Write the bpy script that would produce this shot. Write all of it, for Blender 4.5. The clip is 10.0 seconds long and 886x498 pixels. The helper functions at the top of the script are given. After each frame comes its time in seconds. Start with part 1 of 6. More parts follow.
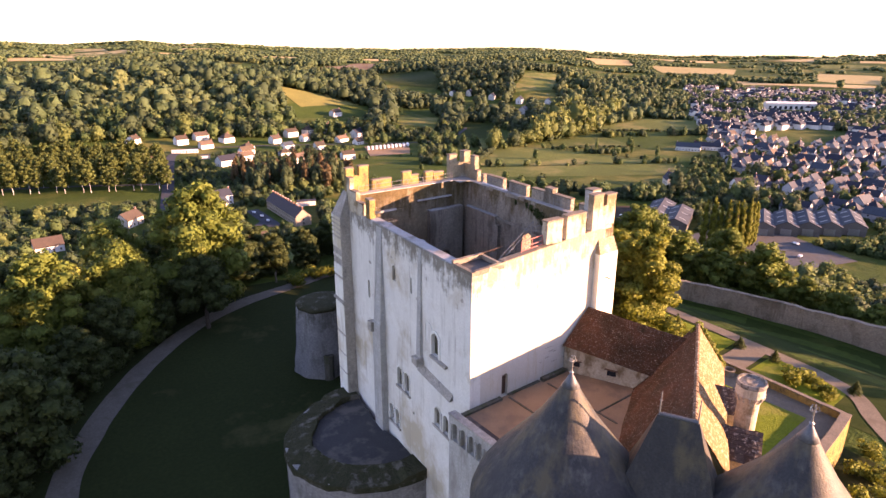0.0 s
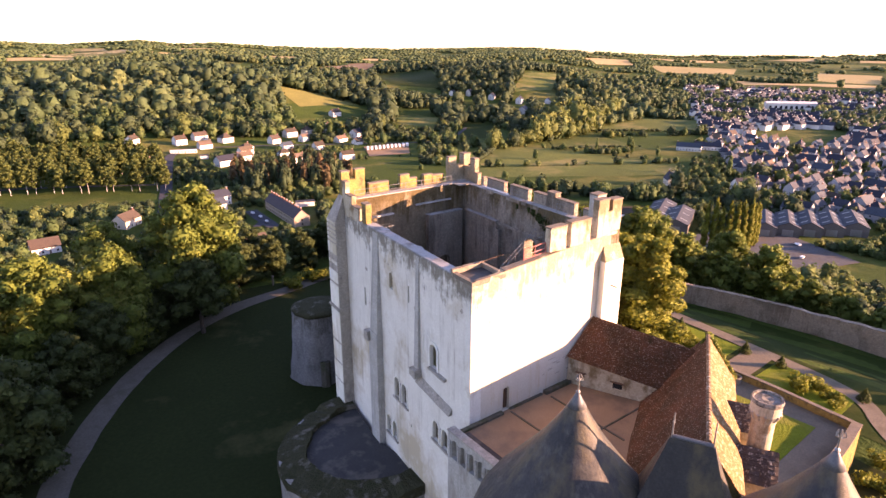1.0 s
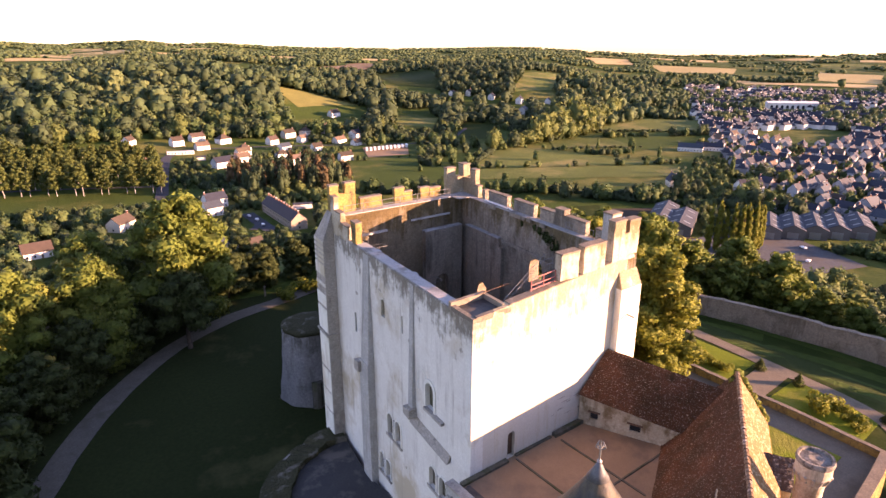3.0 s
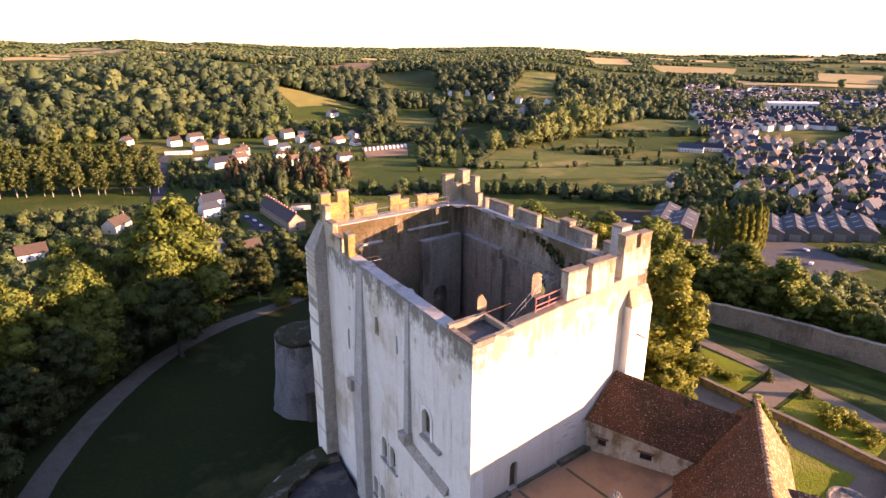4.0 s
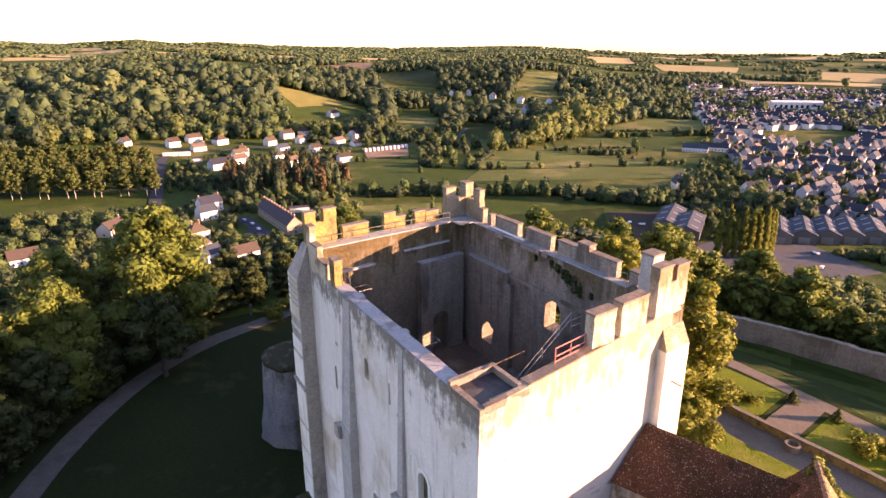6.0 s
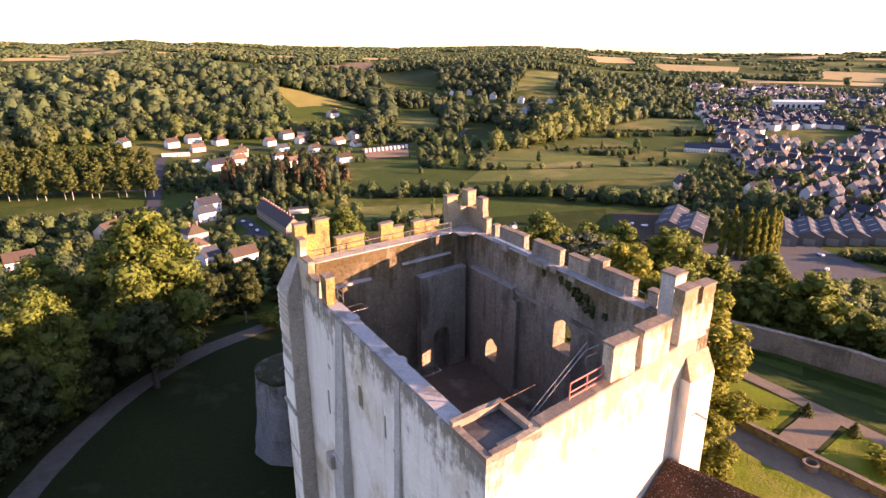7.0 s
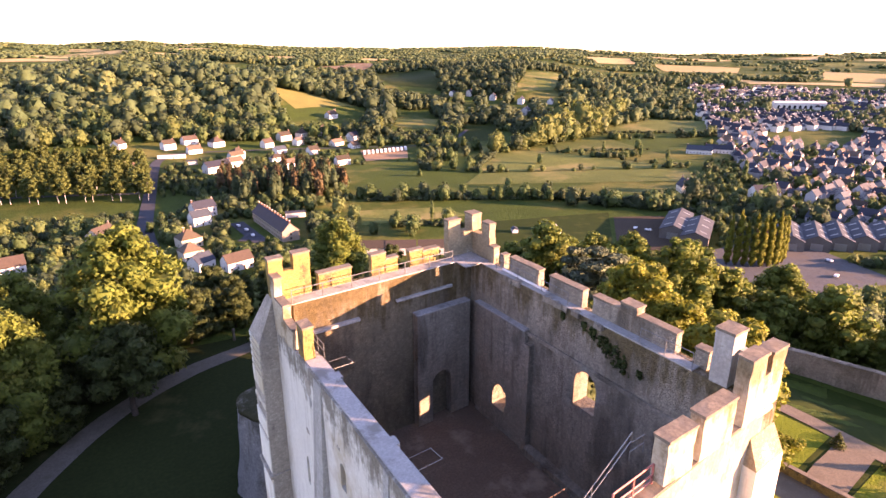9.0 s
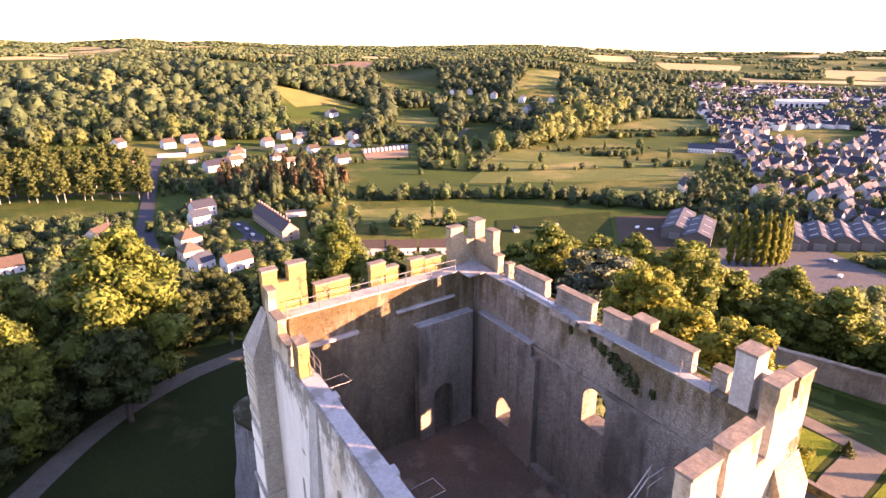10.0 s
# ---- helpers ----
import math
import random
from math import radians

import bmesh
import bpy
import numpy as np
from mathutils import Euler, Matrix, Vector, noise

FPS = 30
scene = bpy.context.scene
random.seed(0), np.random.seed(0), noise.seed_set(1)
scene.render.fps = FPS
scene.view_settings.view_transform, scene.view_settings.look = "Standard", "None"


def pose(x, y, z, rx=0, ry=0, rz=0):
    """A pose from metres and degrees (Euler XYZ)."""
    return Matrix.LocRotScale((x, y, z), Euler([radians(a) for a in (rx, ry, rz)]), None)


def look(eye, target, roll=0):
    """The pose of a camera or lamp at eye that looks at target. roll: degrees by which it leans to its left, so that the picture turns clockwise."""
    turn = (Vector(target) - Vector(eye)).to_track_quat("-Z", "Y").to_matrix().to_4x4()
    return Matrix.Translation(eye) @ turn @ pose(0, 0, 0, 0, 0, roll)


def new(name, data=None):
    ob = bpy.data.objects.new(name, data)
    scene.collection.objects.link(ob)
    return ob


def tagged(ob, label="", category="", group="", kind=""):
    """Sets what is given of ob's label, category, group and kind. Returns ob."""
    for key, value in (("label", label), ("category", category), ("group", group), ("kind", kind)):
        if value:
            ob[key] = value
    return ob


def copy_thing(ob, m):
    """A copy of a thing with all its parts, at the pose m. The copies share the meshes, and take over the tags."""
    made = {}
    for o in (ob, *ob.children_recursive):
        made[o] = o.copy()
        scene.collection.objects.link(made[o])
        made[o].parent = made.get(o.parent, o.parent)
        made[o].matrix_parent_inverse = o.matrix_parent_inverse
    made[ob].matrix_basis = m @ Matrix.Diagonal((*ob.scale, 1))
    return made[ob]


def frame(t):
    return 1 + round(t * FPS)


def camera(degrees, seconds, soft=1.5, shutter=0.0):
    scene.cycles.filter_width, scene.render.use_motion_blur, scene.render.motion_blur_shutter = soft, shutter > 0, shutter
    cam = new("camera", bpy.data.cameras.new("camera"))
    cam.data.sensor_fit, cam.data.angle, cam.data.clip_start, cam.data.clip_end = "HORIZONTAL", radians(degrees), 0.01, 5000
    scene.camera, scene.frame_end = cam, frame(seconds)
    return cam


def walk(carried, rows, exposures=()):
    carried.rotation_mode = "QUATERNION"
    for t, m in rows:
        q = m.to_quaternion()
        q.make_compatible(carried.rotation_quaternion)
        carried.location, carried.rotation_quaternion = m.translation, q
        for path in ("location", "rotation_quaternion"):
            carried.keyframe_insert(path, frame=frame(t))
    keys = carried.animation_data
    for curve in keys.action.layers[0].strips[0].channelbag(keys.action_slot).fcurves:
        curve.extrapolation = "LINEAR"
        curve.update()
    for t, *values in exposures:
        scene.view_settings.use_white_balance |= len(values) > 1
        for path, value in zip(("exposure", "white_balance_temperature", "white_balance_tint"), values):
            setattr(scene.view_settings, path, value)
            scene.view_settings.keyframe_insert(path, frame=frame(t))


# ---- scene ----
cam = camera(73.6, 10.0)
PATH = [
    (0, (-30.471, -36.423, 47.738), (-29.332, -34.906, 47.105), 0.1),
    (0.5, (-29.736, -35.496, 47.751), (-28.596, -33.979, 47.118), 0.1),
    (1, (-28.873, -34.454, 47.665), (-27.733, -32.937, 47.031), 0.1),
    (1.5, (-27.925, -33.306, 47.617), (-26.785, -31.79, 46.983), 0.1),
    (2, (-26.923, -32.063, 47.696), (-25.783, -30.547, 47.062), 0.1),
    (2.5, (-25.913, -30.791, 47.839), (-24.774, -29.275, 47.205), 0.0),
    (4, (-22.595, -26.688, 48.124), (-21.453, -25.173, 47.488), 0.1),
    (4.5, (-21.414, -25.199, 48.163), (-20.274, -23.684, 47.527), 0.0),
    (5, (-20.281, -23.714, 48.159), (-19.142, -22.199, 47.522), -0.0),
    (5.5, (-19.085, -22.155, 48.044), (-17.947, -20.639, 47.407), -0.0),
    (7, (-15.52, -17.376, 47.982), (-14.384, -15.858, 47.344), -0.1),
    (7.5, (-14.346, -15.749, 47.943), (-13.211, -14.231, 47.305), -0.1),
    (8, (-13.125, -14.117, 47.904), (-11.989, -12.599, 47.267), -0.1),
    (8.5, (-11.957, -12.503, 48.029), (-10.82, -10.986, 47.392), -0.1),
    (9, (-10.756, -10.853, 48.098), (-9.618, -9.336, 47.462), -0.1),
    (9.5, (-9.838, -9.606, 48.204), (-8.7, -8.088, 47.573), -0.0),
    (10, (-9.603, -9.124, 48.317), (-8.468, -7.607, 47.675), -0.1),
]
walk(cam, [(t, look(eye, target, roll)) for t, eye, target, roll in PATH], [(0, 2.57, 6600, 50), (4.5, 2.44, 6600, 50), (7, 2.46, 6600, 50), (8.5, 2.70, 6650, 52), (10, 3.16, 6750, 57)])

# ---- light ----
SUN_FROM = Vector((0.710, -0.704, 0.0)).normalized()
SUN_HEIGHT = radians(10.6)
world = bpy.data.worlds.new("sky")
scene.world = world
world.use_nodes = True
wn = world.node_tree.nodes
sky = wn.new("ShaderNodeTexSky")
sky.sky_type = "NISHITA"
sky.sun_disc = False
sky.sun_elevation = SUN_HEIGHT
sky.sun_rotation = math.atan2(SUN_FROM.x, SUN_FROM.y)
sky.air_density, sky.dust_density, sky.ozone_density = 1.0, 0.35, 1.4
wn["Background"].inputs["Strength"].default_value = 0.098
world.node_tree.links.new(sky.outputs["Color"], wn["Background"].inputs["Color"])
sun = new("sun", bpy.data.lights.new("sun", "SUN"))
sun.data.energy, sun.data.angle, sun.data.color = 5.3, radians(0.6), (1.0, 0.665, 0.345)
sun.matrix_world = look((0, 0, 0), -(SUN_FROM * math.cos(SUN_HEIGHT) + Vector((0, 0, math.sin(SUN_HEIGHT)))))

# ---- materials ----


def surface(name, base, other, scale=2.0, rough=0.9, bump=0.3, fine=18.0, third=None, third_scale=0.25, third_amount=0.5, metal=0.0,
            per_object=0.0, per_island=0.0, streak=1.0, bump_far=0.03, through_light=0.0, drip=None, stain=None, blocks=0.0, grain=0.72):
    """A procedural surface: two colours mixed by fine and broad noise, an optional third colour in broad patches, relief."""
    m = bpy.data.materials.new(name)
    m.use_nodes = True
    nt = m.node_tree
    n, link = nt.nodes, nt.links.new
    out = n["Principled BSDF"]
    tex = n.new("ShaderNodeTexCoord")
    mp = n.new("ShaderNodeMapping")
    mp.inputs["Scale"].default_value = (1, 1, 1.0 / streak)
    link(tex.outputs["Object"], mp.inputs["Vector"])

    def noise_node(sc, detail, vec):
        q = n.new("ShaderNodeTexNoise")
        q.inputs["Scale"].default_value, q.inputs["Detail"].default_value, q.inputs["Roughness"].default_value = sc, detail, 0.65
        link(vec, q.inputs["Vector"])
        return q

    def ramp_node(fac, a, b):
        q = n.new("ShaderNodeMapRange")
        q.inputs["From Min"].default_value, q.inputs["From Max"].default_value = a, b
        link(fac, q.inputs["Value"])
        return q.outputs["Result"]

    def mix_node(fac, a, b, blend="MIX"):
        q = n.new("ShaderNodeMix")
        q.data_type, q.blend_type = "RGBA", blend
        for sock, val in ((q.inputs[0], fac), (q.inputs[6], a), (q.inputs[7], b)):
            if isinstance(val, (int, float)):
                sock.default_value = val
            elif isinstance(val, tuple):
                sock.default_value = (*val, 1)
            else:
                link(val, sock)
        return q.outputs[2]

    broad = noise_node(scale, 6, tex.outputs["Object"])
    small = noise_node(fine, 5, tex.outputs["Object"])
    col = mix_node(ramp_node(broad.outputs["Fac"], 0.35, 0.65), base, other)
    col = mix_node(ramp_node(small.outputs["Fac"], 0.3, 0.75), col, tuple(grain * c for c in other))
    if third:
        patch = noise_node(third_scale, 7, mp.outputs["Vector"])
        col = mix_node(ramp_node(patch.outputs["Fac"], 0.62 - 0.25 * third_amount, 0.72 - 0.2 * third_amount), col, third)
    joints = None
    if blocks:      # rubble stones: each its own tone, dark recessed joints
        bmap = n.new("ShaderNodeMapping")
        bmap.inputs["Scale"].default_value = (1, 1, 1.7)
        link(tex.outputs["Object"], bmap.inputs["Vector"])
        cells = n.new("ShaderNodeTexVoronoi")
        edges = n.new("ShaderNodeTexVoronoi")
        edges.feature = "DISTANCE_TO_EDGE"
        for q in (cells, edges):
            q.inputs["Scale"].default_value = blocks
            link(bmap.outputs["Vector"], q.inputs["Vector"])
        tone = n.new("ShaderNodeSeparateColor")
        link(cells.outputs["Color"], tone.inputs[0])
        shade = n.new("ShaderNodeHueSaturation")
        vary = n.new("ShaderNodeMapRange")
        vary.inputs["To Min"].default_value, vary.inputs["To Max"].default_value = 0.86, 1.14
        link(tone.outputs[0], vary.inputs["Value"])
        link(vary.outputs["Result"], shade.inputs["Value"])
        link(col, shade.inputs["Color"])
        joints = ramp_node(edges.outputs["Distance"], 0.0, 0.08)
        col = mix_node(joints, tuple(0.86 * c for c in other), shade.outputs["Color"])
    if drip:        # thin stains washed down the face
        dm = n.new("ShaderNodeMapping")
        dm.inputs["Scale"].default_value = (1, 1, 0.07)
        link(tex.outputs["Object"], dm.inputs["Vector"])
        runs = noise_node(1.7, 5, dm.outputs["Vector"])
        where = noise_node(0.16, 3, tex.outputs["Object"])
        both = n.new("ShaderNodeMath")
        both.operation = "MULTIPLY"
        link(ramp_node(runs.outputs["Fac"], 0.5, 0.74), both.inputs[0])
        link(ramp_node(where.outputs["Fac"], 0.42, 0.62), both.inputs[1])
        col = mix_node(both.outputs[0], col, drip)
    if stain:       # lost limewash and lichen, thickest at the wall head
        low, high, tint = stain
        sep = n.new("ShaderNodeSeparateXYZ")
        link(tex.outputs["Object"], sep.inputs[0])
        lift = n.new("ShaderNodeMapRange")
        for key, val in (("From Min", low), ("From Max", high), ("To Min", -0.3), ("To Max", 0.24)):
            lift.inputs[key].default_value = val
        link(sep.outputs["Z"], lift.inputs["Value"])
        rag = noise_node(0.8, 10, mp.outputs["Vector"])
        sm = n.new("ShaderNodeMapping")
        sm.inputs["Scale"].default_value = (1, 1, 0.12)
        link(tex.outputs["Object"], sm.inputs["Vector"])
        runs_down = noise_node(2.6, 6, sm.outputs["Vector"])
        add = n.new("ShaderNodeMath")
        link(lift.outputs["Result"], add.inputs[0])
        link(rag.outputs["Fac"], add.inputs[1])
        both_s = n.new("ShaderNodeMath")
        both_s.operation = "MULTIPLY_ADD"
        both_s.inputs[1].default_value = 0.55
        link(runs_down.outputs["Fac"], both_s.inputs[0])
        link(add.outputs[0], both_s.inputs[2])
        body = mix_node(ramp_node(small.outputs["Fac"], 0.35, 0.65), tint, tuple(0.55 * c for c in tint))
        held = n.new("ShaderNodeMath")
        held.operation = "MULTIPLY"
        held.inputs[1].default_value = 0.82
        link(ramp_node(both_s.outputs[0], 0.74, 0.94), held.inputs[0])
        col = mix_node(held.outputs[0], col, body)
    if per_object or per_island:
        if per_object:
            rnd = n.new("ShaderNodeObjectInfo").outputs["Random"]
        else:
            rnd = n.new("ShaderNodeNewGeometry").outputs["Random Per Island"]
        k = per_object or per_island
        hsv = n.new("ShaderNodeHueSaturation")
        vary = n.new("ShaderNodeMapRange")
        vary.inputs["To Min"].default_value, vary.inputs["To Max"].default_value = 1 - k, 1 + k
        link(rnd, vary.inputs["Value"])
        link(vary.outputs["Result"], hsv.inputs["Value"])
        hue = n.new("ShaderNodeMapRange")
        hue.inputs["To Min"].default_value, hue.inputs["To Max"].default_value = 0.5 + 0.06 * k, 0.5 - 0.06 * k
        link(rnd, hue.inputs["Value"])
        link(hue.outputs["Result"], hsv.inputs["Hue"])
        link(col, hsv.inputs["Color"])
        col = hsv.outputs["Color"]
    link(col, out.inputs["Base Color"])
    out.inputs["Roughness"].default_value = rough
    out.inputs["Metallic"].default_value = metal
    out.inputs["Specular IOR Level"].default_value = 0.08 if rough > 0.9 else 0.55 if rough < 0.5 else 0.3
    if bump:
        b = n.new("ShaderNodeBump")
        b.inputs["Strength"].default_value, b.inputs["Distance"].default_value = bump, bump_far
        if joints:
            both_h = n.new("ShaderNodeMath")
            link(small.outputs["Fac"], both_h.inputs[0])
            link(joints, both_h.inputs[1])
            link(both_h.outputs[0], b.inputs["Height"])
        else:
            link(small.outputs["Fac"], b.inputs["Height"])
        link(b.outputs["Normal"], out.inputs["Normal"])
    if through_light:
        tr = n.new("ShaderNodeBsdfTranslucent")
        link(col, tr.inputs["Color"])
        mx = n.new("ShaderNodeMixShader")
        mx.inputs[0].default_value = through_light
        link(out.outputs[0], mx.inputs[1])
        link(tr.outputs[0], mx.inputs[2])
        link(mx.outputs[0], n["Material Output"].inputs["Surface"])
    return m


LIMEWASH = surface("limewashed_stone", (0.71, 0.705, 0.62), (0.64, 0.635, 0.55), 0.5, 0.95, 0.5, 5.0, (0.46, 0.41, 0.30), 0.16, 0.3, streak=2.0, bump_far=0.05, drip=(0.36, 0.33, 0.26), grain=0.9)
LEFT_WASH = surface("limewash_weathered_head", (0.70, 0.69, 0.615), (0.60, 0.585, 0.51), 0.3, 0.95, 0.5, 5.0, (0.41, 0.355, 0.25), 0.12, 0.5, streak=1.1, bump_far=0.05, drip=(0.28, 0.255, 0.20), stain=(24.4, 29.9, (0.15, 0.13, 0.094)), grain=0.9)
# base yellowed for warm sun on the front; the ochre head is staining
FRONT_WASH = surface("limewash_ochre_head", (0.58, 0.54, 0.44), (0.52, 0.475, 0.38), 0.5, 0.95, 0.5, 5.0, (0.49, 0.43, 0.32), 0.16, 0.4, streak=1.6, bump_far=0.06, drip=(0.42, 0.34, 0.215), stain=(22.5, 31.0, (0.37, 0.28, 0.145)), grain=0.9)
MERLON_WASH = surface("stained_limewash_merlon", (0.54, 0.49, 0.38), (0.42, 0.36, 0.25), 0.8, 0.95, 0.7, 5.0, (0.18, 0.135, 0.075), 0.6, 0.4, streak=1.6, bump_far=0.06, drip=(0.16, 0.12, 0.07), stain=(30.6, 33.8, (0.19, 0.14, 0.075)))
CAP_STONE = surface("brown_merlon_coping", (0.23, 0.195, 0.15), (0.15, 0.126, 0.096), 0.9, 0.95, 0.6, 6.0, (0.23, 0.19, 0.14), 0.9, 0.35)
RUIN_STONE = surface("pale_ruined_rubble", (0.36, 0.345, 0.315), (0.26, 0.25, 0.23), 0.5, 0.97, 0.8, 3.0, (0.13, 0.125, 0.105), 0.3, 0.46, streak=1.6, bump_far=0.12, drip=(0.13, 0.12, 0.10), stain=(8.0, 14.0, (0.12, 0.115, 0.09)), blocks=3.6)
STONE = surface("weathered_stone", (0.50, 0.46, 0.39), (0.36, 0.33, 0.275), 0.9, 0.95, 0.7, 6.0, (0.22, 0.20, 0.17), 0.6, 0.35, streak=2.5, bump_far=0.06, blocks=4.2)
OCHRE_STONE = surface("ochre_lichen_stone", (0.42, 0.305, 0.085), (0.27, 0.20, 0.075), 0.9, 0.95, 0.8, 6.0, (0.10, 0.08, 0.05), 0.9, 0.42, streak=1.5, bump_far=0.05, blocks=4.2)
TURRET_STONE = surface("tan_turret_stone", (0.40, 0.345, 0.235), (0.30, 0.25, 0.165), 0.6, 0.95, 0.8, 5.0, (0.50, 0.47, 0.40), 0.45, 0.34, streak=1.6, bump_far=0.06, drip=(0.17, 0.13, 0.08), blocks=4.6)
# limewash greyed by stains and, on pilasters, to paint in their shaded sides
PILASTER_STONE = surface("stained_shaded_limewash", (0.46, 0.455, 0.415), (0.35, 0.345, 0.31), 0.7, 0.95, 0.7, 5.0, (0.23, 0.215, 0.185), 0.4, 0.4, streak=3.0, bump_far=0.05, drip=(0.20, 0.185, 0.155))
DARK_STONE = surface("dark_mossy_stone", (0.16, 0.14, 0.11), (0.09, 0.085, 0.06), 0.7, 0.97, 0.8, 5.0, (0.06, 0.065, 0.03), 0.5, 0.5, bump_far=0.06)
INNER_STONE = surface("bare_rubble_stone", (0.48, 0.42, 0.325), (0.30, 0.265, 0.21), 0.28, 0.97, 1.0, 3.2, (0.14, 0.12, 0.092), 0.28, 0.42, streak=3.2, bump_far=0.12, drip=(0.12, 0.104, 0.08), blocks=5.6, grain=0.74)
MOSSY_STONE = surface("brown_mossy_rubble", (0.34, 0.28, 0.185), (0.215, 0.18, 0.12), 0.35, 0.97, 1.0, 3.2, (0.11, 0.092, 0.066), 0.28, 0.5, streak=2.6, bump_far=0.12, drip=(0.09, 0.076, 0.055), stain=(24.6, 31.0, (0.13, 0.098, 0.04)), blocks=5.6, grain=0.72)
BACK_STONE = surface("mossy_headed_rubble", (0.48, 0.415, 0.315), (0.30, 0.26, 0.20), 0.28, 0.97, 1.0, 3.2, (0.14, 0.12, 0.09), 0.28, 0.46, streak=2.6, bump_far=0.12, drip=(0.11, 0.094, 0.07), stain=(25.8, 31.8, (0.16, 0.125, 0.06)), blocks=5.6, grain=0.72)
CURTAIN_STONE = surface("curtain_wall_rubble", (0.43, 0.355, 0.255), (0.32, 0.26, 0.185), 0.35, 0.97, 1.0, 2.4, (0.17, 0.135, 0.09), 0.22, 0.46, streak=1.4, bump_far=0.12, drip=(0.14, 0.11, 0.075), blocks=2.6, grain=0.7)
KERB_STONE = surface("brown_kerb_stone", (0.29, 0.25, 0.19), (0.205, 0.175, 0.135), 0.9, 0.95, 0.6, 6.0, (0.12, 0.10, 0.075), 0.8, 0.38)
COPING = surface("pale_coping_stone", (0.40, 0.395, 0.37), (0.30, 0.295, 0.275), 0.9, 0.9, 0.5, 6.0, (0.18, 0.172, 0.15), 0.7, 0.38, grain=0.74)
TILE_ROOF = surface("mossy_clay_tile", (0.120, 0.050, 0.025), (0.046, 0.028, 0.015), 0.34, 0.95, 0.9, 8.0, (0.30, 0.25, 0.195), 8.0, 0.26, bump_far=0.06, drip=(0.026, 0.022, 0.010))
# lit copy of the roof tile, lightened for sun, with pale lichen patches
SUN_SLOPE_TILE = surface("sunlit_lichened_tile", (0.27, 0.175, 0.078), (0.17, 0.105, 0.048), 0.8, 0.95, 0.9, 8.0, (0.36, 0.30, 0.20), 3.6, 0.42, bump_far=0.06)
RIDGE_TILE = surface("worn_ridge_tile", (0.27, 0.19, 0.12), (0.14, 0.095, 0.06), 1.5, 0.95, 0.6, 9.0, (0.36, 0.31, 0.25), 3.0, 0.35)
TURRET_CAP = surface("grey_lichened_cap", (0.30, 0.275, 0.24), (0.17, 0.155, 0.13), 1.8, 0.95, 0.8, 9.0, (0.065, 0.06, 0.05), 2.6, 0.5)
KEEP_EARTH = surface("reddish_earth_floor", (0.20, 0.145, 0.10), (0.145, 0.105, 0.075), 0.5, 0.97, 0.6, 5.0, (0.23, 0.18, 0.13), 0.3, 0.3, bump_far=0.06)
SLATE = surface("weathered_slate", (0.040, 0.040, 0.036), (0.021, 0.022, 0.022), 0.6, 0.6, 0.7, 6.0, (0.068, 0.056, 0.030), 0.34, 0.46, streak=2.4, bump_far=0.05, drip=(0.088, 0.084, 0.070))
TAR = surface("old_bitumen_roof", (0.046, 0.046, 0.044), (0.028, 0.028, 0.029), 0.35, 0.7, 0.3, 5.0, (0.085, 0.075, 0.062), 0.3, 0.44)
MOSS = surface("mossy_rim", (0.060, 0.058, 0.034), (0.036, 0.038, 0.018), 0.5, 0.97, 1.0, 3.0, (0.115, 0.105, 0.085), 0.6, 0.3, bump_far=0.25)
LEAD = surface("dull_lead", (0.13, 0.135, 0.145), (0.09, 0.095, 0.10), 2.0, 0.55, 0.2, 9.0, metal=0.2)
TERRACE = surface("brown_terrace_gravel", (0.285, 0.20, 0.125), (0.235, 0.163, 0.10), 0.35, 0.97, 0.3, 14.0, (0.16, 0.118, 0.08), 0.22, 0.42)
# lawn grass darkened in its base colour for the castle's shade
SHADED_GRASS = surface("shaded_mown_grass", (0.026, 0.036, 0.010), (0.020, 0.028, 0.008), 0.08, 0.97, 0.5, 1.6, (0.06, 0.06, 0.022), 0.04, 0.3, bump_far=0.15)
# lit copy of the grass, brightened in colour where sun falls on the garden
SUNLIT_GRASS = surface("sunlit_garden_grass", (0.155, 0.195, 0.014), (0.120, 0.155, 0.012), 0.15, 0.97, 0.8, 2.5, (0.16, 0.165, 0.03), 0.1, 0.3, bump_far=0.3)
# deep green grass, its colour lowered for lawns and meadows in shade
DEEP_SHADE_GRASS = surface("deep_green_shade_grass", (0.026, 0.044, 0.006), (0.020, 0.034, 0.005), 0.12, 0.97, 0.5, 2.0, (0.04, 0.05, 0.010), 0.07, 0.3, bump_far=0.12)
LAND = surface("rough_meadow", (0.058, 0.088, 0.014), (0.036, 0.060, 0.011), 0.03, 0.97, 0.8, 0.5, (0.12, 0.115, 0.03), 0.008, 0.4, bump_far=0.9)
PASTURE = surface("green_pasture", (0.122, 0.146, 0.036), (0.084, 0.106, 0.028), 0.03, 0.97, 0.8, 0.5, (0.16, 0.15, 0.052), 0.02, 0.42, bump_far=0.9, per_object=0.16)
STRAW = surface("ripe_wheat", (0.43, 0.345, 0.16), (0.35, 0.28, 0.125), 0.01, 0.97, 0.5, 0.2, bump_far=0.5, per_object=0.15)
DRY_GRASS = surface("dry_hill_grass", (0.205, 0.195, 0.055), (0.155, 0.15, 0.044), 0.03, 0.97, 0.5, 0.4, (0.12, 0.125, 0.035), 0.012, 0.4, bump_far=0.6)
GRAVEL = surface("grey_gravel", (0.150, 0.136, 0.108), (0.116, 0.106, 0.083), 0.4, 0.97, 0.3, 4.0, (0.09, 0.085, 0.06), 0.2, 0.3)
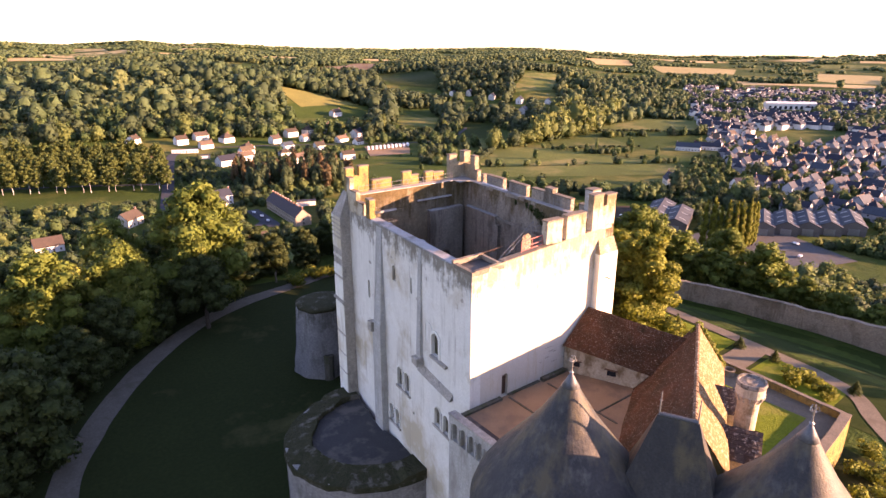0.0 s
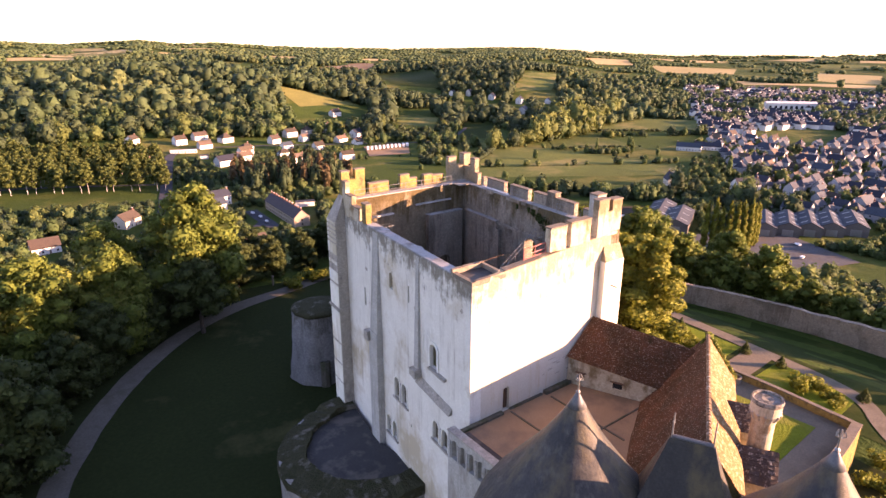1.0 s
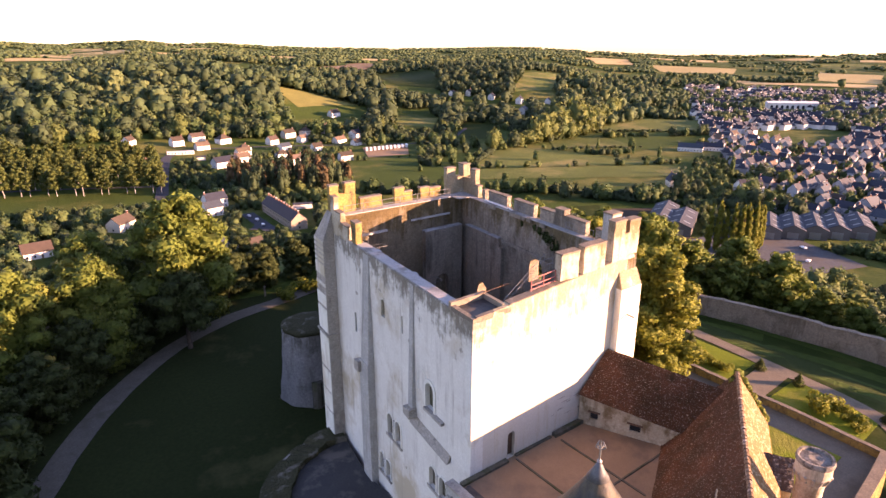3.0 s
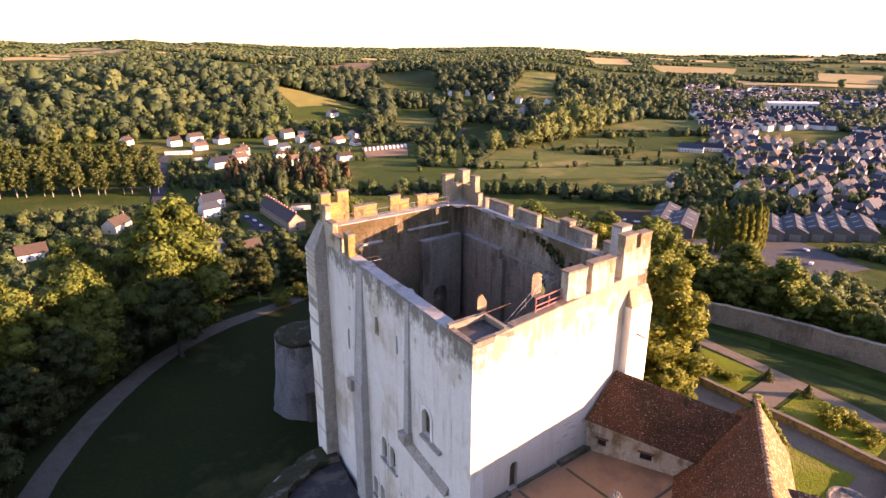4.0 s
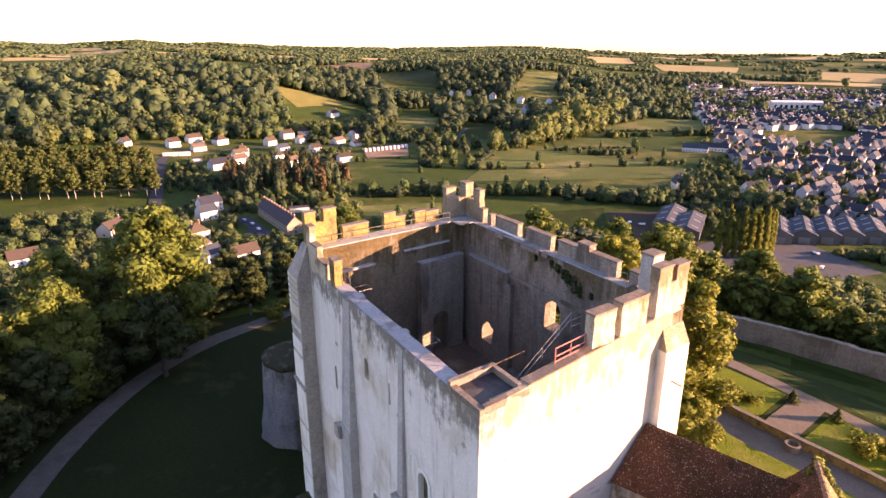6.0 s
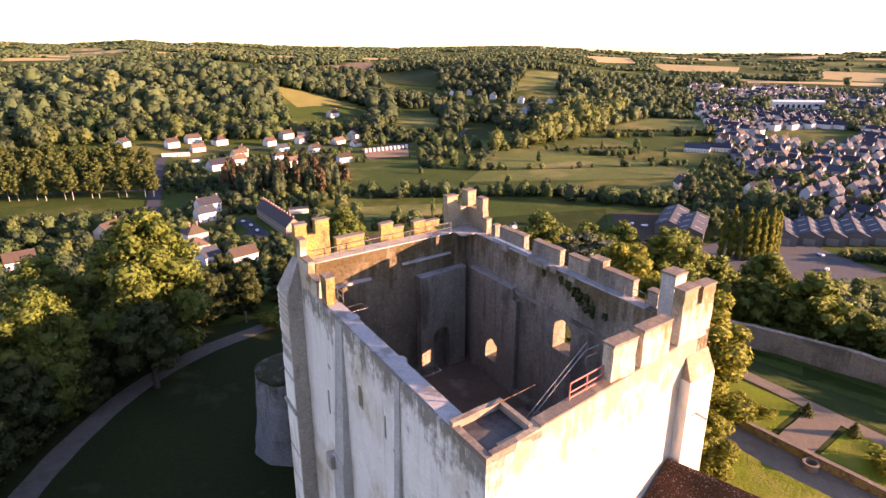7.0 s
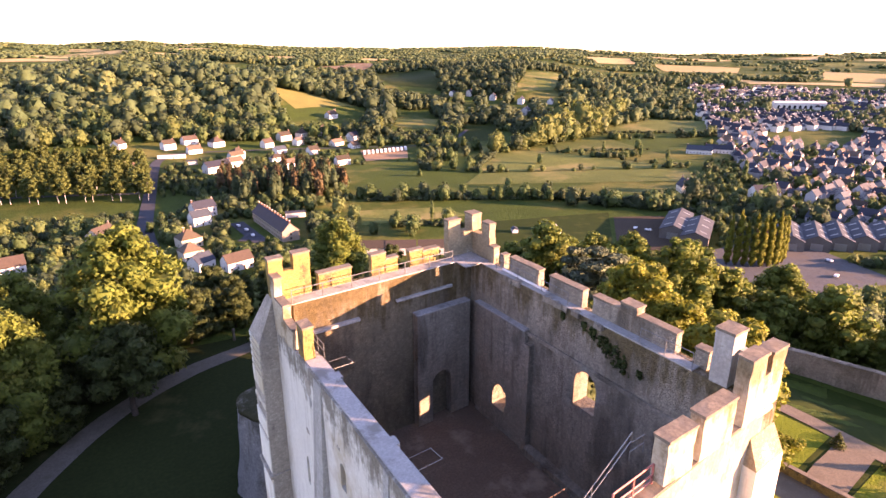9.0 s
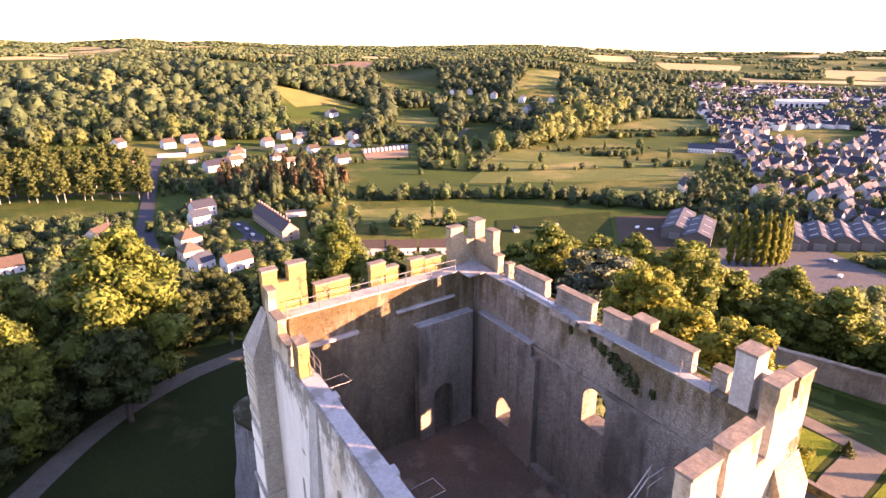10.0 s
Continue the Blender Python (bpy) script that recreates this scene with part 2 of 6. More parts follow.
WALK_GRAVEL = surface("pale_walk_gravel", (0.205, 0.172, 0.125), (0.16, 0.135, 0.10), 0.4, 0.97, 0.3, 4.0, (0.125, 0.105, 0.075), 0.2, 0.3)
ASPHALT = surface("asphalt", (0.070, 0.074, 0.084), (0.054, 0.057, 0.065), 0.2, 0.95, 0.2, 4.0)
EARTH = surface("bare_earth", (0.075, 0.056, 0.040), (0.055, 0.043, 0.03), 0.05, 0.97, 0.3, 1.0)
# lit and shaded leaf colours: trees standing in shade take the darker one
LEAF = surface("sunlit_green_leaves", (0.145, 0.190, 0.026), (0.098, 0.136, 0.019), 0.35, 0.8, 0, 2.0, third=(0.20, 0.205, 0.040), third_scale=0.035, third_amount=0.45, per_island=0.14, through_light=0.32)
LEAF_DARK = surface("dark_shade_leaves", (0.070, 0.098, 0.024), (0.048, 0.070, 0.018), 0.35, 0.8, 0, 2.0, per_island=0.14, through_light=0.35)
LEAF_YELLOW = surface("lime_leaves", (0.205, 0.225, 0.020), (0.145, 0.165, 0.016), 0.35, 0.8, 0, 2.0, per_island=0.16, through_light=0.35)
# blue is raised in these foliage colours to put distance haze into them
WOOD_GREEN = surface("valley_foliage", (0.086, 0.136, 0.040), (0.059, 0.096, 0.030), 0.16, 0.85, 0.5, 0.9, bump_far=0.7, third=(0.118, 0.152, 0.048), third_scale=0.02, third_amount=0.4, per_island=0.15, through_light=0.34)
WOOD_LIGHT = surface("light_valley_foliage", (0.140, 0.176, 0.046), (0.099, 0.130, 0.035), 0.16, 0.85, 0.5, 0.9, bump_far=0.7, per_island=0.15, through_light=0.36)
WOOD_DARK = surface("dark_valley_foliage", (0.060, 0.092, 0.037), (0.042, 0.065, 0.028), 0.16, 0.85, 0.5, 0.9, bump_far=0.7, per_island=0.16, through_light=0.28)
WOOD_RUST = surface("rusty_conifer_foliage", (0.110, 0.074, 0.028), (0.072, 0.052, 0.022), 0.22, 0.85, 0.7, 0.9, bump_far=0.8, per_island=0.24, through_light=0.12)
WOOD_FAR = surface("hill_foliage", (0.082, 0.125, 0.049), (0.060, 0.094, 0.038), 0.05, 0.85, 0.5, 0.35, bump_far=1.2, third=(0.108, 0.135, 0.046), third_scale=0.006, third_amount=0.45, per_island=0.14, through_light=0.3)
BARK = surface("bark", (0.10, 0.08, 0.06), (0.06, 0.05, 0.04), 1.5, 0.95, 0.6, 9.0, streak=4.0)
RENDER_WHITE = surface("white_render", (0.66, 0.645, 0.61), (0.58, 0.565, 0.53), 0.3, 0.9, 0.1, 6.0, per_object=0.12)
ROOF_SLATE = surface("blue_slate_roof", (0.034, 0.041, 0.060), (0.024, 0.029, 0.042), 0.5, 0.75, 0.2, 3.0, per_object=0.4)
ROOF_TILE = surface("brown_tile_roof", (0.066, 0.050, 0.036), (0.046, 0.036, 0.028), 0.5, 0.9, 0.3, 3.0, per_object=0.3)
SHEET = surface("grey_sheet_roof", (0.040, 0.047, 0.062), (0.029, 0.034, 0.045), 0.2, 0.8, 0.1, 2.0, (0.062, 0.066, 0.074), 0.1, 0.3)
YARD = surface("worn_grey_yard", (0.108, 0.112, 0.115), (0.082, 0.084, 0.086), 0.05, 0.95, 0.2, 0.8, (0.10, 0.086, 0.068), 0.03, 0.42)
WHITE_PAINT = surface("white_paint", (0.75, 0.75, 0.74), (0.68, 0.68, 0.67), 1.0, 0.5, 0, 5.0)
DARK_GLASS = surface("dark_window_glass", (0.03, 0.035, 0.04), (0.02, 0.022, 0.026), 1.0, 0.15, 0, 5.0)
RED_STEEL = surface("faded_red_steel", (0.50, 0.20, 0.16), (0.36, 0.12, 0.10), 3.0, 0.5, 0, 9.0)
GREY_STEEL = surface("galvanised_steel", (0.30, 0.30, 0.29), (0.22, 0.22, 0.21), 3.0, 0.45, 0, 9.0, metal=0.6)
WOOD = surface("brown_wood", (0.16, 0.09, 0.05), (0.11, 0.065, 0.04), 2.0, 0.8, 0.2, 12.0)

# ---- building helpers ----


def link_mesh(name, me, mat, parent=None, label="", smooth=False):
    me.materials.append(mat)
    if smooth:
        me.shade_smooth()
    ob = new(name, me)
    ob.parent = parent
    if label:
        ob["label"] = label
    return ob


def part(name, bm, mat, parent=None, label="", smooth=False):
    me = bpy.data.meshes.new(name)
    bmesh.ops.recalc_face_normals(bm, faces=bm.faces)
    bm.to_mesh(me)
    bm.free()
    return link_mesh(name, me, mat, parent, label, smooth)


def thing(name, place, label, category, group="", turn=0.0, kind=""):
    ob = new(name)
    ob.matrix_world = pose(*place, 0, 0, turn)
    return tagged(ob, label, category, group, kind)


def prism(bm, bottom, top):
    """A solid between two rings of points with the same number of corners."""
    a = [bm.verts.new(p) for p in bottom]
    b = [bm.verts.new(p) for p in top]
    bm.faces.new(list(reversed(a)))
    bm.faces.new(b)
    for i in range(len(a)):
        j = (i + 1) % len(a)
        bm.faces.new((a[i], a[j], b[j], b[i]))
    return a + b


def box(bm, x0, x1, y0, y1, z0, z1):
    r = ((x0, y0), (x1, y0), (x1, y1), (x0, y1))
    return prism(bm, [(x, y, z0) for x, y in r], [(x, y, z1) for x, y in r])


def boxed(*dims):
    bm = bmesh.new()
    box(bm, *dims)
    return bm


def rod(bm, a, b, radius, sides=6):
    a, b = Vector(a), Vector(b)
    d = (b - a).normalized()
    e = d.orthogonal().normalized()
    f = d.cross(e)
    ring = [math.tau * i / sides for i in range(sides)]
    prism(bm, [a + radius * (e * math.cos(t) + f * math.sin(t)) for t in ring], [b + radius * (e * math.cos(t) + f * math.sin(t)) for t in ring])


def lathe(profile, sides=32, wobble=0.0):
    """A turned solid from (radius, height) pairs."""
    bm = bmesh.new()
    rings = []
    for r, z in profile:
        if r < 1e-4:
            rings.append([bm.verts.new((0, 0, z))])
        else:
            rings.append([bm.verts.new((r * (1 + wobble * noise.noise((math.cos(t) * 2, math.sin(t) * 2, z * 0.4))) * math.cos(t),
                                        r * (1 + wobble * noise.noise((math.cos(t) * 2, math.sin(t) * 2, z * 0.4))) * math.sin(t), z))
                          for t in (math.tau * i / sides for i in range(sides))])
    for lo, hi in zip(rings, rings[1:]):
        for i in range(sides):
            j = (i + 1) % sides
            q = []
            for v in (lo[i % len(lo)], lo[j % len(lo)], hi[j % len(hi)], hi[i % len(hi)]):
                if v not in q:
                    q.append(v)
            if len(q) > 2:
                bm.faces.new(q)
    for ring, flip in ((rings[0], True), (rings[-1], False)):
        if len(ring) > 2:
            bm.faces.new(list(reversed(ring)) if flip else ring)
    return bm


def smooth_step(a, b, v):
    t = np.clip((v - a) / (b - a), 0, 1)
    return t * t * (3 - 2 * t)

# ---- the land ----
VIEW_X, VIEW_Y = -20.0, -25.0
SKY_AZ = (-60, 1.7, 5.7, 8.2, 10.9, 13.4, 16.9, 19.2, 23.5, 27.5, 32.6, 35.7, 40.3, 45.5, 48.0, 52.9, 57.6, 62.0, 72.0, 130)
SKY_Z = (60, 87, 75, 84, 103, 86, 91, 76, 60, 60, 50, 60, 60, 62, 50, 24, 12, 10, 22, 20)


def polar(az, r):
    """A place by its bearing from the viewpoint (degrees from +y towards +x) and distance."""
    return VIEW_X + r * math.sin(radians(az)), VIEW_Y + r * math.cos(radians(az))


HILLS = ((2, 1060, 26, 170), (11, 1050, 25, 150), (19, 1080, 22, 120), (24, 1350, 30, 170), (8, 1700, 22, 380), (20, 2000, 20, 380), (43, 1520, 46, 190), (36, 2000, 26, 250), (46, 2600, 20, 380), (52, 3000, 10, 500), (30, 3000, 12, 500), (3, 2600, 20, 500))


def land(x, y):
    """Height of the ground."""
    x, y = np.asarray(x, float), np.asarray(y, float)
    from_mound = np.hypot(x - 35, y - 30) + 5 * np.sin(x * 0.045) + 5 * np.cos(y * 0.05)
    h = -10 - 50 * smooth_step(88, 235, from_mound)
    h = h - 4 * smooth_step(90, 106, x) * (1 - smooth_step(70, 90, y)) * (1 - smooth_step(88, 120, from_mound))
    h = h - 13 * smooth_step(113, 133, x) * (1 - smooth_step(120, 215, from_mound))
    r = np.hypot(x - VIEW_X, y - VIEW_Y)
    az = np.degrees(np.arctan2(x - VIEW_X, y - VIEW_Y))
    h = h + smooth_step(800, 4700, r) * (np.interp(az, SKY_AZ, SKY_Z) + 60)
    for a, d, up, wide in HILLS:
        px, py = polar(a, d)
        h = h + up * np.exp(-((x - px) ** 2 + (y - py) ** 2) / (2 * wide * wide))
    roll = smooth_step(500, 1500, r)
    return h + roll * (5 * np.sin(x * 0.006 + 1.0) * np.cos(y * 0.0052) + 3 * np.sin((x + y) * 0.011))


def ground_z(x, y):
    return float(land(x, y))


def sheet(name, rings, az0, az1, steps, mat, lift=0.0):
    az = np.radians(np.linspace(az0, az1, steps))
    rr = np.asarray(rings)
    X = VIEW_X + rr[:, None] * np.sin(az)[None, :]
    Y = VIEW_Y + rr[:, None] * np.cos(az)[None, :]
    V = np.stack([X, Y, land(X, Y) + lift], -1).reshape(-1, 3)
    n, k = len(rr), steps
    i = (np.arange(n - 1)[:, None] * k + np.arange(k - 1)[None, :]).ravel()
    F = np.stack([i, i + k, i + k + 1, i + 1], 1)
    me = bpy.data.meshes.new(name)
    me.from_pydata(V.tolist(), [], F.tolist())
    return link_mesh(name, me, mat, smooth=True)


rings = [0.5 + 6.0 * i for i in range(60)] + [360 * 1.0345 ** i for i in range(78)]
rings = [r for r in rings if r < 4850] + [4850]
tagged(sheet("ground", rings, -180, 180, 361, LAND), "rolling green countryside with meadows and low hills", "ground", kind="structure")


def draped(name, corners, mat, label, lift=0.25, cell=18.0, category="field"):
    """A four-cornered patch of ground cover that follows the land."""
    a, b, c, d = [np.array(p, float) for p in corners]
    n = int(min(60, max(4, max(np.linalg.norm(b - a), np.linalg.norm(d - c)) / cell)))
    m = int(min(60, max(4, max(np.linalg.norm(d - a), np.linalg.norm(c - b)) / cell)))
    s, t = np.meshgrid(np.linspace(0, 1, n + 1), np.linspace(0, 1, m + 1), indexing="ij")
    s, t = s[..., None], t[..., None]
    Q = (1 - s) * (1 - t) * a + s * (1 - t) * b + s * t * c + (1 - s) * t * d
    V = np.concatenate([Q, (land(Q[..., 0], Q[..., 1]) + lift)[..., None]], -1).reshape(-1, 3)
    i = (np.arange(n)[:, None] * (m + 1) + np.arange(m)[None, :]).ravel()
    me = bpy.data.meshes.new(name)
    me.from_pydata(V.tolist(), [], np.stack([i, i + m + 1, i + m + 2, i + 1], 1).tolist())
    return tagged(link_mesh(name, me, mat, smooth=True), label, category, kind="structure")


def strip(name, points, width, mat, label, lift=0.12, category="path"):
    """A path or road along a smooth line of places on the land."""
    pts = [Vector((*p, 0)) for p in points]
    line = []
    for i in range(len(pts) - 1):
        p0, p1, p2, p3 = pts[max(i - 1, 0)], pts[i], pts[i + 1], pts[min(i + 2, len(pts) - 1)]
        for k in range(10):
            t = k / 10
            line.append(0.5 * (2 * p1 + (p2 - p0) * t + (2 * p0 - 5 * p1 + 4 * p2 - p3) * t * t + (3 * p1 - p0 - 3 * p2 + p3) * t ** 3))
    line.append(pts[-1])
    V, F = [], []
    for i, p in enumerate(line):
        d = (line[min(i + 1, len(line) - 1)] - line[max(i - 1, 0)]).normalized()
        s = Vector((-d.y, d.x, 0))
        for k in range(5):
            q = p + s * width * ((k - 2) / 4) * (1 + 0.08 * noise.noise((p.x * 0.2, p.y * 0.2, k)))
            V.append((q.x, q.y, ground_z(q.x, q.y) + lift))
        if i:
            F += [((i - 1) * 5 + k, i * 5 + k, i * 5 + k + 1, (i - 1) * 5 + k + 1) for k in range(4)]
    me = bpy.data.meshes.new(name)
    me.from_pydata(V, [], F)
    return tagged(link_mesh(name, me, mat, smooth=True), label, category, kind="structure")


draped("lawn", ((-56, -60), (62, -60), (68, 40), (-54, 62)), SHADED_GRASS, "mown lawn round the castle, darkened for shade", 0.03, 8, "lawn")
draped("lawn", ((-54, 61.5), (68, 39.5), (40, 104), (-12, 112)), SHADED_GRASS, "mown lawn behind the round tower", 0.04, 8, "lawn")
draped("lawn", ((72, -40), (88, -40), (90, 48), (72, 50)), DEEP_SHADE_GRASS, "mown garden lawn with flower beds", 0.05, 6, "lawn")
draped("lawn", ((88, -40), (116, -40), (106, 46), (90, 48)), DEEP_SHADE_GRASS, "lawn inside the curtain wall, darkened for shade", 0.05, 6, "lawn")
for x0, y0, x1, y1 in ((72.5, 15.5, 85.6, 28.5), (72.5, -6.5, 85.2, 8.4), (74, 31.5, 86.5, 40)):
    draped("flower_bed", ((x0, y0), (x1, y0 + 0.4), (x1 + 0.3, y1), (x0 + 0.2, y1)), SUNLIT_GRASS, "yellow-green planted garden bed, brightened for sun", 0.1, 3, "flower bed")
strip("gravel_path", ((-34, 10), (-33, 44), (-27, 61), (-17, 77), (-4.5, 90), (9, 97.5), (22, 100.5), (44, 105.5)), 4.1, GRAVEL, "curved grey gravel path round the lawn")
strip("garden_path", ((92, 50), (89, 33.7), (87.5, 17), (84.2, -4.6), (75, -14), (60, -30)), 3.0, WALK_GRAVEL, "straight gravel garden path beside clipped cones")
strip("garden_path", ((70, 11.5), (78, 11.8), (88, 12.4)), 5.4, WALK_GRAVEL, "short gravel path crossing the garden", 0.16)
# raised garden terrace at the foot of the castle, held by a wall


def level_patch(name, corners, z0, z1, mat, label, category):
    bm = bmesh.new()
    prism(bm, [(x, y, z0) for x, y in corners], [(x, y, z1) for x, y in corners])
    ob = part(name, bm, mat)
    return tagged(ob, label, category, kind="structure")


UPPER = -4.2
level_patch("garden_terrace", [(34, -13.2), (62.4, -11.9), (63.0, -6), (62.9, 7), (63.2, 20.5), (62.6, 23.5), (46, 22), (34, 6)], -13.0, UPPER, WALK_GRAVEL, "pale gravel walk on the raised garden terrace", "terrace")
level_patch("terrace_lawn", [(36, -9.0), (58.6, -8.3), (58.1, 0), (57.6, 9.2), (59.3, 20.4), (46, 20.5), (36, 6)], UPPER - 0.5, UPPER + 0.06, SUNLIT_GRASS, "strip of lawn below the castle, brightened for sun", "lawn")

# ---- the keep ----
WALL_PLANTS = []
SKEW = 0.10          # the side walls stand slightly askew to the front
WIDE, DEEP = 18.9, 28.2
FOOT = -12.0
FLOOR = 17.0


def K(u, v, z):
    return (u + SKEW * v, v, z)


def kbox(bm, u0, u1, v0, v1, z0, z1, taper=(0, 0, 0, 0)):
    """A block in the keep's own plan; taper moves the top edges in (low u, high u, low v, high v)."""
    a, b, c, d = taper
    prism(bm, [K(u0, v0, z0), K(u1, v0, z0), K(u1, v1, z0), K(u0, v1, z0)],
          [K(u0 + a, v0 + c, z1), K(u1 - b, v0 + c, z1), K(u1 - b, v1 - d, z1), K(u0 + a, v1 - d, z1)])


def kboxed(*args, **kw):
    bm = bmesh.new()
    kbox(bm, *args, **kw)
    return bm


keep = thing("castle_keep", (0, 0, 0), "ruined roofless medieval stone keep with limewashed walls", "castle keep")


def carve(ob, cutters):
    for cut in cutters:
        tool = part("tool", cut, LIMEWASH)
        mod = ob.modifiers.new("cut", "BOOLEAN")
        mod.operation, mod.object, mod.solver = "DIFFERENCE", tool, "EXACT"
        bpy.context.view_layer.update()
        me = bpy.data.meshes.new_from_object(ob.evaluated_get(bpy.context.evaluated_depsgraph_get()))
        ob.modifiers.clear()
        ob.data = me
        bpy.data.objects.remove(tool)
    return ob


def keep_wall(name, solid, cutters, mat, label):
    return carve(part(name, solid, mat, keep, label), cutters)


def arch_outline(wide, z0, z1, pointed=False):
    half = wide / 2
    outline = [(-half, z0), (half, z0), (half, z1 - half)]
    for i in range(1, 8):
        t = math.pi * i / 8
        outline.append((half * math.cos(t), z1 - half + half * math.sin(t)))
    outline.append((-half, z1 - half))
    return outline


def arch_cut(axis, at0, at1, mid, wide, z0, z1, flare=0.0):
    """A tool for an arched opening, through a wall that runs along the other axis."""
    near, far_ = arch_outline(wide, z0, z1), arch_outline(wide + 2 * flare, z0 - flare, z1 + flare)
    bm = bmesh.new()
    if axis == "v":
        prism(bm, [K(mid + a, at0, z) for a, z in near], [K(mid + a, at1, z) for a, z in far_])
    else:
        prism(bm, [K(at0, mid + a, z) for a, z in near], [K(at1, mid + a, z) for a, z in far_])
    bmesh.ops.recalc_face_normals(bm, faces=bm.faces)
    return bm


THICK = 1.25
TOP_L, TOP_R, TOP_B = 29.4, 31.0, 31.0
# openings of the wall in shade: middle, width, sill, head
LEFT_HOLES = ((15.1, 0.8, 23.9, 25.7), (11.15, 0.28, 23.8, 25.6), (21.9, 0.5, 19.4, 21.7), (6.2, 1.25, 18.8, 21.25), (11.0, 0.25, 9.3, 9.6))
LEFT_TWINS = ((13.3, 11.2, 13.75, 1.7), (15.7, 5.4, 7.7, 1.5), (4.95, 10.9, 13.1, 1.7))
cuts = [arch_cut("u", -0.4, 0.5, m, w, a, b) for m, w, a, b in LEFT_HOLES]
for m, a, b, gap in LEFT_TWINS:
    for side in (-gap / 2, gap / 2):
        cuts.append(arch_cut("u", -0.4, 0.45, m + side, gap * 0.62, a, b))
bm = bmesh.new()
kbox(bm, 0, THICK, 0, DEEP, FOOT, TOP_L)
keep_wall("left_wall", bm, cuts, LEFT_WASH, "limewashed wall in shade with small arched windows")
# the front rises a little towards the right
bm = bmesh.new()
prism(bm, [K(THICK, 0, FOOT), K(WIDE - 1.3, 0, FOOT), K(WIDE - 1.3, 0.8, FOOT), K(THICK, 0.8, FOOT)],
      [K(THICK, 0, 29.75), K(WIDE - 1.3, 0, 30.8), K(WIDE - 1.3, 0.8, 30.8), K(THICK, 0.8, 29.75)])
keep_wall("front_wall", bm, [arch_cut("v", -0.5, 0.4, 4.3, 0.85, 16.0, 18.5), kboxed(0.38, 3.22, 0.4, 1.6, 29.56, 31.5)], FRONT_WASH, "limewashed front wall with an ochre-stained head")
WIN_A = dict(mid=12.1, wide=1.6, z0=24.2, z1=26.7)
WIN_B = dict(mid=21.5, wide=1.15, z0=19.2, z1=21.0)
# slanting passage added through the wall so that sunlight lands on the pier
bm = bmesh.new()
prism(bm, [K(19.4, 18.5, 19.97), K(19.4, 19.4, 19.97), K(19.4, 19.4, 21.37), K(19.4, 18.5, 21.37)],
      [K(16.9, 20.72, 19.38), K(16.9, 21.62, 19.38), K(16.9, 21.62, 20.78), K(16.9, 20.72, 20.78)])
right_cuts = [arch_cut("u", WIDE + 0.5, WIDE - 3, w["mid"], w["wide"], w["z0"], w["z1"], flare=0.45) for w in (WIN_A, WIN_B)] + [bm]
keep_wall("right_wall", kboxed(WIDE - 1.3, WIDE, 0, DEEP, FOOT, TOP_R), [b.copy() for b in right_cuts], BACK_STONE, "bare rubble wall with two arched windows")
keep_wall("inner_pier", kboxed(WIDE - 1.7, WIDE - 1.3, 18.3, 24.9, FLOOR, 27.6), [b.copy() for b in right_cuts[1:]], INNER_STONE, "thicker lower wall with a stone ledge")
for b in right_cuts:
    b.free()
part("ledge", kboxed(WIDE - 1.9, WIDE - 1.32, 18.25, 24.95, 27.6, 27.72), COPING, keep, "pale stone ledge on top of the thicker wall")
part("string_course", kboxed(WIDE - 1.5, WIDE - 1.3, 3.0, 18.25, 27.2, 27.5), INNER_STONE, keep)
part("wall_pilaster", kboxed(WIDE - 1.85, WIDE - 1.3, 17.6, 18.3, FLOOR, 26.6), INNER_STONE, keep)
part("footing", kboxed(WIDE - 2.1, WIDE - 1.3, 1.3, 17.6, FLOOR, 17.6), INNER_STONE, keep)
keep_wall("back_wall", kboxed(THICK, WIDE - 1.3, DEEP - 1.8, DEEP, FOOT, TOP_B), [], MOSSY_STONE, "bare rubble back wall with its upper part in the sun")
keep_wall("back_pier", kboxed(11.4, WIDE - 1.95, DEEP - 2.6, DEEP - 1.8, FLOOR, 27.5),
          [arch_cut("v", DEEP - 3.2, DEEP - 1.7, 13.9, 2.0, FLOOR - 0.2, 21.7)], INNER_STONE, "lower pier with an arched doorway")
part("ledge", kboxed(11.35, WIDE - 1.98, DEEP - 2.65, DEEP - 1.82, 27.5, 27.62), COPING, keep)
part("beam", kboxed(9.8, 15.4, DEEP - 2.05, DEEP - 1.8, 29.0, 29.2), COPING, keep)
part("beam", kboxed(2.0, 6.4, DEEP - 2.15, DEEP - 1.8, 28.4, 28.62), COPING, keep)
part("floor", kboxed(THICK, WIDE - 1.3, 0.8, DEEP - 1.8, FOOT, FLOOR), KEEP_EARTH, keep, "reddish dark earth floor inside the keep")
part("wall_walk", kboxed(0.15, THICK + 0.02, 3.3, 21.0, TOP_L - 0.02, TOP_L + 0.08), COPING, keep, "pale worn slabs along the wall top")
part("wall_walk", kboxed(THICK - 0.4, WIDE - 0.6, DEEP - 1.86, DEEP - 0.55, TOP_B, TOP_B + 0.09), COPING, keep)
part("wall_walk", kboxed(WIDE - 1.36, WIDE - 0.6, 4.2, DEEP - 1.86, TOP_R, TOP_R + 0.09), COPING, keep)


